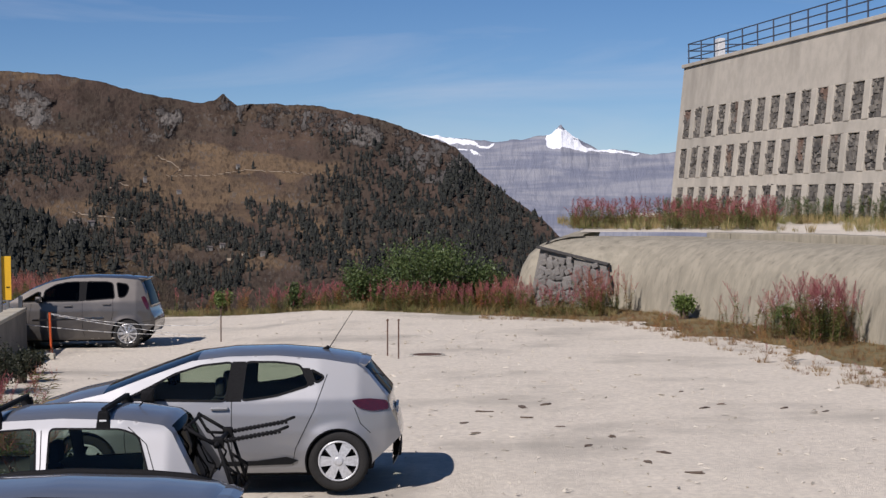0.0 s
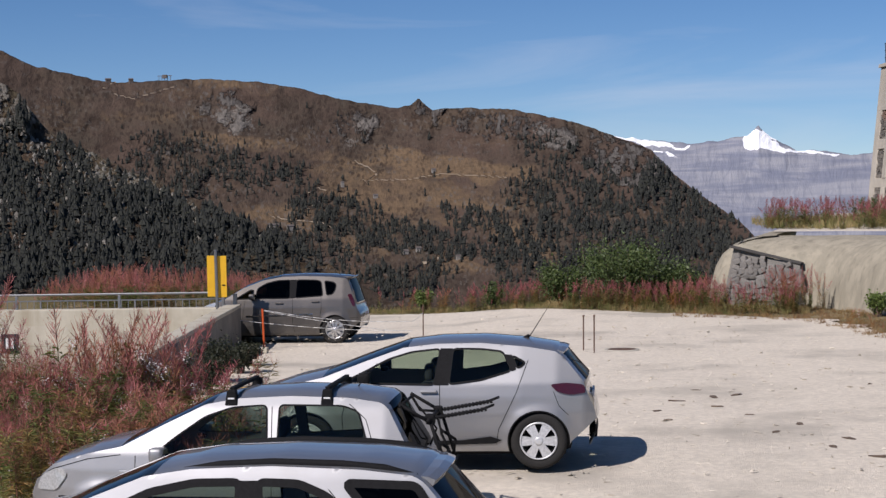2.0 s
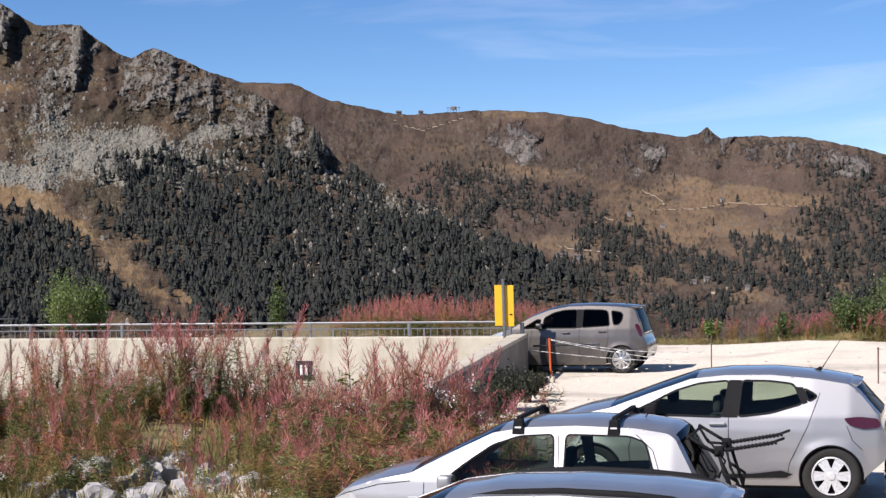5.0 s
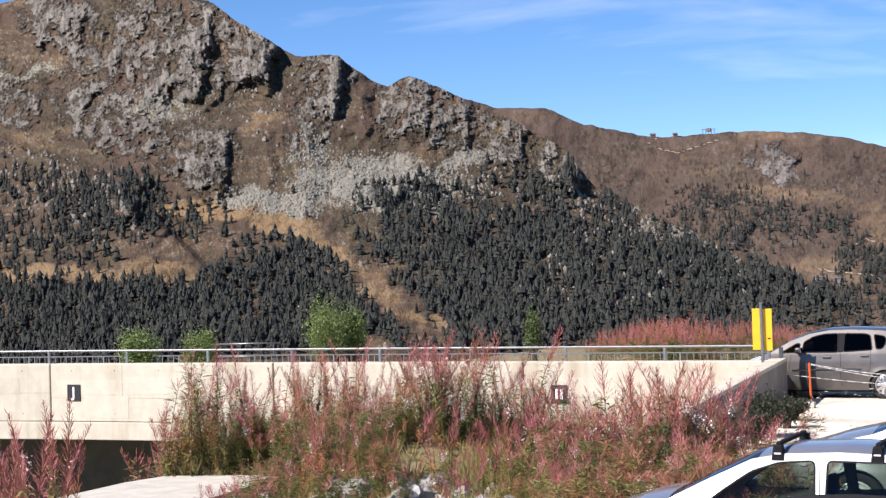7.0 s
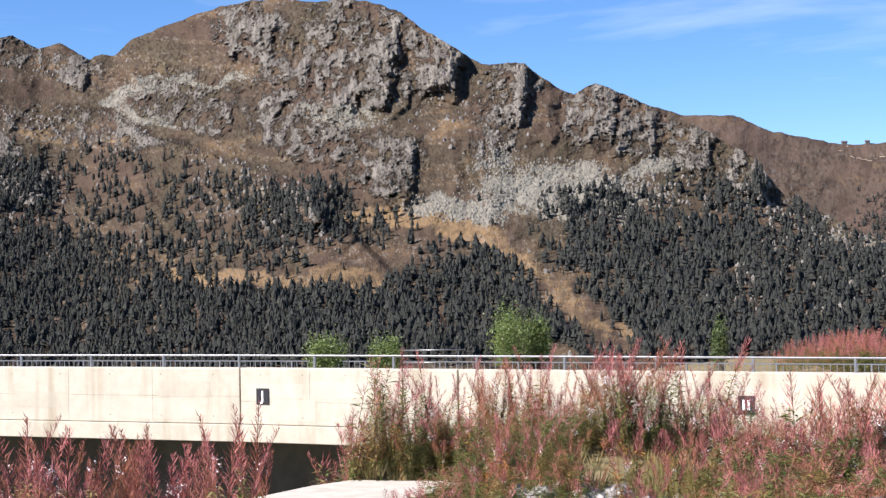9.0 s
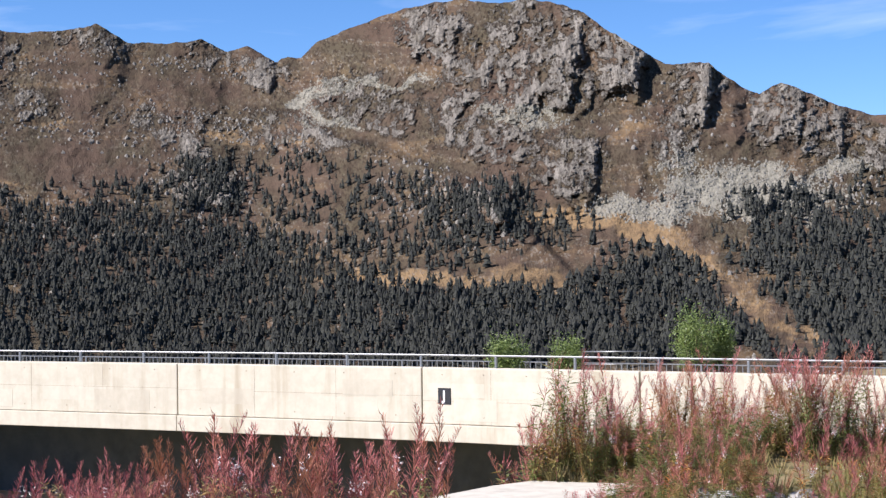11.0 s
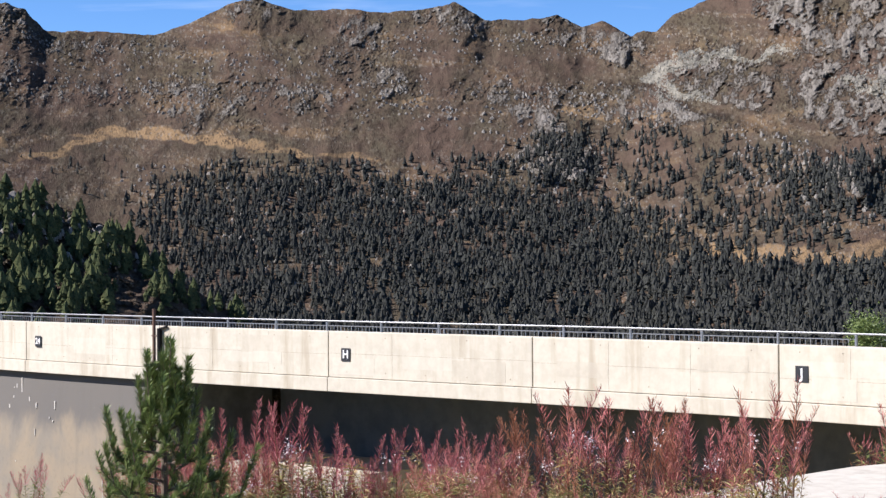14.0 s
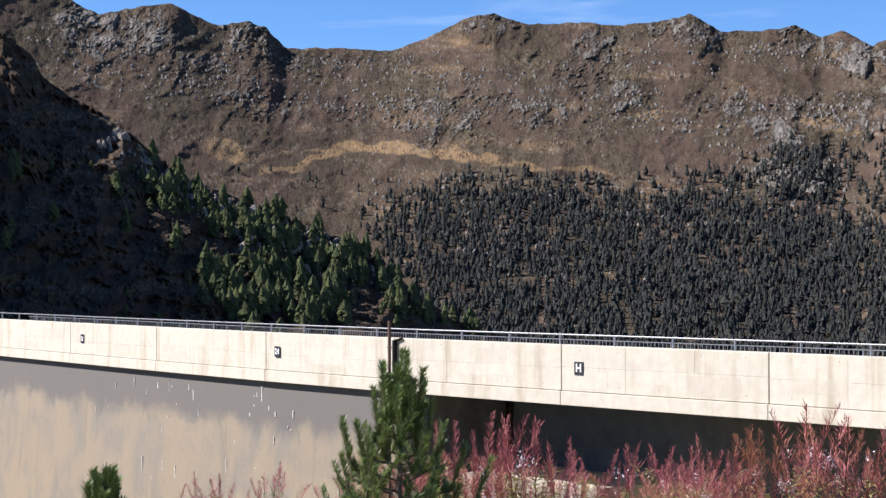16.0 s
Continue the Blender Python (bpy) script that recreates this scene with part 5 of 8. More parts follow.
van = make_car("compact_minivan", "grey-brown compact minivan with dark rear windows parked beside the dam", pose(-9.25, 39.85, -0.19, 0, 0, 181.5), van_shell, M_TAUPE, VAN_WINDOWS, (1, 2, 3), ((6, 9, 0.98), (13, 15, 0.82)),
    0.322, "alloy", [[(-0.39, 1.47), (-0.39, 0.45), (-0.43, 0.28)], [(0.72, 1.0), (0.78, 0.6), (0.76, 0.28)], [(-1.05, 1.10), (-1.06, 0.80), (-0.98, 0.45), (-0.96, 0.28)], [(-1.42, 0.55), (-1.90, 0.60)]],
    [(-0.08, 0.94), (-0.92, 0.97)], dict(handle=M_TAUPE, side=[[(0.70, 0.635), (-0.24, 0.655), (-0.24, 0.685), (0.70, 0.665)], [(-0.32, 0.66), (-0.86, 0.675), (-0.86, 0.70), (-0.32, 0.69)]], side_material=M_CHROME, pillars=[[(-0.32, 1.47), (-0.47, 1.47), (-0.45, 1.055), (-0.33, 1.045)]]),
    [(-1.66, 1.12), (-1.74, 1.14), (-1.83, 0.95), (-1.82, 0.84), (-1.78, 0.86), (-1.71, 1.0)], [(1.84, 0.78), (1.66, 0.90), (1.40, 0.98), (1.44, 0.84), (1.76, 0.70)], (0.35, 0.12, -0.95), mirror_at=(0.52, 1.09))
part("roof_spoiler", box(-1.74, -0.5, 1.475, -1.45, 0.5, 1.525, bevel=0.02), M_TAUPE, van, smooth=True)
part("roof_aerial", tube((-1.35, 0, 1.56), (-1.47, 0, 1.62), 0.01, 6, 0.004), M_BLACK, van)

# pale silver hatchback with roof bars and a cycle carrier
punto = Shell(3.84, 1.66, ((1.80, 0.25), (1.90, 0.38), (1.92, 0.55), (1.86, 0.68), (1.66, 0.84), (1.30, 0.95), (0.98, 1.01), (0.62, 1.19), (0.20, 1.385), (-0.10, 1.435), (-0.60, 1.455), (-1.15, 1.435), (-1.45, 1.39), (-1.52, 1.34), (-1.66, 1.08),
     (-1.78, 0.86), (-1.84, 0.72), (-1.90, 0.62), (-1.92, 0.50), (-1.90, 0.36), (-1.84, 0.27)),
    ((-1.92, 0.82), (-1.8, 0.90), (-1.5, 0.97), (-1.1, 1.0), (0.8, 1.0), (1.25, 0.98), (1.6, 0.90), (1.8, 0.80), (1.92, 0.68)), SECTION, arch=0.335, axles=(1.16, -1.30))
PUNTO_WINDOWS = [[(0.66, 0.945), (0.46, 1.10), (0.20, 1.275), (-0.05, 1.355), (-0.38, 1.375), (-0.41, 0.92)], [(-0.50, 1.375), (-1.10, 1.365), (-1.25, 1.31), (-1.36, 0.97), (-0.50, 0.93)]]
PUNTO_AT = pose(-4.25, 16.45, -0.24, 0, 0, 181.5)
pale = make_car("small_hatchback", "pale silver small hatchback with roof bars parked on gravel", PUNTO_AT, punto, M_WHITISH, PUNTO_WINDOWS, (), ((6, 8.2, 0.98), (12.7, 15, 0.86)),
    0.30, "cap", [[(-0.43, 1.36), (-0.45, 0.93), (-0.45, 0.40), (-0.48, 0.28)], [(0.84, 0.93), (0.84, 0.6), (0.80, 0.28)], [(-1.16, 1.38), (-1.32, 1.24), (-1.42, 0.95), (-1.10, 0.60)], [(1.86, 0.69), (1.66, 0.80), (1.30, 0.90), (0.98, 0.94)]],
    [(-0.10, 0.82), (-1.0, 0.84)], dict(handle=M_BLACK, side=[[(1.6, 0.50), (-0.9, 0.50), (-0.9, 0.55), (1.6, 0.55)]], side_material=M_BLACK, pillars=[]),
    [(-1.50, 1.02), (-1.62, 1.00), (-1.74, 0.80), (-1.70, 0.66), (-1.60, 0.70)], [(1.85, 0.60), (1.78, 0.74), (1.60, 0.82), (1.50, 0.76), (1.62, 0.60)], (0.32, -0.15, -1.1), 0.016, (0.58, 0.95))
part("indicator", box(0.90, float(punto.hw(0.95, 0.78)) - 0.01, 0.765, 0.99, float(punto.hw(0.95, 0.78)) + 0.012, 0.795, bevel=0.008), M_CLEARLAMP, pale)
part("indicator", box(0.90, -float(punto.hw(0.95, 0.78)) - 0.012, 0.765, 0.99, -float(punto.hw(0.95, 0.78)) + 0.01, 0.795, bevel=0.008), M_CLEARLAMP, pale)
part("roof_aerial", tube((-1.15, 0, 1.48), (-1.34, 0, 1.70), 0.006, 6, 0.003), M_BLACK, pale)
for x in (-0.04, -0.95):
    bar = empty("roof_bar", PUNTO_AT @ pose(x, 0, 0), "black steel roof bar clamped on the car's roof", "roof bar", "roof bars")
    part("crossbar", box(-0.022, -0.56, 1.505, 0.022, 0.56, 1.54, bevel=0.006), M_BLACK, bar)
    for s in (-1, 1):
        bm = bmesh.new()
        add_box(bm, -0.06, s * 0.56 - 0.045, 1.36, 0.06, s * 0.56 + 0.045, 1.515, bevel=0.015)
        for v in bm.verts:
            v.co.x *= 0.55 + 0.5 * (1.56 - v.co.z) / 0.18
        part("foot", bm, M_BLACK, bar)
        part("badge", box(-0.03, s * 0.607, 1.43, 0.03, s * 0.611, 1.445), M_PLATE, bar)

# folding cycle carrier on the tailgate
rack = empty("cycle_carrier", PUNTO_AT, "black tubular cycle carrier strapped to the tailgate", "cycle rack")


def bent(points, r, material, name, parent, sides=8):
    bm = bmesh.new()
    for a, b in zip(points, points[1:]):
        add_tube(bm, a, b, r, sides)
        bmesh.ops.create_icosphere(bm, subdivisions=1, radius=r * 1.02, matrix=Matrix.Translation(b))
    return part(name, bm, material, parent, smooth=True)


bent([(-1.60, 0.45, 1.36), (-1.90, 0.45, 1.18), (-2.04, 0.45, 0.72)], 0.016, M_BLACK, "frame_tube", rack)
bent([(-1.60, -0.45, 1.36), (-1.90, -0.45, 1.18), (-2.04, -0.45, 0.72)], 0.016, M_BLACK, "frame_tube", rack)
bent([(-2.04, 0.48, 0.72), (-2.04, -0.48, 0.72)], 0.02, M_BLACK, "lower_bar", rack)
bent([(-1.88, 0.48, 1.20), (-1.88, -0.48, 1.20)], 0.02, M_BLACK, "upper_bar", rack)
bent([(-1.62, 0.5, 1.34), (-1.62, -0.5, 1.34)], 0.014, M_BLACK, "hook_bar", rack)
for s in (-0.32, 0.32):
    arm = bent([(-1.86, s, 1.20), (-2.36, s, 1.284), (-2.48, s, 1.33)], 0.013, M_BLACK, "carrier_arm", rack)
    for k in range(14):
        x = -1.94 - 0.035 * k
        part("rubber_cradle", tube((x, s, 1.213 + 0.0059 * k), (x - 0.022, s, 1.217 + 0.0059 * k), 0.021, 8), M_BLACK, arm)
    bent([(-1.86, s, 1.20), (-1.94, s * 0.5, 0.98), (-2.02, s, 0.74)], 0.012, M_BLACK, "brace", rack)
    bent([(-1.70, s, 1.24), (-1.86, s * 1.2, 1.02), (-1.80, s, 0.86)], 0.009, M_BLACK, "strap", rack)
    part("clamp", box(-1.93, s - 0.04, 1.15, -1.84, s + 0.04, 1.25, bevel=0.02), M_BLACK, rack)
    bent([(-1.62, s, 1.36), (-1.72, s * 0.7, 1.22), (-1.88, s * 0.9, 1.20)], 0.013, M_BLACK, "brace", rack)
    bent([(-1.90, s, 1.02), (-2.05, s, 0.92), (-2.02, s * 1.3, 0.76)], 0.014, M_BLACK, "brace", rack)

# silver estate with roof rails, nearest the knoll
suv = Shell(4.60, 1.80, ((1.96, 0.30), (2.07, 0.45), (2.10, 0.65), (2.00, 0.85), (1.75, 1.00), (1.35, 1.10), (1.00, 1.16), (0.55, 1.36), (0.10, 1.53), (-0.25, 1.58), (-0.85, 1.60), (-1.50, 1.575), (-1.90, 1.53), (-1.98, 1.48), (-2.20, 1.22),
     (-2.34, 1.05), (-2.40, 0.88), (-2.46, 0.74), (-2.47, 0.55), (-2.44, 0.42), (-2.36, 0.34)),
    ((-2.47, 0.82), (-2.3, 0.91), (-1.95, 0.975), (-1.4, 1.0), (0.8, 1.0), (1.3, 0.985), (1.7, 0.92), (1.95, 0.82), (2.1, 0.68)),
    ((0.2, 0.92), (0.35, 0.97), (0.6, 1.0), (0.85, 0.99), (1.05, 0.955), (1.52, 0.775), (1.8, 0.65)), sill=0.28, arch=0.385, axles=(1.17, -1.50))
SUV_WINDOWS = [[(0.66, 1.09), (0.38, 1.27), (0.05, 1.42), (-0.28, 1.485), (-0.62, 1.49), (-0.62, 1.08)], [(-0.76, 1.49), (-1.06, 1.48), (-1.28, 1.39), (-1.43, 1.22), (-1.46, 1.08), (-0.80, 1.08)], [(-1.40, 1.485), (-1.92, 1.465), (-2.10, 1.20), (-2.08, 1.12), (-1.72, 1.12)]]
SUV_AT = pose(-3.84, 13.0, -0.50, 0, 0, 181)
estate = make_car("estate_car", "silver estate car with dark roof rails and rear glass", SUV_AT, suv, M_SILVER, SUV_WINDOWS, (2,), ((6, 8.2, 0.98), (12.6, 15, 0.88)),
    0.34, "alloy", [[(-0.72, 1.47), (-0.72, 1.05), (-0.72, 0.45)], [(0.70, 1.08), (0.72, 0.6)], [(-1.28, 1.44), (-1.48, 1.22), (-1.52, 0.95), (-1.2, 0.6)]],
    [(-0.06, 0.98), (-0.95, 1.0)], dict(handle=M_SILVER, side=[[(0.9, 0.55), (-0.95, 0.55), (-0.95, 0.62), (0.9, 0.62)]], side_material=M_BLACK, pillars=[[(-0.62, 1.50), (-0.76, 1.50), (-0.76, 1.07), (-0.62, 1.07)]]),
    [(-2.12, 1.08), (-2.28, 1.06), (-2.38, 0.86), (-2.25, 0.84)], [(2.0, 0.80), (1.85, 0.94), (1.55, 1.02), (1.60, 0.88), (1.9, 0.74)], (0.35, -0.25, -1.3), 0.06, (0.72, 1.14))
spoiler(estate, ((-1.78, 1.565), (-2.04, 1.545), (-2.10, 1.52), (-2.08, 1.48), (-1.92, 1.42), (-1.82, 1.48)), 0.62, M_SILVER)


def rail_bar(outline, y, wide):
    """A flush bar along x from (x, top, bottom) stations, rounded over."""
    bm, rings = bmesh.new(), []
    for x, hi, lo in outline:
        c, h = (hi + lo) / 2, (hi - lo) / 2
        rings.append([bm.verts.new((x, y + wide * 0.5 * math.cos(k * math.pi / 5) * 1.3, c + h * math.sin(k * math.pi / 5))) for k in range(10)])
    for r0, r1 in zip(rings, rings[1:]):
        for k in range(10):
            bm.faces.new((r0[k], r0[(k + 1) % 10], r1[(k + 1) % 10], r1[k]))
    bm.faces.new(rings[0])
    bm.faces.new(rings[-1][::-1])
    bmesh.ops.recalc_face_normals(bm, faces=bm.faces[:])
    return bm


for s in (-1, 1):
    y = s * 0.60
    rail = part("roof_rail", rail_bar(((0.02, 1.50, 1.49), (-0.18, 1.585, 1.52), (-0.45, 1.632, 1.555), (-0.85, 1.65, 1.575), (-1.35, 1.635, 1.565), (-1.68, 1.605, 1.535), (-1.92, 1.535, 1.50)), y, 0.036), M_BLACK, estate, "black flush roof rail", True)
part("rear_wiper", tube((-2.25, 0.05, 1.24), (-2.18, 0.5, 1.30), 0.012, 6), M_BLACK, estate)

# ---- details on the mountains ----
def on_land(form, az, el):
    """The point of a mountain's face at a bearing and height angle."""
    c = int(np.clip(round((az - form["az"][0]) / (form["az"][1] - form["az"][0])), 0, len(form["az"]) - 1))
    r = int(np.abs(form["el"][:, c] - el).argmin())
    return Vector(form["verts"][r, c])


M_PATH = surface("pale_track", (0.33, 0.275, 0.205), (0.25, 0.20, 0.15), 0.1, 0.95, bump=0.0)
M_CHALET = plain("chalet_wall", (0.27, 0.255, 0.235), 0.8, grain=0.5)
M_CHALETROOF = plain("chalet_roof", (0.13, 0.11, 0.10), 0.8, grain=0.5)


def track(form, points, wide):
    """A trodden track laid on the slope through (bearing, height angle) points."""
    pts = []
    for (a0, e0), (a1, e1) in zip(points, points[1:]):
        n = max(2, int(math.hypot(a1 - a0, e1 - e0) / 0.06))
        pts += [on_land(form, a0 + (a1 - a0) * k / n, e0 + (e1 - e0) * k / n + 0.02 * math.sin(k * 1.7)) for k in range(n)]
    bm, rows = bmesh.new(), []
    for p in pts:
        to_eye = (Vector(EYE) - p).normalized()
        q = p + to_eye * 11
        rows.append([bm.verts.new(q + Vector((0, 0, -wide * 0.5))), bm.verts.new(q + Vector((0, 0, wide * 0.5)))])
    for a, b in zip(rows, rows[1:]):
        bm.faces.new((a[0], b[0], b[1], a[1]))
    ob = part("track", bm, M_PATH)
    return tagged(ob, "pale trodden track across the heath", "track", "mountain tracks", "structure")


track(ridge, ((8.69, -2.18), (8.50, -2.04), (8.23, -1.91), (7.74, -1.79)), 3.4)
track(ridge, ((12.20, 0.36), (11.90, 0.57), (11.57, 0.45), (11.63, 0.23), (12.14, -0.13), (12.36, -0.20)), 1.7)
track(ridge, ((10.71, 1.42), (10.16, 1.19), (9.89, 0.94), (10.17, 0.80)), 1.7)
track(ridge, ((13.44, -0.36), (12.70, -0.49), (11.78, -0.58), (11.23, -0.82)), 1.5)
track(ridge, ((10.45, 0.77), (8.96, 0.77), (7.83, 0.94), (5.60, 0.78)), 0.9)
track(ridge, ((18.77, 3.83), (18.44, 4.01), (18.23, 4.10)), 1.6)
track(ridge, ((18.41, 3.70), (17.70, 3.53), (16.34, 3.96)), 1.4)


def hut(name, label, form, az, el, w, d, h, up=0.0, wall=None):
    p = on_land(form, az, el)
    ob = empty(name, Matrix.Translation(p + (Vector(EYE) - p).normalized() * 4 + Vector((0, 0, up))) @ Matrix.Rotation(radians(az + 15), 4, "Z"), label, "building", "mountain huts")
    part("wall", box(-w / 2, -d / 2, -8, w / 2, d / 2, h), wall or M_CHALET, ob)
    bm = bmesh.new()
    v = [bm.verts.new(q) for q in ((-w * 0.58, -d * 0.6, h), (w * 0.58, -d * 0.6, h), (w * 0.58, d * 0.6, h), (-w * 0.58, d * 0.6, h), (-w * 0.58, 0, h + d * 0.35), (w * 0.58, 0, h + d * 0.35))]
    for f in ((0, 1, 5, 4), (2, 3, 4, 5), (0, 4, 3), (1, 2, 5), (0, 3, 2, 1)):
        bm.faces.new([v[i] for i in f])
    part("roof", bm, M_CHALETROOF, ob)
    return ob


hut("mountain_hut", "white stone mountain hut on the slope", ridge, 12.78, -0.78, 9, 7, 5)
hut("mountain_hut", "long low mountain hut on the slope", ridge, 13.30, -0.74, 14, 7, 5)
hut("mountain_hut", "small mountain hut on the slope", ridge, 8.60, -1.59, 7, 6, 4)
hut("mountain_hut", "small mountain hut on the slope", ridge, 9.01, -1.65, 7, 6, 4)
hut("mountain_hut", "small mountain hut on the slope", ridge, 7.24, -1.88, 7, 5, 4)
hut("mountain_hut", "small lift hut on the slope", ridge, 11.01, 0.56, 5, 5, 7)
hut("mountain_hut", "small mountain hut on the slope", ridge, 9.94, 0.22, 7, 6, 4)
hut("mountain_hut", "small mountain hut on the slope", ridge, 8.02, 1.02, 6, 5, 4)
hut("lift_station", "dark lift station hut on the ridge crest", ridge, 18.55, 4.65, 10, 8, 4, 0, M_CHALETROOF)
hut("lift_station", "dark lift station hut on the ridge crest", ridge, 17.83, 4.64, 8, 8, 4, 0, M_CHALETROOF)
lift = empty("lift_gantry", Matrix.Translation(on_land(ridge, 16.75, 9)), "dark steel ski-lift gantry on the ridge crest", "lift")
for k in range(-2, 3):
    part("gantry_leg", tube((k * 6, 0, -6), (k * 6, 0, 9), 0.6, 5), M_CHALETROOF, lift)
part("gantry_beam", tube((-15, 0, 9), (15, 0, 9), 0.7, 5), M_CHALETROOF, lift)
part("gantry_cabin", box(-4, -3, 4, 5, 3, 11), M_CHALETROOF, lift)


# a steep peak beside the valley, outside the view, whose shadow lies on the spur
def side_peak():
    crest = [(-435, -187, 32), (-527, -45, 162), (-566, 10, 194), (-760, 70, 234), (-958, 132, 284), (-1310, 224, 352)]
    rows = []
    for i, (x, y, z) in enumerate(crest):
        for k in range(6):
            if i == len(crest) - 1 and k:
                break
            n = crest[min(i + 1, len(crest) - 1)]
            t = k / 6
            rows.append((x + (n[0] - x) * t, y + (n[1] - y) * t, z + (n[2] - z) * t))
    vs = []
    for j, (x, y, z) in enumerate(rows):
        for s in (-240, -140, -60, -20, 0, 20, 45, 60):
            drop = abs(s) * (1.3 if s < 0 else 4.0)
            w = 8 * noise.noise(Vector((x * 0.02 + s * 0.05, y * 0.02, 3.0))) * (s != 0)
            vs.append((x + 0.28 * s + w, y + 0.96 * s + w, max(-60, z - drop + w)))
    me = fast_mesh("mountain_side_peak", np.array(vs), grid_faces(len(rows), 8), M_MASSIF)
    layer = me.color_attributes.new("cover", "FLOAT_COLOR", "POINT")
    layer.data.foreach_set("color", np.tile(np.array([0.5, 0, 0, 1], np.float32), len(vs)))
    me.attributes.new("lay", "FLOAT_VECTOR", "POINT").data.foreach_set("vector", np.array([(x, z, 0.0) for x, y, z in vs], np.float32).reshape(-1))
    tagged(new("mountain_side_peak", me), "steep rocky peak beside the valley", "mountain", kind="structure")


side_peak()

lot_mesh()

# ---- dam ----
def along(x):
    """Place and heading on the dam's near face at x."""
    y0, y1 = float(dam_y(x - 0.5)), float(dam_y(x + 0.5))
    return Vector((x, float(dam_y(x)), 0)), math.degrees(math.atan2(y1 - y0, 1.0))


dam = empty("dam_wall", Matrix(), "pale concrete dam crest with parapet panels", "dam", kind="structure")
M_SEAM = surface("seam_concrete", (0.30, 0.265, 0.20), (0.22, 0.195, 0.15), 6.0, 0.9, bump=0.1)
tone = random.Random(21)
M_CONCRETE_LIGHT = surface("fresh_concrete", (0.50, 0.463, 0.375), (0.45, 0.415, 0.335), 3.0, 0.85, (0.38, 0.34, 0.265), 1.5, 0.46, 0.80, 0.15, 0.01, 20, stretch3=(1, 1, 0.2))
M_CONCRETE_DULL = surface("dull_concrete", (0.46, 0.42, 0.335), (0.41, 0.375, 0.298), 3.0, 0.85, (0.35, 0.31, 0.24), 1.5, 0.46, 0.80, 0.15, 0.01, 20, stretch3=(1, 1, 0.2))
JOINTS = [-10.2, -16.2, -22.9, -29.56, -38.0, -46.4, -55.0, -63.7, -73.4, -83, -93, -103, -113]
for a, b in zip(JOINTS, JOINTS[1:]):
    pa, _ = along(a)
    pb, _ = along(b)
    mid, length = (pa + pb) / 2, (pa - pb).length
    m = Matrix.Translation(mid) @ Matrix.Rotation(math.atan2((pa - pb).y, (pa - pb).x), 4, "Z")
    part("parapet_panel", box(-length / 2 + 0.02, 0, -0.82, length / 2 - 0.02, 0.4, 0.70, bevel=0.025, m=m), M_CONCRETE, dam)
    for z in (-0.12 + 0.09 * math.sin(a * 3.1),):
        part("formwork_seam", box(-length / 2 + 0.03, -0.0025, z, length / 2 - 0.03, 0.01, z + 0.008, m=m), M_SEAM, dam)
    for k in (1, 2):
        part("formwork_seam", box((k / 3 - 0.5) * length, -0.0025, -0.80, (k / 3 - 0.5) * length + 0.008, 0.01, 0.66, m=m), M_SEAM, dam)
    for k in range(3):
        u0 = (tone.uniform(-0.48, 0.25)) * length
        z0 = tone.choice((-0.72, -0.45, -0.10))
        part("formwork_patch", box(u0, -0.002 - 0.001 * k, z0, u0 + tone.uniform(0.12, 0.30) * length, 0.01, z0 + tone.uniform(0.35, 0.62), m=m), tone.choice((M_CONCRETE_LIGHT, M_CONCRETE_DULL)), dam)
    for k in range(5):
        for z in (0.52, -0.62):
            part("tie_hole", tube(m @ Vector(((k + 0.5) / 5 * length - length / 2, -0.004, z)), m @ Vector(((k + 0.5) / 5 * length - length / 2, 0.02, z)), 0.022, 7), M_SEAM, dam)
    part("deck_edge", box(-length / 2 + 0.012, -0.06, -1.3, length / 2 - 0.012, 0.4, -0.835, bevel=0.02, m=m), M_CONCRETE, dam)
bm = bmesh.new()
for a, b in zip(JOINTS, JOINTS[1:]):
    pa, _ = along(a)
    pb, _ = along(b)
    q = [bm.verts.new((p.x, p.y + dy, z)) for z in (0.0, -0.9) for p, dy in ((pa, 0.38), (pb, 0.38), (pb, 5.6), (pa, 5.6))]
    for f in ((0, 1, 2, 3), (4, 7, 6, 5), (3, 2, 6, 7), (0, 4, 5, 1)):
        bm.faces.new([q[i] for i in f])
bmesh.ops.remove_doubles(bm, verts=bm.verts, dist=0.001)
part("deck", bm, M_CONCRETE, dam)
bm = bmesh.new()
xs = [-55.0, -63.7, -73.4, -83, -93, -103, -113, -140]
for i, (a, b) in enumerate(zip(xs, xs[1:])):
    q = [bm.verts.new((x, float(dam_y(x)) + dy, z)) for x in (a, b) for dy, z in ((0.22, -1.25), (-1.5, -30), (5, -30), (5, -1.25))]
    for f in ((0, 1, 5, 4), (3, 7, 6, 2), (4, 5, 6, 7)):
        bm.faces.new([q[i] for i in f])
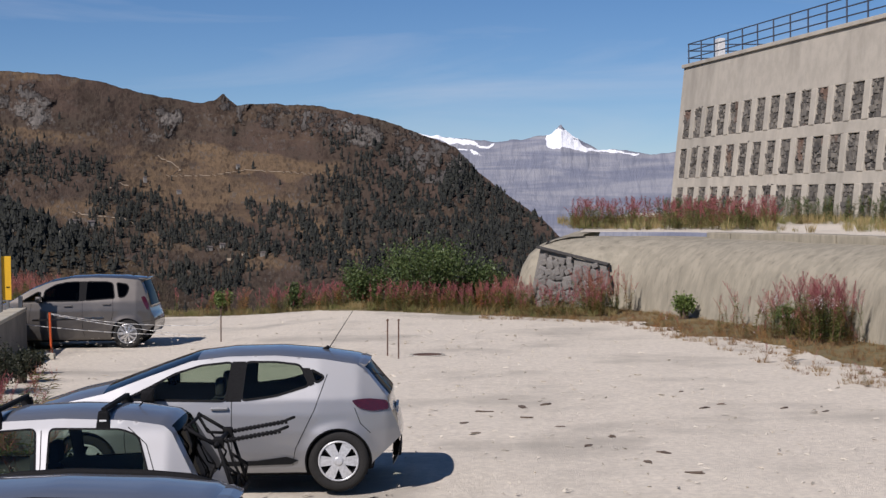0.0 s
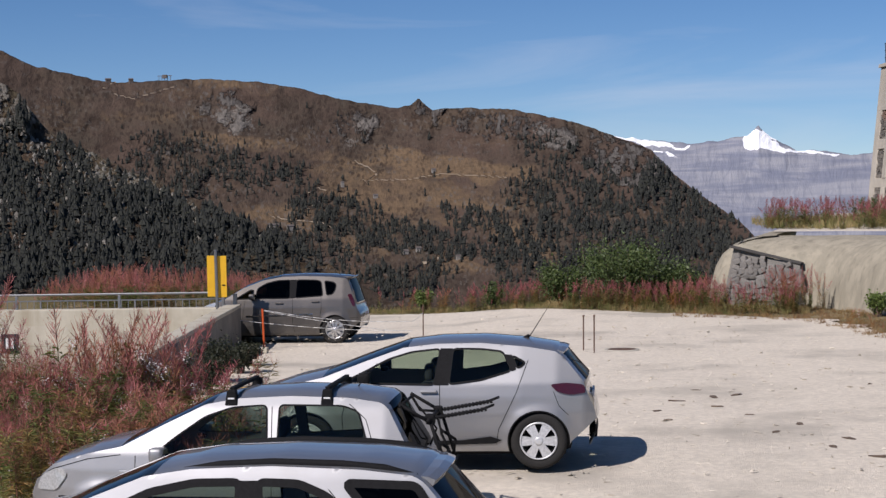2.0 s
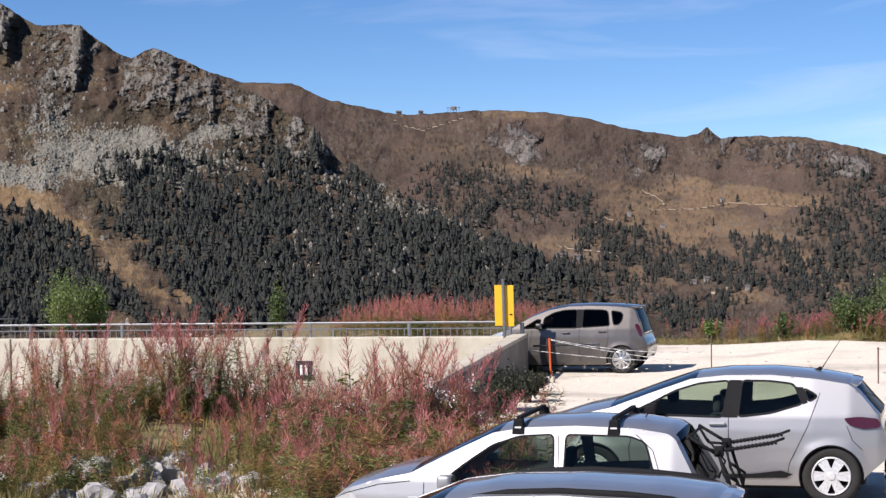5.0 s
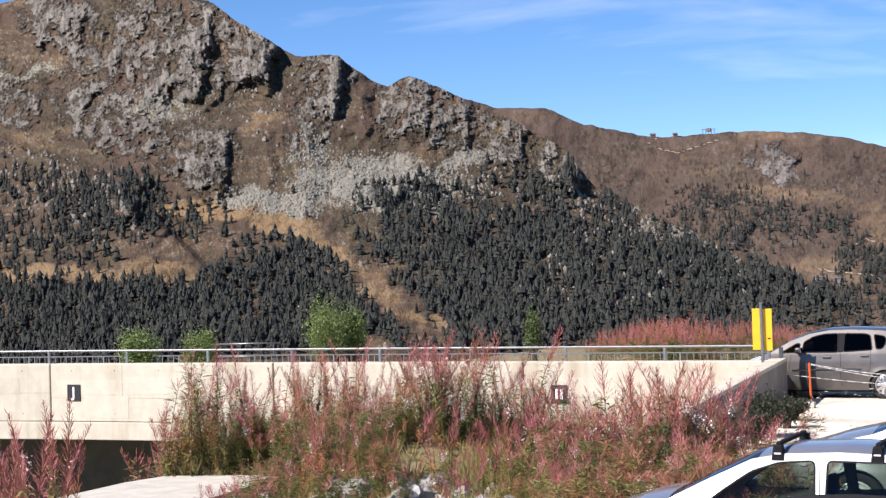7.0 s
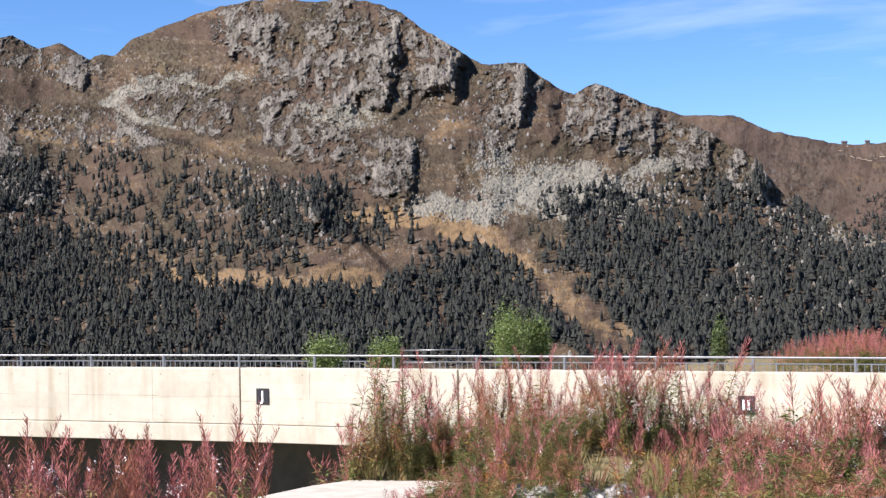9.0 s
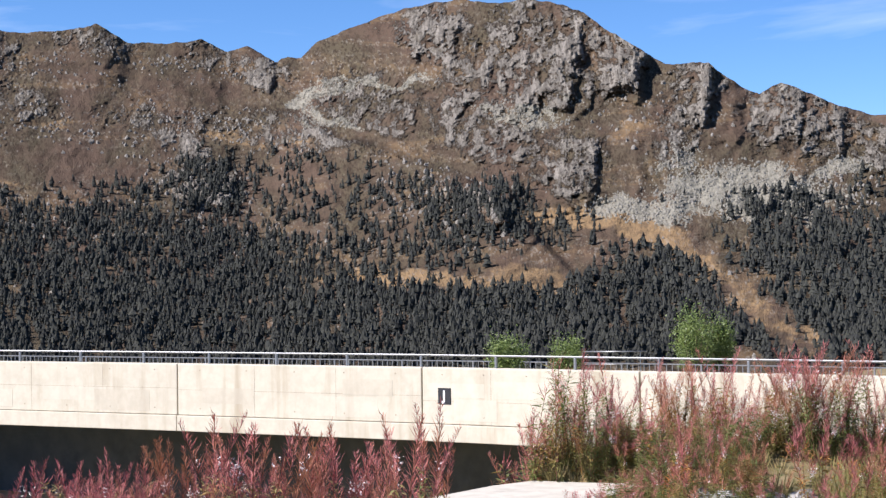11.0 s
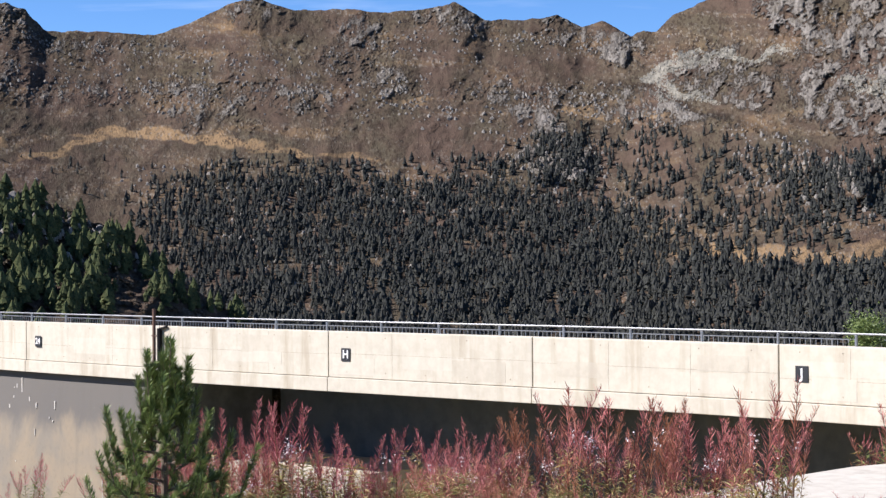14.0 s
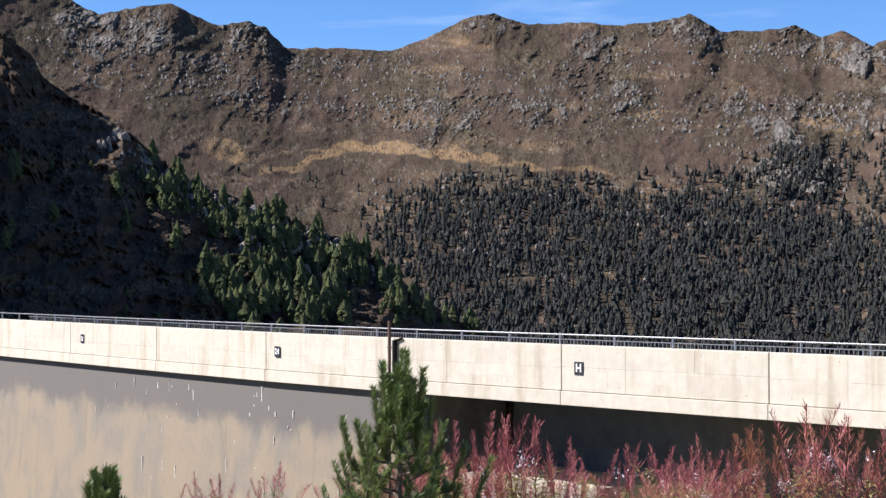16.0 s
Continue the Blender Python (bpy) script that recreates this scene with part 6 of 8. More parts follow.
def dam_face_concrete(name):
    """Old dam concrete: a grey rain-washed band on top, tan below, with soft blotches and a drawn water line."""
    m, nt, b = start(name)
    at = nt.nodes.new("ShaderNodeTexCoord")
    up = nt.nodes.new("ShaderNodeSeparateXYZ")
    nt.links.new(at.outputs["Object"], up.inputs[0])
    blotch = noise_of(nt, 0.45, 5, 0.6, (1, 1, 0.8), 0.5)
    fine = noise_of(nt, 5.0, 6, 0.7)
    runs = noise_of(nt, 1.6, 4, 0.6, (1, 1, 0.10))
    line = math_of(nt, "ADD", up.outputs[2], math_of(nt, "MULTIPLY", math_of(nt, "SUBTRACT", blotch, 0.5), 2.6))
    col = mixed(nt, ramp(nt, blotch, 0.40, 0.64), (0.225, 0.183, 0.125), (0.180, 0.158, 0.122))
    col = mixed(nt, math_of(nt, "MULTIPLY", ramp(nt, line, -3.6, -2.7), 0.9), col, (0.098, 0.092, 0.083))
    col = mixed(nt, math_of(nt, "MULTIPLY", ramp(nt, runs, 0.55, 0.72), 0.30), col, (0.10, 0.092, 0.078))
    col = mixed(nt, math_of(nt, "MULTIPLY", ramp(nt, fine, 0.5, 0.7), 0.22), col, (0.10, 0.09, 0.072))
    nt.links.new(col, b.inputs["Base Color"])
    b.inputs["Roughness"].default_value = 0.9
    bumped(nt, b, fine, 0.35, 0.02)
    return m


M_FACE = dam_face_concrete("stained_dam_concrete")
part("dam_face", bm, M_FACE, dam)
side = bmesh.new()
side.faces.new([side.verts.new((-55.0, float(dam_y(-55.0)) + dy, z)) for dy, z in ((0.22, -1.25), (5, -1.25), (5, -30), (-1.5, -30))])
M_LIME = surface("lime_streak", (0.48, 0.46, 0.41), (0.34, 0.32, 0.28), 6.0, 0.9, bump=0.2)
g = random.Random(3)
for k in range(44):
    x, z = -57.5 - 24 * g.random(), -1.9 - 4.5 * g.random() ** 1.5
    wide, tall = g.uniform(0.015, 0.04), 0.03 + 0.38 * g.random() ** 2.5
    depth = float(dam_y(x)) + 0.22 - 1.72 * (-1.25 - z) / 28.75
    part("lime_streak", box(-wide, -0.012, -tall, wide, 0.03, tall, bevel=0.01, m=Matrix.Translation((x, depth, z)) @ Matrix.Rotation(radians(along(x)[1]), 4, "Z")), M_LIME, dam)
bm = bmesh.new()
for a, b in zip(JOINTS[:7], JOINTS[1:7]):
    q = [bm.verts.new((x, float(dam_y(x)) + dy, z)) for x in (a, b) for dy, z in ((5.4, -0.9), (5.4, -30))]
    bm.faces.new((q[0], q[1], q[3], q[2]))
# recess concrete darkened: the shade under the deck is put into its colour
M_DARKCONC = surface("shade_dark_concrete", (0.10, 0.108, 0.106), (0.075, 0.082, 0.082), 1.2, 0.9, (0.055, 0.06, 0.06), 0.3, 0.5, 0.7, 0.3, 0.02, 8)
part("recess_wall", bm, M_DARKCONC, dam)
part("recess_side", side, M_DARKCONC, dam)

wing = empty("wing_wall", Matrix(), "pale concrete wing wall at the dam's end", "wall", kind="structure")
bm = bmesh.new()
pts = ((-9.88, 38.4), (-7.9, 24.6))
d = Vector((pts[1][0] - pts[0][0], pts[1][1] - pts[0][1], 0))
m = Matrix.Translation((pts[0][0], pts[0][1], 0)) @ Matrix.Rotation(math.atan2(d.y, d.x), 4, "Z")
# weathered body, darkened to carry its shaded face; the top strip stays pale
M_WING = surface("weathered_shade_concrete", (0.225, 0.205, 0.172), (0.175, 0.16, 0.135), 2.5, 0.9, (0.13, 0.117, 0.095), 0.6, 0.5, 0.72, 0.3, 0.01, 18, stretch3=(1, 1, 0.25))
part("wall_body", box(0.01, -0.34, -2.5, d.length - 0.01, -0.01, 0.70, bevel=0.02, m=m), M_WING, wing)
part("coping", box(0, -0.35, 0.70, d.length, 0, 0.78, bevel=0.02, m=m), M_CONCRETE, wing)


# galvanised handrail on the parapet, with a barred railing on the far side of the crest
handrail = empty("parapet_handrail", Matrix(), "galvanised steel handrail on the dam parapet", "railing")
POSTS = [-10.35 - 2.42 * k for k in range(38)]
for x in POSTS:
    p, a = along(x)
    part("post", box(-0.03, 0.17, 0.69, 0.03, 0.23, 1.00, bevel=0.006, m=Matrix.Translation(p) @ Matrix.Rotation(radians(a), 4, "Z")), M_STEEL, handrail)
for i in range(0, 37):
    (p, _), (q, _) = along(POSTS[i]), along(POSTS[i + 1])
    up = Vector((0, 0.2, 1.03))
    part("rail_length", tube(p + up, q + up, 0.027, 10), M_STEEL, handrail)
railing = empty("far_railing", Matrix(), "steel barred railing along the far side of the crest", "railing")
XS = [-9.0 - 2.5 * k for k in range(38)]
for a, b in zip(XS, XS[1:]):
    p, q = Vector((a, float(dam_y(a)) + 5.2, 0)), Vector((b, float(dam_y(b)) + 5.2, 0))
    part("post", box(-0.02, -0.02, -0.4, 0.02, 0.02, 0.62, m=Matrix.Translation(p)), M_STEEL, railing)
    bm = bmesh.new()
    add_tube(bm, p + Vector((0, 0, 0.62)), q + Vector((0, 0, 0.62)), 0.018, 6)
    add_tube(bm, p + Vector((0, 0, -0.3)), q + Vector((0, 0, -0.3)), 0.015, 6)
    for k in range(1, 14):
        c = p.lerp(q, k / 14)
        add_box(bm, c.x - 0.008, c.y - 0.008, -0.3, c.x + 0.008, c.y + 0.008, 0.62)
    tagged(part("barred_panel", bm, M_STEEL, railing), kind="stuff")
stair_rail = empty("stair_handrail", Matrix(), "thin galvanised stair handrail behind the crest", "railing")
for dz in (0.0, -0.38):
    bent([(-30.1, 44.2, 0.32 + dz), (-28.9, 44.4, 0.86 + dz), (-26.9, 44.8, 0.88 + dz)], 0.022, M_STEEL, "rail_tube", stair_rail)
for x, y, z in ((-29.5, 44.3, 0.56), (-28.9, 44.4, 0.86), (-27.1, 44.8, 0.88)):
    part("rail_leg", tube((x, y, -0.5), (x, y, z), 0.02, 6), M_STEEL, stair_rail)

M_SIGNBLACK = plain("plate_black", (0.02, 0.02, 0.022), 0.5)
M_SIGNWHITE = plain("plate_letter", (0.80, 0.80, 0.78), 0.5)


def letters(text, size, m, material, parent, name="letter"):
    cu = bpy.data.curves.new(name, "FONT")
    cu.body, cu.size, cu.align_x, cu.align_y, cu.extrude, cu.offset = text, size, "CENTER", "CENTER", 0.004, 0.010
    tmp = new(name, cu)
    bpy.context.view_layer.update()
    me = bpy.data.meshes.new_from_object(tmp.evaluated_get(bpy.context.evaluated_depsgraph_get()))
    bpy.data.objects.remove(tmp)
    me.materials.clear()
    me.materials.append(material)
    ob = new(name, me)
    ob.matrix_world = m
    ob.parent = parent
    return ob


for x, text, tall in ((-28.82, "J", 0.43), (-45.6, "H", 0.43), (-62.8, "24", 0.43), (-81.5, "", 0.43), (-15.3, "", 0.43)):
    p, a = along(x)
    m = Matrix.Translation(p + Vector((0, -0.012, -0.06))) @ Matrix.Rotation(radians(a), 4, "Z")
    plate = empty("marker_plate", m, "small black marker plate with white " + ("letter on the parapet" if len(text) < 2 else "numerals on the parapet"), "sign", "marker plates")
    part("plate", box(-0.2, -0.012, -tall / 2, 0.2, 0.008, tall / 2, bevel=0.003), M_SIGNBLACK, plate)
    if text:
        c = letters(text, 0.37 if len(text) == 1 else 0.32, Matrix(), M_SIGNWHITE, plate)
        c.matrix_basis = pose(0, -0.017, 0, 90, 0, 0)
    else:
        for k in (-0.06, 0.06):
            part("bar", box(k - 0.03, -0.02, -0.12, k + 0.03, -0.012, 0.12), M_SIGNWHITE, plate)

# black tubes added for the dark open joint at the step in the parapet
p, a = along(-55.0)
pipe = empty("joint_gap", Matrix.Translation(p), "black tube drawn for the dark joint gap in the dam parapet", "pipe")
part("gap_run", tube((0.1, -0.06, -1.25), (0.1, -0.06, 0.62), 0.09, 12), M_BLACK, pipe)
part("gap_head", tube((0.1, -0.06, 0.60), (0.5, 0.02, 0.70), 0.04, 8), M_BLACK, pipe)
ledge = outline_slab("abutment_ledge", ((-46.5, 36.6), (-53.0, 35.4), (-53.0, 40.0), (-46.5, 41.0)), -14, -4.2, M_CONCRETE)
tagged(ledge, "pale concrete ledge at the foot of the dam recess", "ledge", kind="structure")

# concrete slab half buried in the mound
M_SLAB = surface("sunlit_slab_concrete", (0.44, 0.415, 0.355), (0.37, 0.345, 0.29), 4.0, 0.9, (0.26, 0.24, 0.20), 0.8, 0.60, 0.75, 0.3, 0.01, 25)
slab = outline_slab("concrete_slab", ((-12.5, 20.75), (-13.4, 20.45), (-14.05, 20.3), (-14.2, 19.5), (-14.1, 17.8), (-13.75, 15.2), (-13.9, 13.0), (-12.3, 13.0), (-12.1, 16.5), (-12.12, 18.6), (-12.3, 19.85)), -0.35, 0.19, M_SLAB)
tagged(slab, "broken pale concrete slab half buried in the mound", "slab")

# ---- bunker ----
M_BUNKER = surface("bunker_concrete", (0.335, 0.30, 0.228), (0.26, 0.235, 0.178), 3.0, 0.92, (0.20, 0.18, 0.135), 5.0, 0.50, 0.74, 0.7, 0.03, 7, stretch=(1, 1, 0.4), stretch3=(1, 1, 0.16))
M_STONE = surface("rubble_stone", (0.235, 0.22, 0.20), (0.165, 0.155, 0.14), 6.0, 0.9, (0.24, 0.20, 0.155), 1.5, 0.58, 0.7, 0.8, 0.02, 20, vary=0.35)
M_DARKGAP = plain("dark_mortar", (0.07, 0.065, 0.06), 0.95)
M_MORTAR = plain("grey_mortar", (0.20, 0.187, 0.165), 0.95)
bunker = empty("bunker", Matrix(), "weathered concrete bunker with a rounded shoulder and stone-filled embrasure", "bunker", kind="structure")
PLAN = ((6.0, 96.0), (1.6, 58.0), (0.8, 51.5), (0.68, 48.65), (3.7, 47.4), (5.3, 43.3), (7.4, 37.3), (9.6, 29.5), (13.0, 20.0))
PROFILE = ((-0.25, -0.6), (0.0, 0.0), (0.12, 0.6), (0.25, 1.05), (0.45, 1.38), (0.75, 1.62), (1.15, 1.78), (1.6, 1.86), (2.0, 1.88))


def offset_path(path, d):
    """The path moved to its left-hand side (into the bunker) by d."""
    out = []
    for i, p in enumerate(path):
        a, b = Vector(path[max(i - 1, 0)]), Vector(path[min(i + 1, len(path) - 1)])
        q = Vector(p)
        n0 = (q - a).normalized() if i else (b - q).normalized()
        n1 = (b - q).normalized() if i < len(path) - 1 else n0
        t0, t1 = Vector((-n0.y, n0.x)), Vector((-n1.y, n1.x))
        m = (t0 + t1).normalized()
        out.append(q + m * (d / max(0.4, m.dot(t0))))
    return out


def fine_path(path, step=0.4, soften=2):
    pts = []
    for a, b in zip(path, path[1:]):
        n = max(1, int((Vector(b) - Vector(a)).length / step))
        pts += [Vector(a).lerp(Vector(b), k / n) for k in range(n)]
    pts.append(Vector(path[-1]))
    for _ in range(soften):
        pts = [pts[0]] + [(pts[i - 1] + pts[i] * 2 + pts[i + 1]) / 4 for i in range(1, len(pts) - 1)] + [pts[-1]]
    return [tuple(p) for p in pts]


path = fine_path(PLAN)
bm, rows = bmesh.new(), []
for d, z in PROFILE:
    row = []
    for i, p in enumerate(offset_path(path, d)):
        w = 0.05 * (noise.noise(Vector((p.x * 0.7, p.y * 0.7, z))) + 0.5 * noise.noise(Vector((p.x * 2.5, p.y * 2.5, z * 2))))
        row.append(bm.verts.new((p.x + w * 0.7, p.y + w * 0.7, z + w * 0.5)))
    rows.append(row)
for r0, r1 in zip(rows, rows[1:]):
    for i in range(len(r0) - 1):
        bm.faces.new((r0[i], r0[i + 1], r1[i + 1], r1[i]))
bmesh.ops.recalc_face_normals(bm, faces=bm.faces[:])
part("shoulder_wall", bm, M_BUNKER, bunker, smooth=True)
# a chipped kerb on the shoulder, stone by stone
kp = offset_path(path, 1.75)
rnd = random.Random(5)
i = 12
while i < len(kp) - 6:
    n = rnd.randint(3, 6)
    a, b = kp[i], kp[min(i + n, len(kp) - 1)]
    d = b - a
    m = Matrix.Translation((a.x, a.y, 1.80)) @ Matrix.Rotation(math.atan2(d.y, d.x), 4, "Z")
    if a.x > 4.2 and a.y < 47:
        part("kerb_stone", box(0.01, -0.02 + rnd.uniform(-0.03, 0.03), 0, d.length - 0.015, 0.4, 0.24 + rnd.uniform(-0.03, 0.02), bevel=0.03, m=m), M_BUNKER, bunker)
    i += n
top_path = offset_path(path, 1.9)
bm = bmesh.new()
vs = [bm.verts.new((p.x, p.y, 2.0)) for p in top_path] + [bm.verts.new((45, 20, 2.0)), bm.verts.new((45, 96, 2.0))]
bm.faces.new(vs)
bmesh.ops.triangulate(bm, faces=bm.faces[:])
part("roof_slab", bm, M_GRAVEL, bunker)
# embrasure: a recessed panel of rubble below a dark lintel, on the face towards the lot
fa, fb = Vector((1.35, 48.25, 0)), Vector((3.1, 47.55, 0))
fd = (fb - fa).normalized()
fm = Matrix.Translation(fa) @ Matrix.Rotation(math.atan2(fd.y, fd.x), 4, "Z")
bm = bmesh.new()
q = [bm.verts.new(v) for v in ((-0.28, -0.10, -0.2), (1.98, -0.10, -0.2), (1.92, 0.14, 1.12), (0.0, 0.28, 1.60))]
bm.faces.new(q)
bmesh.ops.transform(bm, matrix=fm, verts=bm.verts)
embrasure = part("embrasure_back", bm, M_MORTAR, bunker)
rnd = random.Random(9)
stones = [part("stone", box(-0.5, -0.5, -0.5, 0.5, 0.5, 0.5, bevel=0.2), M_STONE, embrasure) for _ in range(1)]
row_z = -0.02
while row_z < 1.5:
    h = rnd.uniform(0.10, 0.17)
    x = -0.24
    while x < 1.92:
        w = rnd.uniform(0.12, 0.30)
        lim = 1.60 - (x + w / 2) * 0.25
        left = -0.28 + 0.175 * row_z
        if row_z + h < lim - 0.02 and x > left:
            s = stones[0].copy()
            scene.collection.objects.link(s)
            s.matrix_basis = fm @ pose(x + w / 2, -0.10 + 0.19 * row_z + 0.0, row_z + h / 2 + rnd.uniform(-0.04, 0.04), rnd.uniform(-14, 14), rnd.uniform(-28, 28), rnd.uniform(-14, 14)) @ Matrix.Diagonal((w * rnd.uniform(0.8, 1.15), 0.16, h * rnd.uniform(0.9, 1.35), 1))
        x += w
    row_z += h
bpy.data.objects.remove(stones[0])
bm = bmesh.new()
add_box(bm, -0.05, -0.10, 0, 2.02, 0.16, 0.055, bevel=0.012, m=fm @ pose(-0.02, 0.20, 1.60, 0, 0, 0) @ Matrix.Rotation(math.atan2(0.45, 1.95), 4, "Y"))
part("lintel", bm, M_DARKGAP, bunker)

# ---- retaining building on the terrace ----
M_GREYWALL = surface("grey_wall_concrete", (0.47, 0.43, 0.36), (0.40, 0.365, 0.305), 1.4, 0.92, (0.30, 0.275, 0.23), 0.35, 0.48, 0.75, 0.5, 0.02, 7, stretch3=(1, 1, 0.3))
building = empty("terrace_building", Matrix(), "tall battered concrete building with stone-filled wall pockets", "building", kind="structure")
BL, BR = Vector((9.41, 83.5, 0)), Vector((15.6, 50.5, 0))
wd = (BR - BL).normalized()
wlen = (BR - BL).length
# wall frame: u along the wall from the far corner, v outwards (towards the lot), w up
wm = Matrix.Translation((BL.x, BL.y, 0)) @ Matrix((( wd.x, wd.y, 0, 0), (wd.y, -wd.x, 0, 0), (0, 0, 1, 0), (0, 0, 0, 1)))
BASE, TOP, BATTER = 1.9, 8.9, 0.115


def out_at(w):
    return (TOP - w) * BATTER


def wall_box(name, u0, u1, w0, w1, v0, v1, material, bevel=0.03, parent=building):
    bm = bmesh.new()
    add_box(bm, u0, v0, w0, u1, v1, w1, bevel=bevel)
    for v in bm.verts:
        v.co.y += out_at(v.co.z)
    bmesh.ops.transform(bm, matrix=wm, verts=bm.verts)
    return part(name, bm, material, parent)


ROWS = ((5.54, 6.87), (3.74, 5.08), (1.9, 3.30))
PITCH, FIRST = 1.66, 0.75
count = int((wlen - FIRST) / PITCH)
wall_box("wall_top", 0, wlen, 6.87, TOP, -0.9, 0.0, M_GREYWALL)
wall_box("wall_band", 0, wlen, 5.08, 5.54, -0.9, 0.0, M_GREYWALL)
wall_box("wall_band", 0, wlen, 3.30, 3.74, -0.9, 0.0, M_GREYWALL)
wall_box("pocket_back", 0.2, wlen, BASE, 6.9, -0.9, -0.26, M_DARKGAP, 0)
wall_box("corner_pier", 0, FIRST, BASE - 0.3, 6.9, -0.9, -0.004, M_GREYWALL)
for k in range(count + 1):
    u = FIRST + PITCH * k
    for w0, w1 in ROWS:
        wall_box("pier", u + 1.1, u + PITCH, w0 - 0.02, w1 + 0.02, -0.8, 0.035, M_GREYWALL, 0.04)
bm = bmesh.new()
add_box(bm, 0.0, -14, BASE - 0.5, wlen, -0.5, TOP - 0.02)
bmesh.ops.transform(bm, matrix=wm, verts=bm.verts)
part("building_core", bm, M_GREYWALL, building)
wall_box("coping", -0.12, wlen, TOP, TOP + 0.16, -0.5, 0.10, M_GREYWALL, 0.02)
# rubble in the pockets
rnd = random.Random(3)
cube = [(x, y, z) for x in (-0.5, 0.5) for y in (-0.5, 0.5) for z in (-0.5, 0.5)]
fv, ff = [], []
HEX = ((0, 1, 3, 2), (4, 6, 7, 5), (0, 4, 5, 1), (2, 3, 7, 6), (0, 2, 6, 4), (1, 5, 7, 3))
for k in range(count + 1):
    u0 = FIRST + PITCH * k
    for w0, w1 in ROWS:
        w = w0
        while w < w1 - 0.08:
            h = rnd.uniform(0.09, 0.20)
            u = u0
            while u < u0 + 1.08:
                d = rnd.uniform(0.12, 0.32)
                m = wm @ Matrix.Translation((u + d / 2, -0.17 + out_at(w) + rnd.uniform(-0.04, 0.05), w + h / 2)) @ Euler((rnd.uniform(-0.3, 0.3), rnd.uniform(-0.3, 0.3), rnd.uniform(-0.3, 0.3))).to_matrix().to_4x4()
                n = len(fv)
                fv += [tuple(m @ Vector((x * d * rnd.uniform(0.7, 1.0), y * 0.24, z * h * rnd.uniform(0.75, 1.05)))) for x, y, z in cube]
                ff += [tuple(n + i for i in f) for f in HEX]
                u += d
            w += h * 0.95
M_RUBBLE, nt_, b_ = start("pocket_rubble")
g_ = nt_.nodes.new("ShaderNodeNewGeometry")
c_ = mixed(nt_, g_.outputs["Random Per Island"], (0.06, 0.055, 0.05), (0.22, 0.20, 0.17))
c_ = mixed(nt_, ramp(nt_, noise_of(nt_, 0.5, 2), 0.58, 0.66), c_, (0.18, 0.12, 0.09))
nt_.links.new(c_, b_.inputs["Base Color"])
b_.inputs["Roughness"].default_value = 0.9
rubble = new("pocket_rubble", mesh_from("pocket_rubble", fv, ff, M_RUBBLE, False))
rubble.parent = building
tagged(rubble, "dry rubble stones filling the wall pockets", kind="stuff")
# roof railing
M_DARKSTEEL = plain("dark_painted_steel", (0.08, 0.10, 0.14), 0.5, 0.3)
roof_rail = empty("roof_railing", Matrix(), "dark blue-grey tubular railing on the terrace building", "railing")


def on_roof(u, v, w):
    return wm @ Vector((u, v, w))


n = int(wlen / 1.9)
for k in range(n + 1):
    part("post", tube(on_roof(0.1 + 1.9 * k, -0.2, TOP + 0.1), on_roof(0.1 + 1.9 * k, -0.2, TOP + 1.14), 0.035, 6), M_DARKSTEEL, roof_rail)
for h in (1.12, 0.80, 0.46):
    part("rail_tube", tube(on_roof(0.0, -0.2, TOP + h), on_roof(wlen, -0.2, TOP + h), 0.028, 6), M_DARKSTEEL, roof_rail)
    part("rail_tube", tube(on_roof(0.1, -0.2, TOP + h), on_roof(0.1, -6.0, TOP + h), 0.028, 6), M_DARKSTEEL, roof_rail)
for v in (-2.1, -4.0, -5.9):
    part("post", tube(on_roof(0.1, v, TOP + 0.0), on_roof(0.1, v, TOP + 1.14), 0.035, 6), M_DARKSTEEL, roof_rail)
cab = empty("roof_cabinet", Matrix(), "white metal cabinet behind the roof railing", "cabinet")
M_WHITEBOX = plain("white_enamel", (0.78, 0.78, 0.76), 0.4)
bm = bmesh.new()
add_box(bm, 1.9, -1.2, TOP, 2.45, -0.9, TOP + 1.2, bevel=0.02)
bmesh.ops.transform(bm, matrix=wm, verts=bm.verts)
part("cabinet_body", bm, M_WHITEBOX, cab)
bm = bmesh.new()
add_box(bm, 1.94, -0.9, TOP + 0.1, 2.41, -0.885, TOP + 1.14, bevel=0.006)
bmesh.ops.transform(bm, matrix=wm, verts=bm.verts)
part("cabinet_door", bm, M_WHITEBOX, cab)

# ---- small things on the lot ----
M_YELLOW = surface("yellow_sheet", (0.80, 0.45, 0.018), (0.74, 0.41, 0.018), 6.0, 0.5, bump=0.05)
M_ORANGE = plain("orange_plastic", (0.62, 0.10, 0.02), 0.5)
M_RUST = surface("rusty_iron", (0.13, 0.07, 0.045), (0.08, 0.045, 0.03), 14.0, 0.85)
M_ROPE = plain("white_tape", (0.70, 0.69, 0.66), 0.7)
SIGN = Matrix.Translation((-10.3, 37.95, 0)) @ Matrix.Rotation(radians(14), 4, "Z")
sign = empty("yellow_sign", SIGN, "yellow double-panel hiking signpost behind the wing wall", "sign")
part("pole", tube((0, -0.05, -0.3), (-0.03, -0.05, 2.0), 0.035, 10), M_STEEL, sign)
part("pole_cap", tube((-0.03, -0.05, 2.0), (-0.03, -0.05, 2.03), 0.042, 10), M_STEEL, sign)
part("panel", box(-0.225, -0.01, 0.98, -0.055, 0.02, 1.90, bevel=0.006), M_YELLOW, sign, "bright yellow sheet panel")
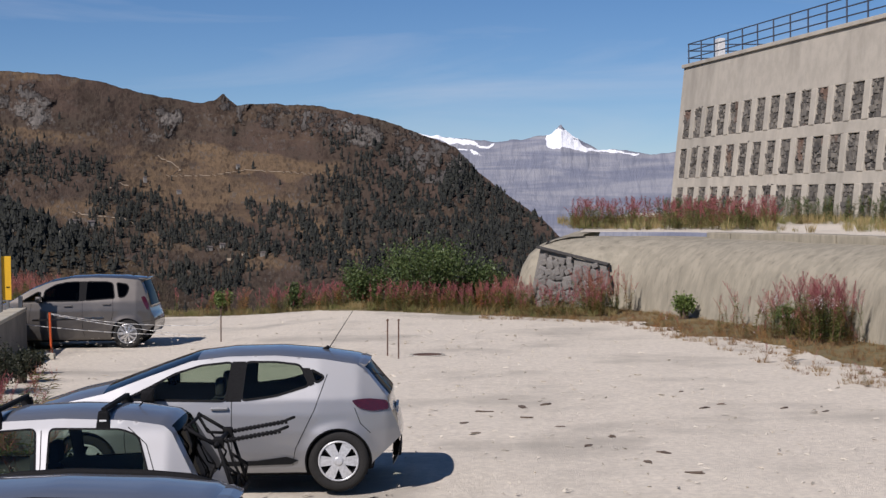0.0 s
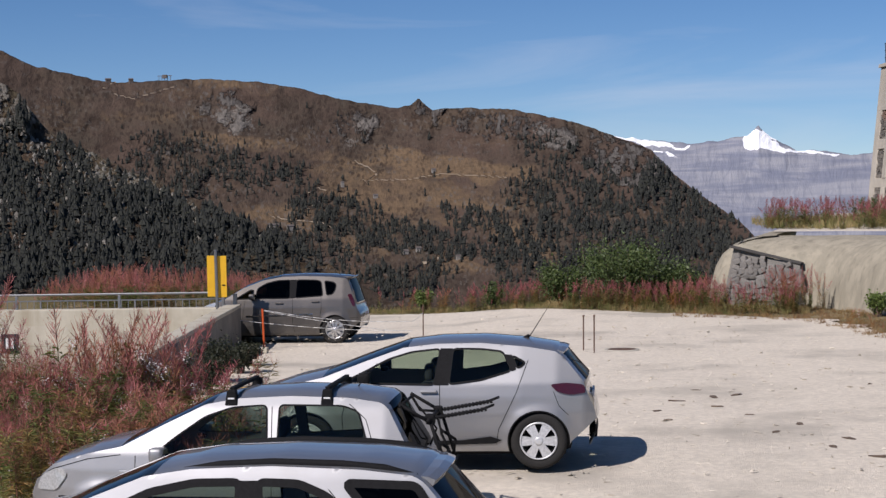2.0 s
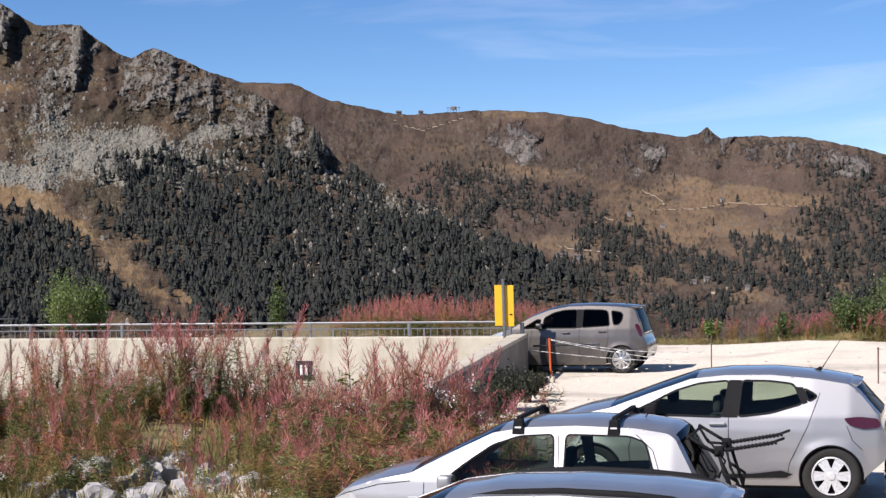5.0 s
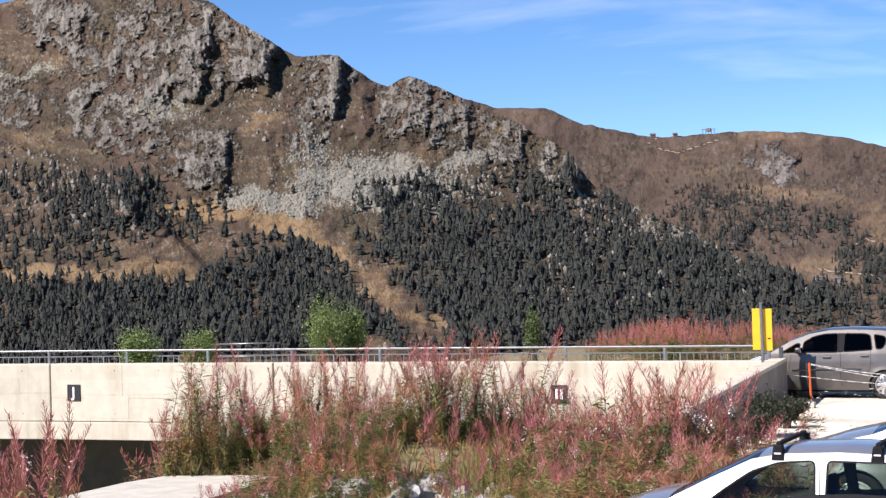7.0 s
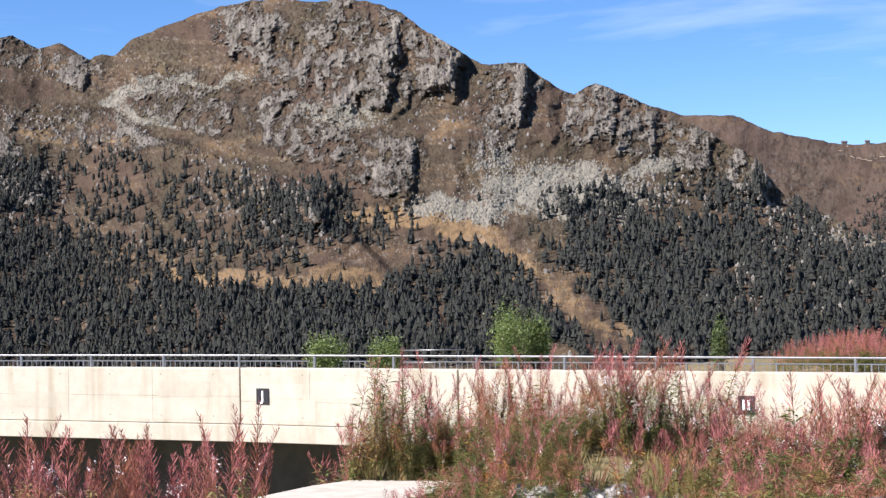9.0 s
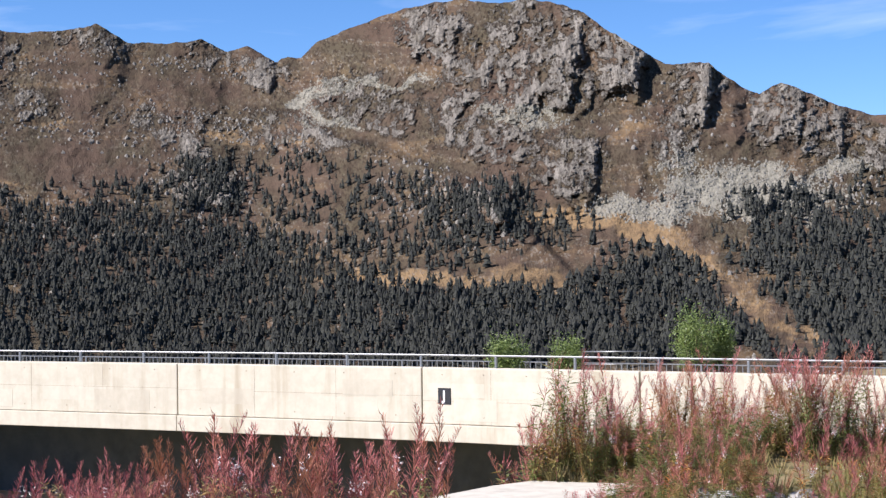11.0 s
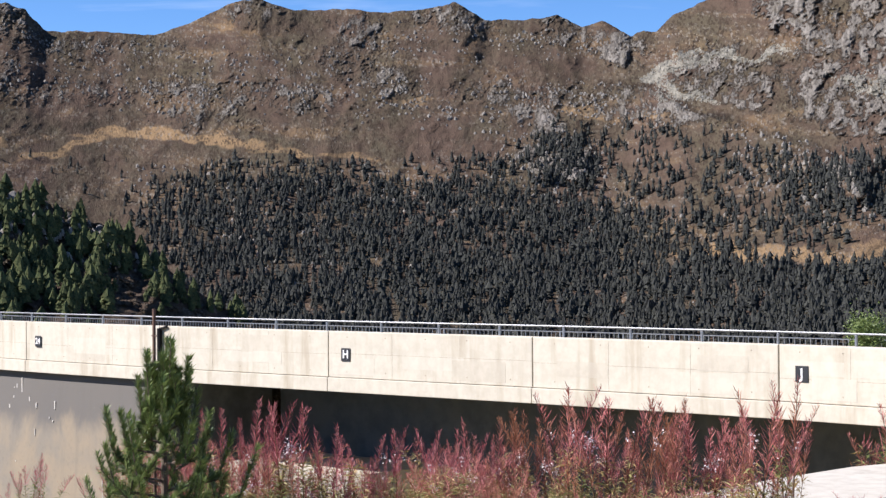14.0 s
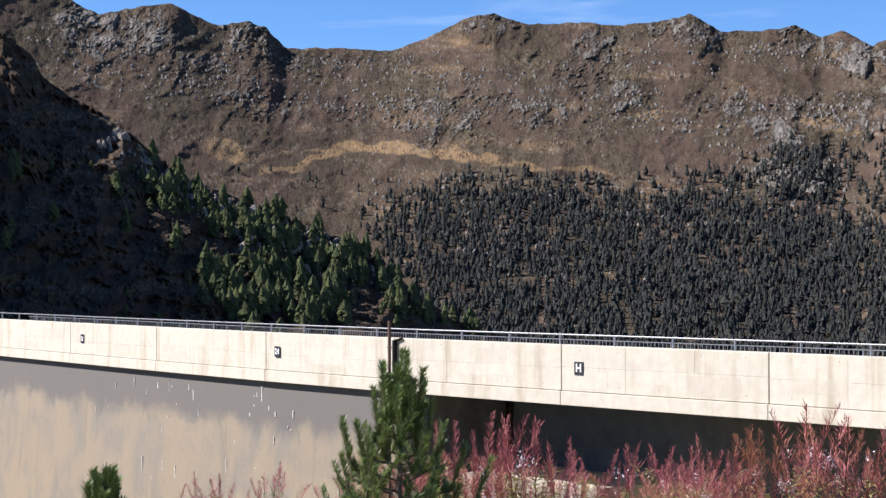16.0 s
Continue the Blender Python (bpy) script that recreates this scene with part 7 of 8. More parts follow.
p2 = part("panel", box(0.005, -0.01, 0.96, 0.205, 0.02, 1.89, bevel=0.006), M_YELLOW, sign, "bright yellow sheet panel")
part("bar", box(0.10, -0.02, 1.22, 0.17, -0.012, 1.245), M_BLACK, p2)
part("bracket", box(-0.20, 0.021, 1.75, 0.19, 0.035, 1.79), M_STEEL, sign)
part("bracket", box(-0.20, 0.021, 1.08, 0.19, 0.035, 1.12), M_STEEL, sign)
stub = empty("steel_stub_post", Matrix.Translation((-9.98, 38.25, 0.76)), "short galvanised stub post on the wall end", "post")
part("stub", box(-0.04, -0.04, 0, 0.04, 0.04, 0.26, bevel=0.008), M_STEEL, stub)
part("foot_plate", box(-0.09, -0.09, 0, 0.09, 0.09, 0.012), M_STEEL, stub)
stake = empty("marker_stake", Matrix.Translation((-9.15, 37.5, -0.16)), "orange plastic marker stake with tape tied on", "stake")
part("stake_rod", tube((0, 0, 0), (-0.02, 0, 0.88), 0.025, 8), M_ORANGE, stake)
part("stake_foot", tube((0, 0, 0), (0, 0, 0.10), 0.04, 8), M_ORANGE, stake)
for x, y, h in ((-1.69, 33.79, 0.74), (-1.93, 34.4, 0.70), (-5.98, 40.1, 0.74)):
    rod = empty("iron_rod", Matrix.Translation((x, y, float(lot_level(np.array(x), np.array(y))))), "thin rusty iron rod holding tape on the lot", "rod", "iron rods")
    part("rod_shaft", tube((0, 0, 0), (0.01, 0, h), 0.014, 6), M_RUST, rod)
    part("rod_eye", tube((0, 0, h - 0.02), (0.02, 0, h + 0.02), 0.02, 6), M_RUST, rod)
tape = empty("barrier_tape", Matrix.Translation((-9.15, 37.5, -0.16)), "slack white tape strung between the stake and rods", "tape")
for (x0, y0, z0), (x1, y1, z1), sag in (((-9.17, 37.5, 0.86), (-5.98, 38.6, 0.50), 0.10), ((-9.17, 37.5, 0.84), (-7.0, 38.0, 0.42), 0.02), ((-9.7, 37.6, 0.62), (-5.98, 38.6, 0.28), 0.06), ((-5.98, 38.6, 0.50), (-5.98, 40.1, 0.60), 0.02), ((-7.0, 38.0, 0.42), (-5.98, 38.6, 0.28), 0.02)):
    pts = []
    for k in range(13):
        t = k / 12
        pts.append((x0 + (x1 - x0) * t + 9.15, y0 + (y1 - y0) * t - 37.5, z0 + (z1 - z0) * t - 4 * sag * t * (1 - t)))
    bent(pts, 0.006, M_ROPE, "tape_run", tape, 5)
kerb = part("kerb_block", box(-9.5, 36.3, -0.16, -8.8, 36.47, -0.04, bevel=0.015, m=Matrix()), M_CONCRETE)
tagged(kerb, "short pale concrete kerb block on the lot", "kerb")
man = empty("manhole_cover", Matrix.Translation((-1.17, 34.35, 0.03)), "round cast-iron manhole cover set in gravel", "manhole")
part("cover", lathe([(0.0, 0.012), (0.26, 0.012), (0.28, 0.004)], 28), M_RUST, man).matrix_basis = pose(0, 0, 0.006, 90, 0, 0)
part("cover_frame", lathe([(0.285, 0.01), (0.34, 0.01), (0.36, -0.01)], 28), M_OLDCONC, man).matrix_basis = pose(0, 0, 0.006, 90, 0, 0)
pole = empty("rusty_pole", Matrix.Translation((-14.55, 8.85, 0)), "tall rusty iron pole beside the young pine", "pole")
part("shaft", tube((0, 0, -1.5), (0.01, 0, 2.56), 0.017, 8), M_RUST, pole)
part("crosspin", tube((-0.03, 0, 2.3), (0.05, 0, 2.3), 0.008, 6), M_RUST, pole)

# ---- plants ----
M_LEAF = leafy("fireweed_leaf", (0.06, 0.10, 0.025), (0.20, 0.22, 0.06), (0.30, 0.18, 0.06), 0.6, 0.14)
M_POD = leafy("fireweed_pod", (0.34, 0.085, 0.092), (0.52, 0.225, 0.21), (0.36, 0.16, 0.09), 0.7, 0.2, 0.2)
M_PODDARK = leafy("fireweed_pod_crimson", (0.26, 0.055, 0.065), (0.42, 0.17, 0.17), None, 0.7, sheen=0.2)
M_ORANGELEAF = leafy("autumn_leaf", (0.40, 0.13, 0.03), (0.44, 0.25, 0.07), (0.12, 0.15, 0.04), 0.6, 0.2)
M_STALK = surface("plant_stalk", (0.20, 0.085, 0.06), (0.16, 0.10, 0.05), 10.0, 0.8, bump=0.0)
M_FLUFF = plain("seed_fluff", (0.72, 0.68, 0.66), 0.95, bump=0.0)
M_GRASS = leafy("dry_grass", (0.30, 0.22, 0.09), (0.42, 0.33, 0.16), (0.16, 0.17, 0.05), 0.7, 0.2)
M_VERGE = leafy("verge_grass", (0.24, 0.155, 0.065), (0.36, 0.25, 0.11), (0.19, 0.10, 0.045), 0.7, 0.22)
M_TANLEAF = leafy("withered_leaf", (0.20, 0.19, 0.065), (0.42, 0.30, 0.13), (0.11, 0.14, 0.04), 0.65, 0.16)
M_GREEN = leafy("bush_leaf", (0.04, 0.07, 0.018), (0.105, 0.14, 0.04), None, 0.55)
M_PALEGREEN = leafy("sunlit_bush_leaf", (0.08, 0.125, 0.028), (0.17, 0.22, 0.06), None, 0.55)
M_BARK = surface("bark", (0.14, 0.10, 0.07), (0.09, 0.065, 0.05), 12.0, 0.9, bump=0.5, dist=0.01)
M_PINE = leafy("pine_needle", (0.075, 0.125, 0.035), (0.25, 0.31, 0.10), None, 0.5)
M_ROCK = surface("grey_rock", (0.34, 0.33, 0.32), (0.22, 0.215, 0.21), 3.0, 0.9, (0.16, 0.155, 0.15), 1.2, 0.5, 0.7, 0.9, 0.03, 7)


def blade(vs, fs, ks, base, tip, width, up, k, bend=0.0):
    """A pointed leaf of four points."""
    b, t = np.array(base), np.array(tip)
    d = t - b
    side = np.cross(d, up)
    ln = np.linalg.norm(side)
    side = side / ln * width if ln > 1e-9 else np.array([width, 0, 0])
    mid = b + d * 0.45 + np.array([0, 0, bend])
    n = len(vs)
    vs += [tuple(b), tuple(mid + side), tuple(t), tuple(mid - side)]
    fs.append((n, n + 1, n + 2, n + 3))
    ks.append(k)


def fireweed(rnd, leafy_part=0.5, leaves=46, pods=110, lean=0.12, spread=1.0, fluff=3, wide=1.0):
    """One stalk a metre high: leaves below, slanting seed pods above. Material slots: leaf, pod, stalk, fluff."""
    vs, fs, ks = [], [], []
    a, l = rnd.uniform(0, 6.28), rnd.uniform(0, lean)
    bendv = np.array([math.cos(a) * l, math.sin(a) * l, 0])

    def stem(t):
        return bendv * t * t + np.array([0, 0, t])
    for k in range(5):
        p, q = stem(k / 5), stem((k + 1) / 5)
        w = 0.005 * (1 - 0.13 * k)
        for s in ((w, 0), (0, w)):
            n = len(vs)
            o = np.array([s[0], s[1], 0])
            vs += [tuple(p - o), tuple(p + o), tuple(q + o * 0.85), tuple(q - o * 0.85)]
            fs.append((n, n + 1, n + 2, n + 3))
            ks.append(2)
    for i in range(leaves):
        t = 0.05 + leafy_part * (i + rnd.random()) / leaves
        g = i * 2.4 + rnd.uniform(-0.3, 0.3)
        ln = rnd.uniform(0.06, 0.11) * spread
        p = stem(t)
        tip = p + np.array([math.cos(g) * ln, math.sin(g) * ln, rnd.uniform(-0.03, 0.055)])
        blade(vs, fs, ks, p, tip, rnd.uniform(0.006, 0.011) * wide, (0, 0, 1), 0, 0.012)
    for i in range(pods):
        t = leafy_part + (1 - leafy_part) * ((i + rnd.random()) / pods) ** 0.92
        g = i * 2.4 + rnd.uniform(-0.4, 0.4)
        far = (1 - t) / (1 - leafy_part)
        ln = (0.025 + 0.075 * far**0.7) * rnd.uniform(0.7, 1.2) * spread
        p = stem(t)
        ln *= 0.75
        tip = p + np.array([math.cos(g) * ln, math.sin(g) * ln, ln * rnd.uniform(0.5, 2.2)])
        blade(vs, fs, ks, p, tip, rnd.uniform(0.0020, 0.0036) * wide, (0.3, 0.2, 1), 1, rnd.uniform(-0.012, 0.004))
    for i in range(fluff):
        t = rnd.uniform(leafy_part, 0.85)
        p = stem(t) + np.array([rnd.uniform(-0.05, 0.05), rnd.uniform(-0.05, 0.05), 0])
        for j in range(16):
            d = np.array([rnd.gauss(0, 0.5), rnd.gauss(0, 0.5), rnd.gauss(0, 1.0)]) * 0.035
            e = np.array([rnd.gauss(0, 1), rnd.gauss(0, 1), rnd.gauss(0, 1)]) * 0.011
            blade(vs, fs, ks, p + d, p + d + e, 0.006, (0.1, 0.3, 1), 3)
    return np.array(vs), np.array(fs), np.array(ks)


def tuft(rnd, blades=22, spread=0.35):
    """A grass tuft one metre high."""
    vs, fs, ks = [], [], []
    for _ in range(blades):
        g, r = rnd.uniform(0, 6.28), rnd.uniform(0, 0.25)
        b = np.array([math.cos(g) * r, math.sin(g) * r, 0])
        t = b + np.array([math.cos(g) * rnd.uniform(0, spread), math.sin(g) * rnd.uniform(0, spread), rnd.uniform(0.5, 1.05)])
        blade(vs, fs, ks, b, t, rnd.uniform(0.012, 0.024), (math.sin(g), -math.cos(g), 0.2), 0, 0.05)
    return np.array(vs), np.array(fs), np.array(ks)


def sow(name, label, category, shapes, places, heights, materials, seed, widths=(0.9, 1.2), kind="stuff"):
    rnd = np.random.RandomState(seed)
    vs, fs, ks, n = [], [], [], 0
    for p, h in zip(places, heights):
        v, f, k = shapes[rnd.randint(len(shapes))]
        t, w = rnd.uniform(0, 6.28), h * rnd.uniform(*widths)
        c, s = math.cos(t), math.sin(t)
        vs.append(np.stack([w * (v[:, 0] * c - v[:, 1] * s) + p[0], w * (v[:, 0] * s + v[:, 1] * c) + p[1], h * v[:, 2] + p[2]], -1))
        fs.append(f + n)
        ks.append(k)
        n += len(v)
    me = fast_mesh(name, np.concatenate(vs), np.concatenate(fs), materials[0], False)
    for m in materials[1:]:
        me.materials.append(m)
    me.polygons.foreach_set("material_index", np.concatenate(ks).astype(np.int32))
    return tagged(new(name, me), label, category, kind=kind)


def ground_at(x, y):
    return ground_height(np.asarray(x, float), np.asarray(y, float))


def polar(az, r):
    a = np.radians(az)
    return np.stack([-np.sin(a) * r, np.cos(a) * r], -1)


rnd = random.Random(11)
TALL = [fireweed(rnd, 0.55, 62, 78, 0.42, 1.0, (0, 0, 1, 0, 4, 0, 1)[k]) for k in range(7)]
BUSHY = [fireweed(rnd, 0.68, 85, 52, 0.42, 1.3, (0, 1, 0, 5, 0, 0)[k]) for k in range(6)]
LEAFY = [fireweed(rnd, 0.90, 95, 10, 0.35, 1.6, 0) for _ in range(5)]
SPIKE = [fireweed(rnd, 0.42, 45, 115, 0.20, 1.0, (0, 0, 1, 0, 0, 3)[k]) for k in range(6)]
far_rnd = random.Random(77)
FAR_TALL = [fireweed(far_rnd, 0.55, 26, 34, 0.42, 1.2, 0, 2.4) for _ in range(6)]
FAR_BUSHY = [fireweed(far_rnd, 0.68, 36, 24, 0.42, 1.4, 0, 2.4) for _ in range(6)]
TUFTS = [tuft(rnd) for _ in range(6)]
SET_PINK, SET_RED, SET_ORANGE = [M_LEAF, M_POD, M_STALK, M_FLUFF], [M_LEAF, M_PODDARK, M_STALK, M_FLUFF], [M_ORANGELEAF, M_POD, M_STALK, M_FLUFF]


def strewn(n, az, r, seed, clump=0.0, keep=None):
    """Places in a sector of bearings and distances, gathered in clumps."""
    g = np.random.RandomState(seed)
    a, d = g.uniform(*az, n * 3), np.sqrt(g.uniform(r[0] ** 2, r[1] ** 2, n * 3))
    xy = polar(a, d)
    ok = g.rand(n * 3) < np.clip((fbm(xy[:, 0] * 0.55, xy[:, 1] * 0.55, 3, seed) - 0.5) * 5 * clump + 0.6, 0, 1)
    if keep is not None:
        ok &= keep(xy[:, 0], xy[:, 1])
    xy = xy[ok][:n]
    return np.column_stack([xy, ground_at(xy[:, 0], xy[:, 1]) - 0.03])


def off_slab(x, y):
    return ~in_poly(x, y, [(-12.4, 20.85), (-14.1, 20.4), (-14.3, 19.5), (-14.2, 17.8), (-13.85, 15.2), (-14.0, 12.8), (-12.2, 12.8), (-11.8, 16.5), (-11.8, 18.6)])


def left_of_wing(x, y):
    return (x < -9.88 + (38.4 - y) * 0.144 - 0.45) & off_slab(x, y)


g = np.random.RandomState(4)
# fireweed: clumps at (bearing, height angle of the tips)
BACK_CLUMPS = ((34.51, -2.58, 0), (33.67, -3.02, 0), (33.15, -3.14, 1), (32.4, -3.16, 0), (31.98, -3.07, 1), (30.48, -3.11, 2), (30.05, -2.69, 2), (29.4, -2.28, 2), (28.66, -2.94, 2), (28.19, -2.95, 2), (27.67, -3.49, 2),
    (27.13, -3.4, 0), (26.36, -2.24, 0), (25.93, -2.14, 0), (25.5, -2.2, 0), (24.97, -2.16, 0), (24.57, -3.23, 3), (23.82, -3.04, 0), (22.84, -2.1, 0), (22.55, -3.38, 1), (21.09, -3.82, 0), (20.67, -3.93, 1))
MID_CLUMPS = ((19.92, -3.21, 0), (19.5, -3.6, 0), (19.09, -3.43, 0), (18.67, -3.33, 0), (18.26, -3.44, 0), (17.64, -3.66, 0), (17.2, -3.7, 0), (16.81, -3.45, 0), (16.63, -4.5, 1), (16.2, -4.9, 1), (15.73, -5.02, 1), (15.55, -6.05, 1),
    (21.8, -4.3, 0), (22.6, -4.5, 1), (20.3, -4.5, 1), (23.6, -4.4, 0), (24.3, -4.6, 2), (18.9, -4.8, 1), (17.9, -4.9, 0), (30.4, -4.5, 3), (29.4, -4.4, 2), (28.5, -4.5, 3), (27.5, -4.6, 2))
FRONT_CLUMPS = ((58.51, -6.21, 1), (57.78, -6.34, 1), (56.41, -4.79, 1), (55.46, -4.55, 1), (54.73, -4.66, 1), (54.25, -4.67, 1), (52.93, -5.43, 1), (51.76, -5.76, 1), (50.48, -5.35, 1), (49.41, -5.51, 1), (48.84, -5.68, 1),
    (47.77, -5.21, 0), (46.27, -4.89, 0), (45.63, -4.1, 2), (44.99, -4.37, 2), (44.57, -4.9, 2), (43.51, -4.47, 2), (42.93, -5.0, 2), (41.93, -4.47, 2), (41.62, -5.31, 2), (40.78, -4.68, 2), (40.16, -5.2, 0), (39.4, -4.9, 2), (38.8, -4.3, 0), (38.2, -3.9, 0))


def fireweed_clumps(spots, r, count, spread, shapes, seed):
    g = np.random.RandomState(seed)
    for k, (az, tip, tone) in enumerate(spots):
        d = r + g.uniform(-0.8, 0.8)
        x, y = polar(az, d)
        base = float(ground_at(x, y)) - 0.03
        tall = min(1.9, max(0.5, EYE[2] + d * math.tan(radians(tip)) - base))
        n = count + g.randint(-3, 4)
        q = np.column_stack([g.normal(x, spread, n), g.normal(y, spread, n), np.zeros(n)])
        q[:, 2] = ground_at(q[:, 0], q[:, 1]) - 0.03
        h = tall * g.uniform(0.35, 0.92, n)
        h[:2] = tall
        sow("fireweed_clump", ("clump of pink fireweed gone to seed", "clump of crimson fireweed with seed pods", "clump of orange autumn fireweed", "clump of green fireweed in leaf")[tone], "fireweed",
            LEAFY if tone == 3 else shapes, q, h, ([M_TANLEAF, (M_POD, M_PODDARK, M_POD, M_POD)[tone], M_STALK, M_FLUFF] if az > 38.5 else (SET_PINK, SET_RED, SET_ORANGE, SET_PINK)[tone]), seed + k, kind="").rotation_euler = (0, 0, 0)


fireweed_clumps(BACK_CLUMPS, 26.6, 22, 0.27, TALL + BUSHY, 100)
fireweed_clumps(MID_CLUMPS, 22.6, 18, 0.24, TALL + BUSHY, 200)
fireweed_clumps(((38.41, -3.83, 0), (37.9, -4.1, 0), (36.44, -4.21, 0), (35.92, -4.4, 1), (35.4, -3.6, 3), (35.0, -3.2, 0), (34.5, -3.5, 3), (33.6, -3.9, 2), (32.6, -4.0, 3), (31.6, -4.0, 2)), 25.0, 20, 0.26, TALL + BUSHY, 400)
fireweed_clumps(FRONT_CLUMPS, 18.6, 10, 0.13, SPIKE + TALL, 300)
p = strewn(430, (13.5, 22.5), (17.5, 24), 33, 2.0, off_slab)
sow("fireweed_bank", "dense green and pink fireweed on the bank", "fireweed", LEAFY + LEAFY + BUSHY, p, g.uniform(0.5, 1.05, len(p)), SET_PINK, 3, (1.0, 1.5))
p = strewn(120, (15.4, 26), (17.5, 24), 36, 2.0, off_slab)
sow("fireweed_dark", "crimson-tipped fireweed on the bank", "fireweed", BUSHY, p, g.uniform(0.45, 0.95, len(p)), SET_RED, 4)
def off_bank(x, y):
    """Not on the bare stony bank of the mound."""
    a, r = np.degrees(np.arctan2(-x, y)), np.hypot(x, y)
    return left_of_wing(x, y) & ~((a > 23.8) & (a < 30.3) & (r < 23.0))


p = strewn(800, (15.4, 33), (20.5, 28), 38, 1.6, off_bank)
sow("mound_herbs", "leafy green herbs on the mound", "herbs", LEAFY + BUSHY, p, g.uniform(0.25, 0.62, len(p)), SET_PINK, 30, (1.1, 1.8))
p = strewn(300, (39, 60), (17.5, 21.0), 34, 2.0, off_slab)
sow("fireweed_front", "short faded fireweed and herbs before the dam", "fireweed", BUSHY + LEAFY + TALL, p, g.uniform(0.45, 1.0, len(p)), [M_TANLEAF, M_POD, M_STALK, M_FLUFF], 5, (1.0, 1.4))
p = strewn(160, (40, 66), (17.5, 21.5), 35, 2.0, off_slab)
sow("fireweed_low", "short crimson fireweed before the dam", "fireweed", SPIKE + BUSHY, p, g.uniform(0.4, 0.9, len(p)), SET_RED, 6)
p = strewn(4200, (11, 66), (15.5, 29.5), 37, 0.4, left_of_wing)
sow("mound_grass", "dry yellow-green grass on the mound", "grass", TUFTS, p, g.uniform(0.12, 0.42, len(p)), [M_GRASS], 7, (0.8, 1.6))
p = strewn(420, (27, 37), (20.5, 27), 39, 0.8, off_slab)
sow("crest_grass", "tall dry grass on the mound's crest", "grass", TUFTS, p, g.uniform(0.06, 0.22, len(p)), [M_GRASS], 19, (0.8, 1.6))
p = strewn(330, (27, 38), (20.8, 26), 46, 1.5, off_slab)
sow("crest_herbs", "green leafy herbs on the mound's crest", "herbs", LEAFY + BUSHY, p, g.uniform(0.35, 0.75, len(p)), SET_PINK, 24, (1.1, 1.6))
p = strewn(360, (38.5, 50), (16.8, 19.6), 47, 1.2, off_slab)
sow("withered_herbs", "tan and yellow-green withered herbs before the dam", "herbs", LEAFY + BUSHY, p, g.uniform(0.4, 0.8, len(p)), [M_TANLEAF, M_POD, M_STALK, M_FLUFF], 31, (1.1, 1.6))
p = np.column_stack([g.normal(-11.65, 0.18, 115), g.uniform(14.6, 20.2, 115), np.zeros(115)])
p[:, 2] = ground_at(p[:, 0], p[:, 1]) - 0.03
sow("slab_herbs", "green and pink herbs beside the concrete slab", "herbs", LEAFY + BUSHY + TALL, p, g.uniform(0.3, 0.65, len(p)), SET_PINK, 32, (1.0, 1.5))
# rim of the lot
def beyond_lot(x, y):
    return (y > 49.4 - 0.72 * np.maximum(0, x + 5.3)) & (y > 44.6) & (x < 3.2)


p = strewn(950, (-4.5, 11.5), (44.5, 52), 41, 0.8, beyond_lot)
sow("rim_fireweed", "red fireweed along the far rim of the lot", "fireweed", FAR_BUSHY + FAR_TALL, p, g.uniform(0.35, 0.85, len(p)), SET_RED, 8)
p = strewn(160, (-1, 11.5), (45, 52), 42, 1.0, beyond_lot)
sow("rim_orange", "orange autumn plants along the far rim of the lot", "plants", FAR_BUSHY, p, g.uniform(0.35, 0.8, len(p)), SET_ORANGE, 9)
p = strewn(1500, (-5, 12), (44.5, 53), 43, 0.2, beyond_lot)
sow("rim_grass", "dry grass along the far rim of the lot", "grass", TUFTS, p, g.uniform(0.08, 0.28, len(p)), [M_GRASS], 10, (0.8, 1.6))


def by_bunker(x, y):
    """The strip between the gravel and the bunker's foot."""
    edge = np.interp(y, [18, 27, 34, 42, 44], [8.3, 5.7, 4.5, 2.4, -0.4]) + 0.9 * (fbm(x * 0.9, y * 0.9, 3, 5) - 0.3)
    foot = np.interp(y, [20, 29.5, 37.3, 43.3, 47.3, 48.4], [12.9, 9.5, 7.3, 5.2, 3.6, 1.0])
    return (x > edge) & (x < foot)


p = strewn(4500, (-24, 1), (20, 49), 44, 0.2, by_bunker)
sow("verge_grass", "dry rust and straw-coloured grass below the bunker", "grass", TUFTS, p, g.uniform(0.05, 0.19, len(p)), [M_VERGE], 11, (1.0, 2.2))
p = strewn(260, (-24, 1), (24, 49), 45, 2.5, by_bunker)
sow("verge_herbs", "rust-coloured and green herbs below the bunker", "herbs", BUSHY + LEAFY, p, g.uniform(0.2, 0.55, len(p)), SET_ORANGE, 18, (1.1, 1.7))
for spot, (x, y, n, wide, tall) in enumerate(((3.0, 46.3, 60, 0.8, 1.2), (6.9, 37.4, 110, 1.0, 1.35), (5.7, 41.0, 14, 0.5, 0.8), (6.1, 39.6, 16, 0.5, 0.9), (1.0, 47.9, 24, 0.5, 0.95))):
    q = np.column_stack([g.normal(x, wide * 0.5, n), g.normal(y, wide * 0.7, n), np.zeros(n)])
    sow("bunker_fireweed", "clump of pink fireweed at the foot of the bunker", "fireweed", TALL + BUSHY, q, g.uniform(0.5, 1.0, n) * tall, SET_PINK if spot != 1 else SET_RED, 12 + spot)


def on_terrace(x, y):
    back = np.interp(x, [2, 5, 8, 12], [55, 50, 46, 41])
    return (y > back) & (x > 2.6 + 0.0 * y)


def terrace(n, az, r, seed, keep=on_terrace, lift=1.98):
    q = strewn(n, az, r, seed, 0.9, keep)
    q[:, 2] = lift
    return q


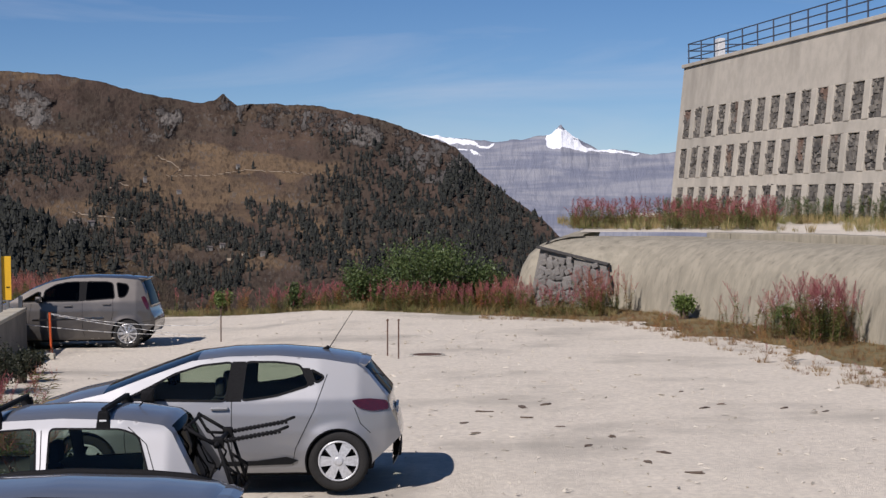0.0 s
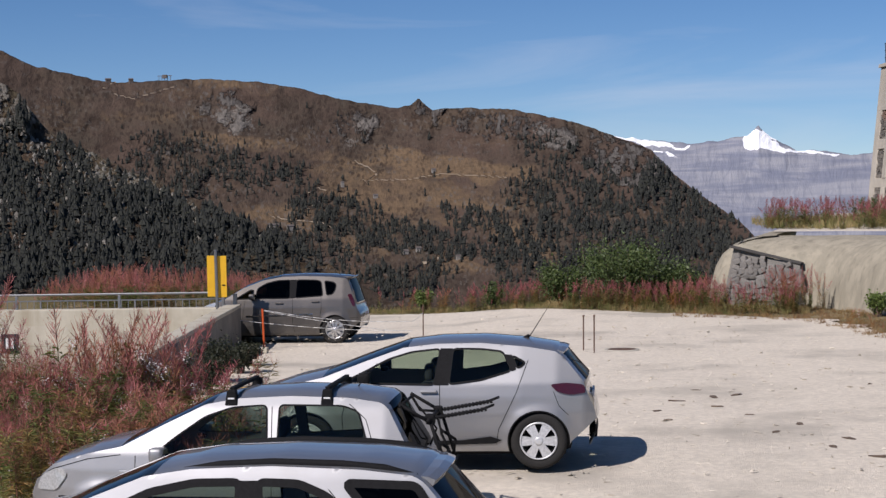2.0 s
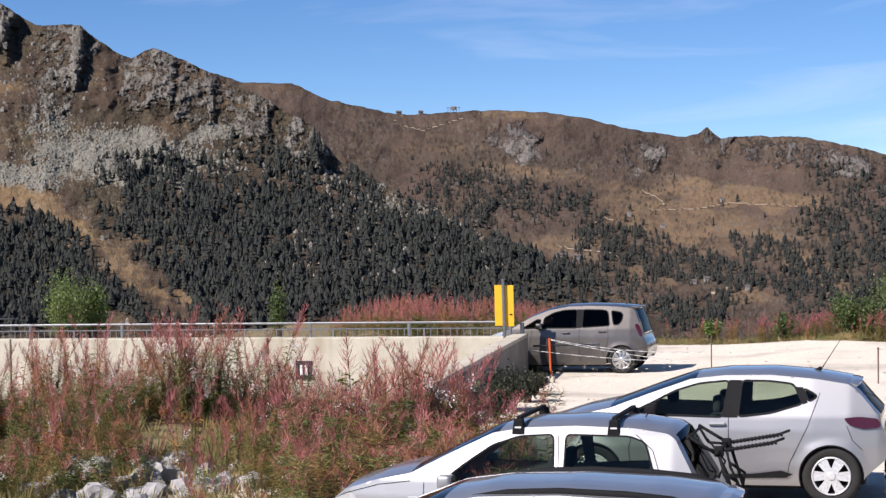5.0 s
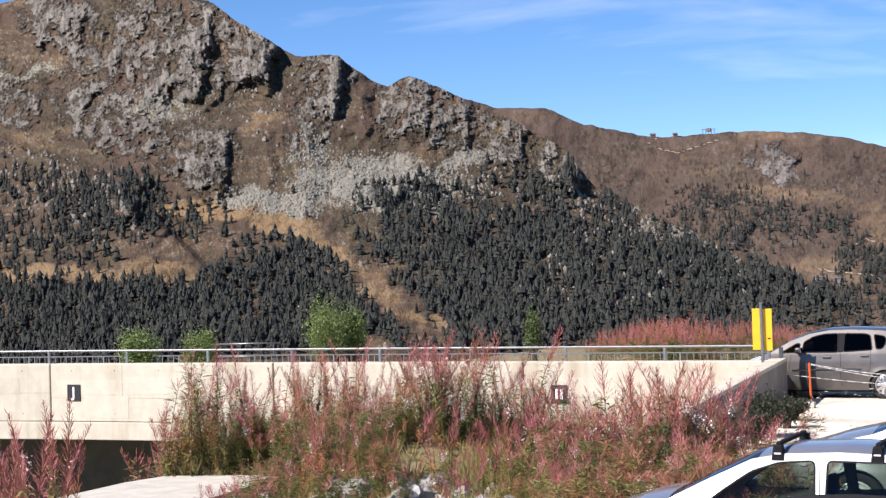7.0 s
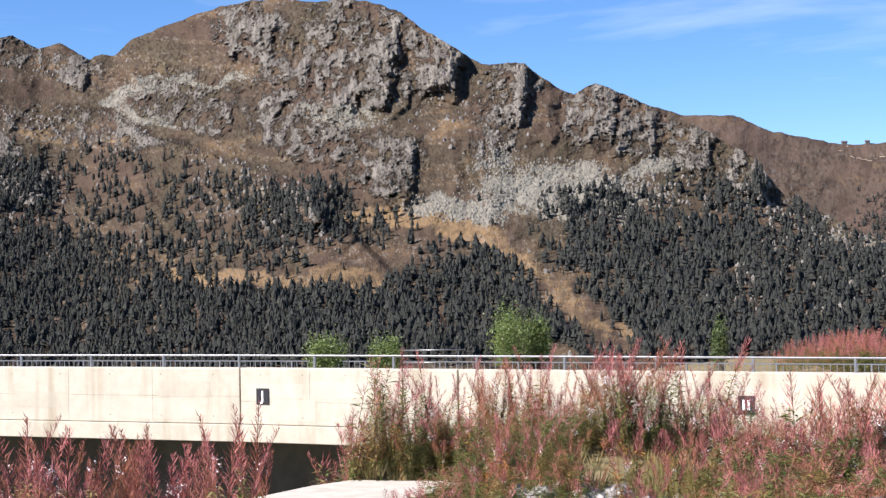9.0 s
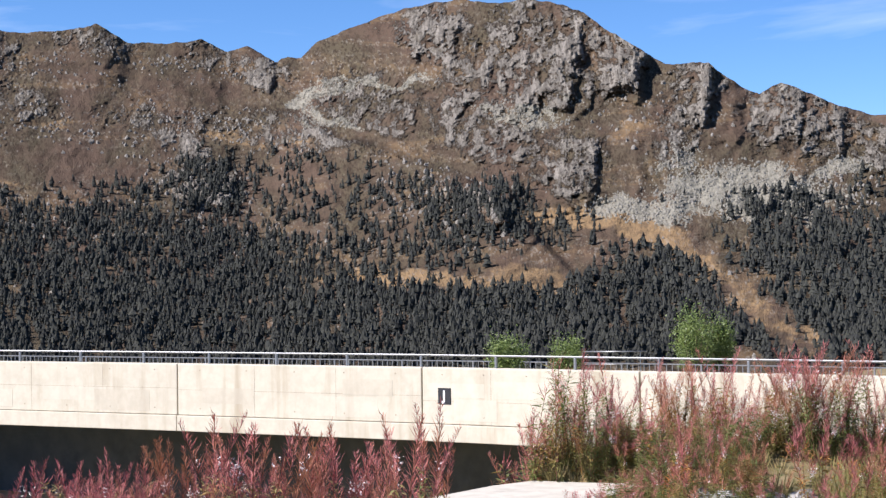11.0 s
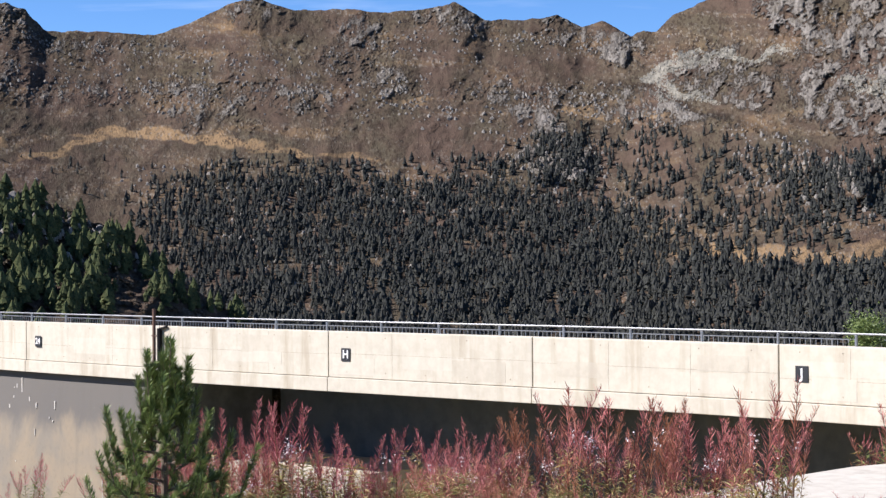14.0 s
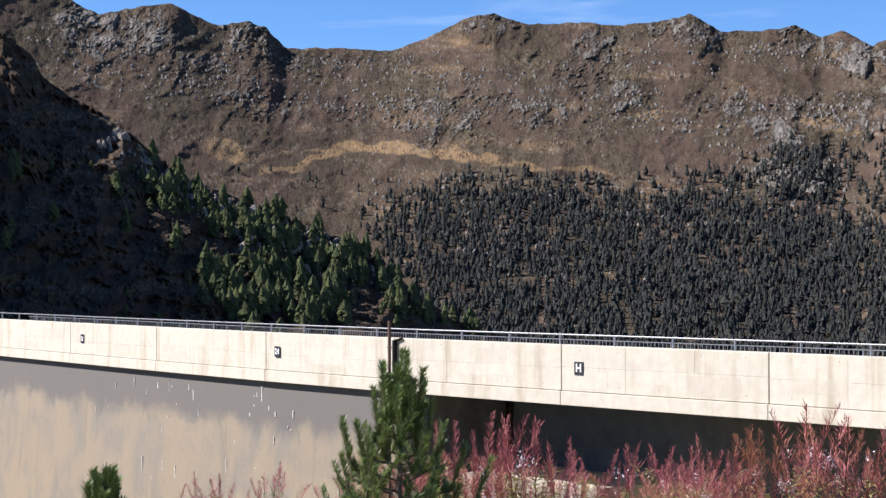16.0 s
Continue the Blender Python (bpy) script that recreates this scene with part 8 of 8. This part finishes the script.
p = terrace(420, (-9.2, -1.6), (50.5, 57), 51)
sow("terrace_fireweed", "pink and brown fireweed on the bunker terrace", "fireweed", FAR_BUSHY + FAR_TALL, p, g.uniform(0.3, 1.0, len(p)), SET_RED, 20, (1.0, 1.5))
p = terrace(260, (-13, -5.5), (57, 66), 52)
sow("terrace_shrubs", "low green shrubs at the foot of the terrace building", "shrubs", FAR_BUSHY, p, g.uniform(0.5, 0.95, len(p)), [M_GREEN, M_GREEN, M_STALK, M_GRASS], 21, (1.2, 1.8))
p = terrace(900, (-14, -1.6), (46, 66), 53)
sow("terrace_grass", "dry grass on the bunker terrace", "grass", TUFTS, p, g.uniform(0.15, 0.45, len(p)), [M_GRASS], 22, (0.8, 1.6))
# red heath behind the crest
p = strewn(700, (13.2, 21.0), (47.5, 56), 61, 0.7)
p[:, 2] = 0.2
sow("crest_fireweed", "bank of salmon-red fireweed behind the dam crest", "fireweed", FAR_TALL, p, g.uniform(0.5, 1.0, len(p)) * np.interp(np.degrees(np.arctan2(-p[:, 0], p[:, 1])), [13, 16, 18.5, 21], [0.7, 1.0, 1.25, 0.6]), SET_PINK, 23)
BANK_X = np.linspace(-11.2, -22, 9)
heath = outline_slab("crest_bank", tuple(zip(BANK_X, dam_y(BANK_X) + 5.9)) + tuple(zip(BANK_X[::-1], dam_y(BANK_X[::-1]) + 16)), -3, 0.2, M_SOIL)
tagged(heath, "grassy bank behind the dam crest", "bank", kind="structure")


# ---- bushes ----
def bush(name, label, x, y, z, wide, tall, leaves, material, seed, leaf=0.075):
    g = np.random.RandomState(seed)
    ob = empty(name, Matrix.Translation((x, y, z)), label, "bush")
    bm = bmesh.new()
    tips = []
    for k in range(12):
        a, r = g.uniform(0, 6.28), g.uniform(0.15, 0.5)
        mid = Vector((math.cos(a) * r * wide * 0.5, math.sin(a) * r * wide * 0.5, tall * g.uniform(0.3, 0.5)))
        tip = Vector((math.cos(a) * r * wide, math.sin(a) * r * wide, tall * g.uniform(0.6, 0.95)))
        add_tube(bm, (math.cos(a) * 0.08, math.sin(a) * 0.08, -0.1), mid, 0.03, 5, 0.02)
        add_tube(bm, mid, tip, 0.02, 5, 0.006)
        tips += [mid.lerp(tip, t) for t in (0.3, 0.6, 0.9, 1.05)]
    part("wood", bm, M_BARK, ob)
    n = leaves
    c = np.array([tips[i] for i in g.randint(len(tips), size=n)])
    o = g.normal(0, 1, (n, 3)) * np.array([wide * 0.13, wide * 0.13, tall * 0.13])
    c = c + o
    c[:, 2] = np.maximum(c[:, 2], 0.05)
    d = g.normal(0, 1, (n, 3))
    d /= np.linalg.norm(d, axis=1)[:, None]
    s = np.cross(d, g.normal(0, 1, (n, 3)))
    s /= np.linalg.norm(s, axis=1)[:, None]
    ln = leaf * g.uniform(0.6, 1.3, n)[:, None]
    v = np.stack([c, c + d * ln * 0.5 + s * ln * 0.3, c + d * ln, c + d * ln * 0.5 - s * ln * 0.3], 1).reshape(-1, 3)
    me = fast_mesh("foliage", v, np.arange(4 * n).reshape(-1, 4), material, False)
    f = new("foliage", me)
    f.parent = ob
    return ob


bush("willow_bush", "broad green willow bush at the rim of the lot", -1.75, 49.3, -0.1, 2.1, 1.75, 10000, M_GREEN, 1)
bush("willow_bush", "green willow bush at the rim of the lot", -0.15, 49.6, -0.25, 1.35, 1.35, 6000, M_GREEN, 2)
bush("willow_bush", "low green willow bush at the rim of the lot", -3.35, 49.8, -0.2, 1.1, 1.35, 4500, M_GREEN, 3)
bush("willow_bush", "small green bush among red fireweed", -7.5, 50.6, -0.2, 0.5, 0.55, 1300, M_PALEGREEN, 4)
bush("willow_bush", "small dark green bush at the lot's rim", -5.4, 50.2, -0.2, 0.5, 0.75, 1400, M_GREEN, 5)
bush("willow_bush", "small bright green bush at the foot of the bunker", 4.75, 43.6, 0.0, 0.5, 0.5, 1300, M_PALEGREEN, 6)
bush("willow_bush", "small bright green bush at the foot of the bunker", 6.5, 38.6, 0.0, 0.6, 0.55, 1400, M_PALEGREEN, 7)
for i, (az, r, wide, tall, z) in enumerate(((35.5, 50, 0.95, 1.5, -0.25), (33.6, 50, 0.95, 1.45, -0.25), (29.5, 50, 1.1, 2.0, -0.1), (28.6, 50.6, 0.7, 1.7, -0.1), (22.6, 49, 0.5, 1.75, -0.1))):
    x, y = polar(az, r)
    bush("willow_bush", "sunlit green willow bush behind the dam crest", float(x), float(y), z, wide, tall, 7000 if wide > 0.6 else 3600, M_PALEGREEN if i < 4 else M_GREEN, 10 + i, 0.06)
BANK_X = np.linspace(-22.2, -40, 9)
behind = outline_slab("crest_shoulder", tuple(zip(BANK_X, dam_y(BANK_X) + 5.9)) + tuple(zip(BANK_X[::-1], dam_y(BANK_X[::-1]) + 16)), -3, -0.2, M_SOIL)
tagged(behind, "soil shoulder behind the dam crest", "bank", kind="structure")
# leaves nearly black: the wall's shadow is put into their colour
M_SHADE = leafy("shade_dark_leaf", (0.016, 0.022, 0.010), (0.035, 0.038, 0.018), None, 0.6)
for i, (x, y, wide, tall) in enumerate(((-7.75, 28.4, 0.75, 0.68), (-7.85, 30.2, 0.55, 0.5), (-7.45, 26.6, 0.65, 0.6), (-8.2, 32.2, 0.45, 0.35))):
    bush("wall_bush", "low leafy bush in the wing wall's lee, leaves darkened for shade", x, y, 0.0, wide, tall, 2600, M_SHADE, 21 + i, 0.05)


# ---- young pines ----
def pine(name, label, x, y, z, tall, seed, shoots=38):
    g = random.Random(seed)
    ob = empty(name, Matrix.Translation((x, y, z)), label, "pine")
    bm = bmesh.new()
    add_tube(bm, (0, 0, -0.2), (0.02, 0, tall * 0.55), 0.045, 8, 0.03)
    add_tube(bm, (0.02, 0, tall * 0.55), (0.0, 0.0, tall * 0.93), 0.03, 8, 0.01)
    tips = [((0, 0, tall * 0.84), (0.01, 0, tall))]
    for k in range(shoots):
        t = (k + 0.5) / shoots
        h = tall * (0.12 + 0.76 * t)
        reach = tall * (0.45 * (1 - t) + 0.045) * g.uniform(0.55, 1.3)
        a = k * 2.4 + g.uniform(-0.4, 0.4)
        b = Vector((math.cos(a) * reach * 0.75, math.sin(a) * reach * 0.75, h + reach * 0.15))
        e = Vector((math.cos(a) * reach * 0.95, math.sin(a) * reach * 0.95, h + reach * 0.15 + tall * g.uniform(0.13, 0.21)))
        add_tube(bm, (0, 0, h), b, 0.014, 5, 0.009)
        add_tube(bm, b, e, 0.009, 5, 0.004)
        tips.append((tuple(b), tuple(e)))
        tips.append((tuple(Vector((0, 0, h)).lerp(b, 0.55)), tuple(b + Vector((0, 0, 0.02)))))
        side = Vector((-math.sin(a), math.cos(a), 0)) * reach * 0.3
        for s in (-1, 1):
            c = Vector((0, 0, h)).lerp(b, 0.7)
            q = c + side * s * 1.1 + Vector((0, 0, tall * 0.13))
            add_tube(bm, c, q, 0.007, 5, 0.004)
            tips.append((tuple(c), tuple(q)))
    part("trunk", bm, M_BARK, ob)
    vs, fs, ks = [], [], []
    for b, e in tips:
        b, e = Vector(b), Vector(e)
        d = (e - b).normalized()
        n1 = d.orthogonal().normalized()
        n2 = d.cross(n1)
        for i in range(230):
            t = g.random() ** 0.8
            a = g.uniform(0, 6.28)
            p = b.lerp(e, t)
            o = (n1 * math.cos(a) + n2 * math.sin(a))
            tip = p + (o * 0.75 + d * g.uniform(0.5, 1.2)).normalized() * g.uniform(0.065, 0.11)
            blade(vs, fs, ks, tuple(p), tuple(tip), 0.0055, (0.2, 0.5, 1), 0)
    f = new("needles", fast_mesh("needles", np.array(vs), np.array(fs), M_PINE, False))
    f.parent = ob
    return ob


x, y = polar(58.4, 16.0)
pine("young_pine", "bushy young green pine before the dam", float(x), float(y), -0.15, 2.3, 3, 36)
x, y = polar(67.9, 15.0)
pine("young_pine", "small young green pine before the dam", float(x), float(y), -0.4, 1.75, 4, 22)


# ---- stones and litter ----
def rock(name, label, x, y, z, size, seed, flat=0.7):
    bm = bmesh.new()
    bmesh.ops.create_icosphere(bm, subdivisions=3, radius=1.0)
    for v in bm.verts:
        n = noise.noise(v.co * 1.3 + Vector((seed * 3.1, 0, 0))) * 0.5 + noise.noise(v.co * 3.5 + Vector((0, seed, 0))) * 0.22 + noise.noise(v.co * 8 + Vector((0, seed, 0))) * 0.08
        v.co = v.co * (0.85 + n)
        v.co = Vector((round(v.co.x * 3.5) / 3.5 * 0.45 + v.co.x * 0.55, round(v.co.y * 3.5) / 3.5 * 0.45 + v.co.y * 0.55, v.co.z * flat))
    bmesh.ops.scale(bm, vec=(size, size * 0.8, size), verts=bm.verts)
    ob = part(name, bm, M_ROCK)
    ob.matrix_world = pose(x, y, z, 0, 0, seed * 47)
    return tagged(ob, label, "rock", "mound rocks")


for i, (az, r, size) in enumerate(((27.2, 21.6, 0.42), (28.1, 21.3, 0.3), (26.4, 22.2, 0.3), (29.2, 22.3, 0.26), (25.3, 21.8, 0.24), (30.0, 21.9, 0.2), (24.2, 22.6, 0.28), (27.7, 20.8, 0.22), (26.8, 20.9, 0.4), (25.8, 21.0, 0.36), (28.7, 20.7, 0.36), (29.6, 21.0, 0.3), (24.8, 21.2, 0.34), (27.4, 20.3, 0.34), (30.6, 21.3, 0.24), (23.6, 21.4, 0.3), (25.2, 22.3, 0.34), (26.0, 22.5, 0.42), (26.9, 22.2, 0.36), (27.6, 22.5, 0.40), (28.4, 22.3, 0.34), (29.1, 22.6, 0.30), (24.5, 22.1, 0.28))):
    x, y = polar(az, r)
    rock("boulder", "grey jagged boulder in the mound's bank", float(x), float(y), float(ground_at(x, y)) + 0.05 * size, size, i + 1)
g = np.random.RandomState(8)
LITTER = [(-0.1, 25.6), (0.45, 26.1), (0.9, 23.9), (1.15, 22.2), (1.5, 23.0), (1.75, 20.9), (2.0, 21.6), (-0.35, 24.4), (0.2, 27.0), (3.0, 25.8), (3.3, 26.2), (4.6, 25.3), (4.1, 25.7), (2.2, 20.1), (0.5, 24.9), (2.9, 27.8), (-0.2, 23.4), (0.8, 26.4)]
for i, (x, y) in enumerate(LITTER):
    bm = bmesh.new()
    bmesh.ops.create_icosphere(bm, subdivisions=2, radius=1.0)
    k = g.uniform(0.6, 1.3)
    for v in bm.verts:
        v.co = v.co * (0.75 + 0.7 * noise.noise(v.co * 1.9 + Vector((i * 2.3, 0, 0))))
        v.co = Vector((v.co.x * 0.15 * k, v.co.y * 0.06 * k, v.co.z * 0.022))
    ob = part("dung_clod", bm, M_BARK)
    ob.matrix_world = pose(x, y, 0.03 - 0.055 * max(0, 20 - y), 0, 0, g.uniform(0, 180))
    tagged(ob, "dark dried clod lying on the gravel", "clod", "clods on the lot")
pv, pf = [], []
TET = ((0, 1, 2), (0, 2, 3), (0, 3, 1), (1, 3, 2))
for _ in range(5200):
    x, y = g.uniform(-9, 8), g.uniform(11, 46)
    if not in_poly(np.array(x), np.array(y), [(-9.4, 30), (-9.2, 45.8), (-5, 46.2), (-0.3, 44.2), (3, 42), (5.6, 34), (6.8, 26), (9, 16), (-8, 12), (-8.2, 24)]):
        continue
    s = 0.012 + 0.03 * g.rand() ** 3
    n = len(pv)
    z = 0.03 - 0.055 * max(0, 20 - y)
    pv += [(x + s * g.normal(), y + s * g.normal(), z + s * g.rand()) for _ in range(4)]
    pf += [tuple(n + i for i in t) for t in TET]
tagged(new("loose_stones", mesh_from("loose_stones", pv, pf, M_GRAVEL, False)), "small loose stones on the gravel lot", "gravel", kind="stuff")
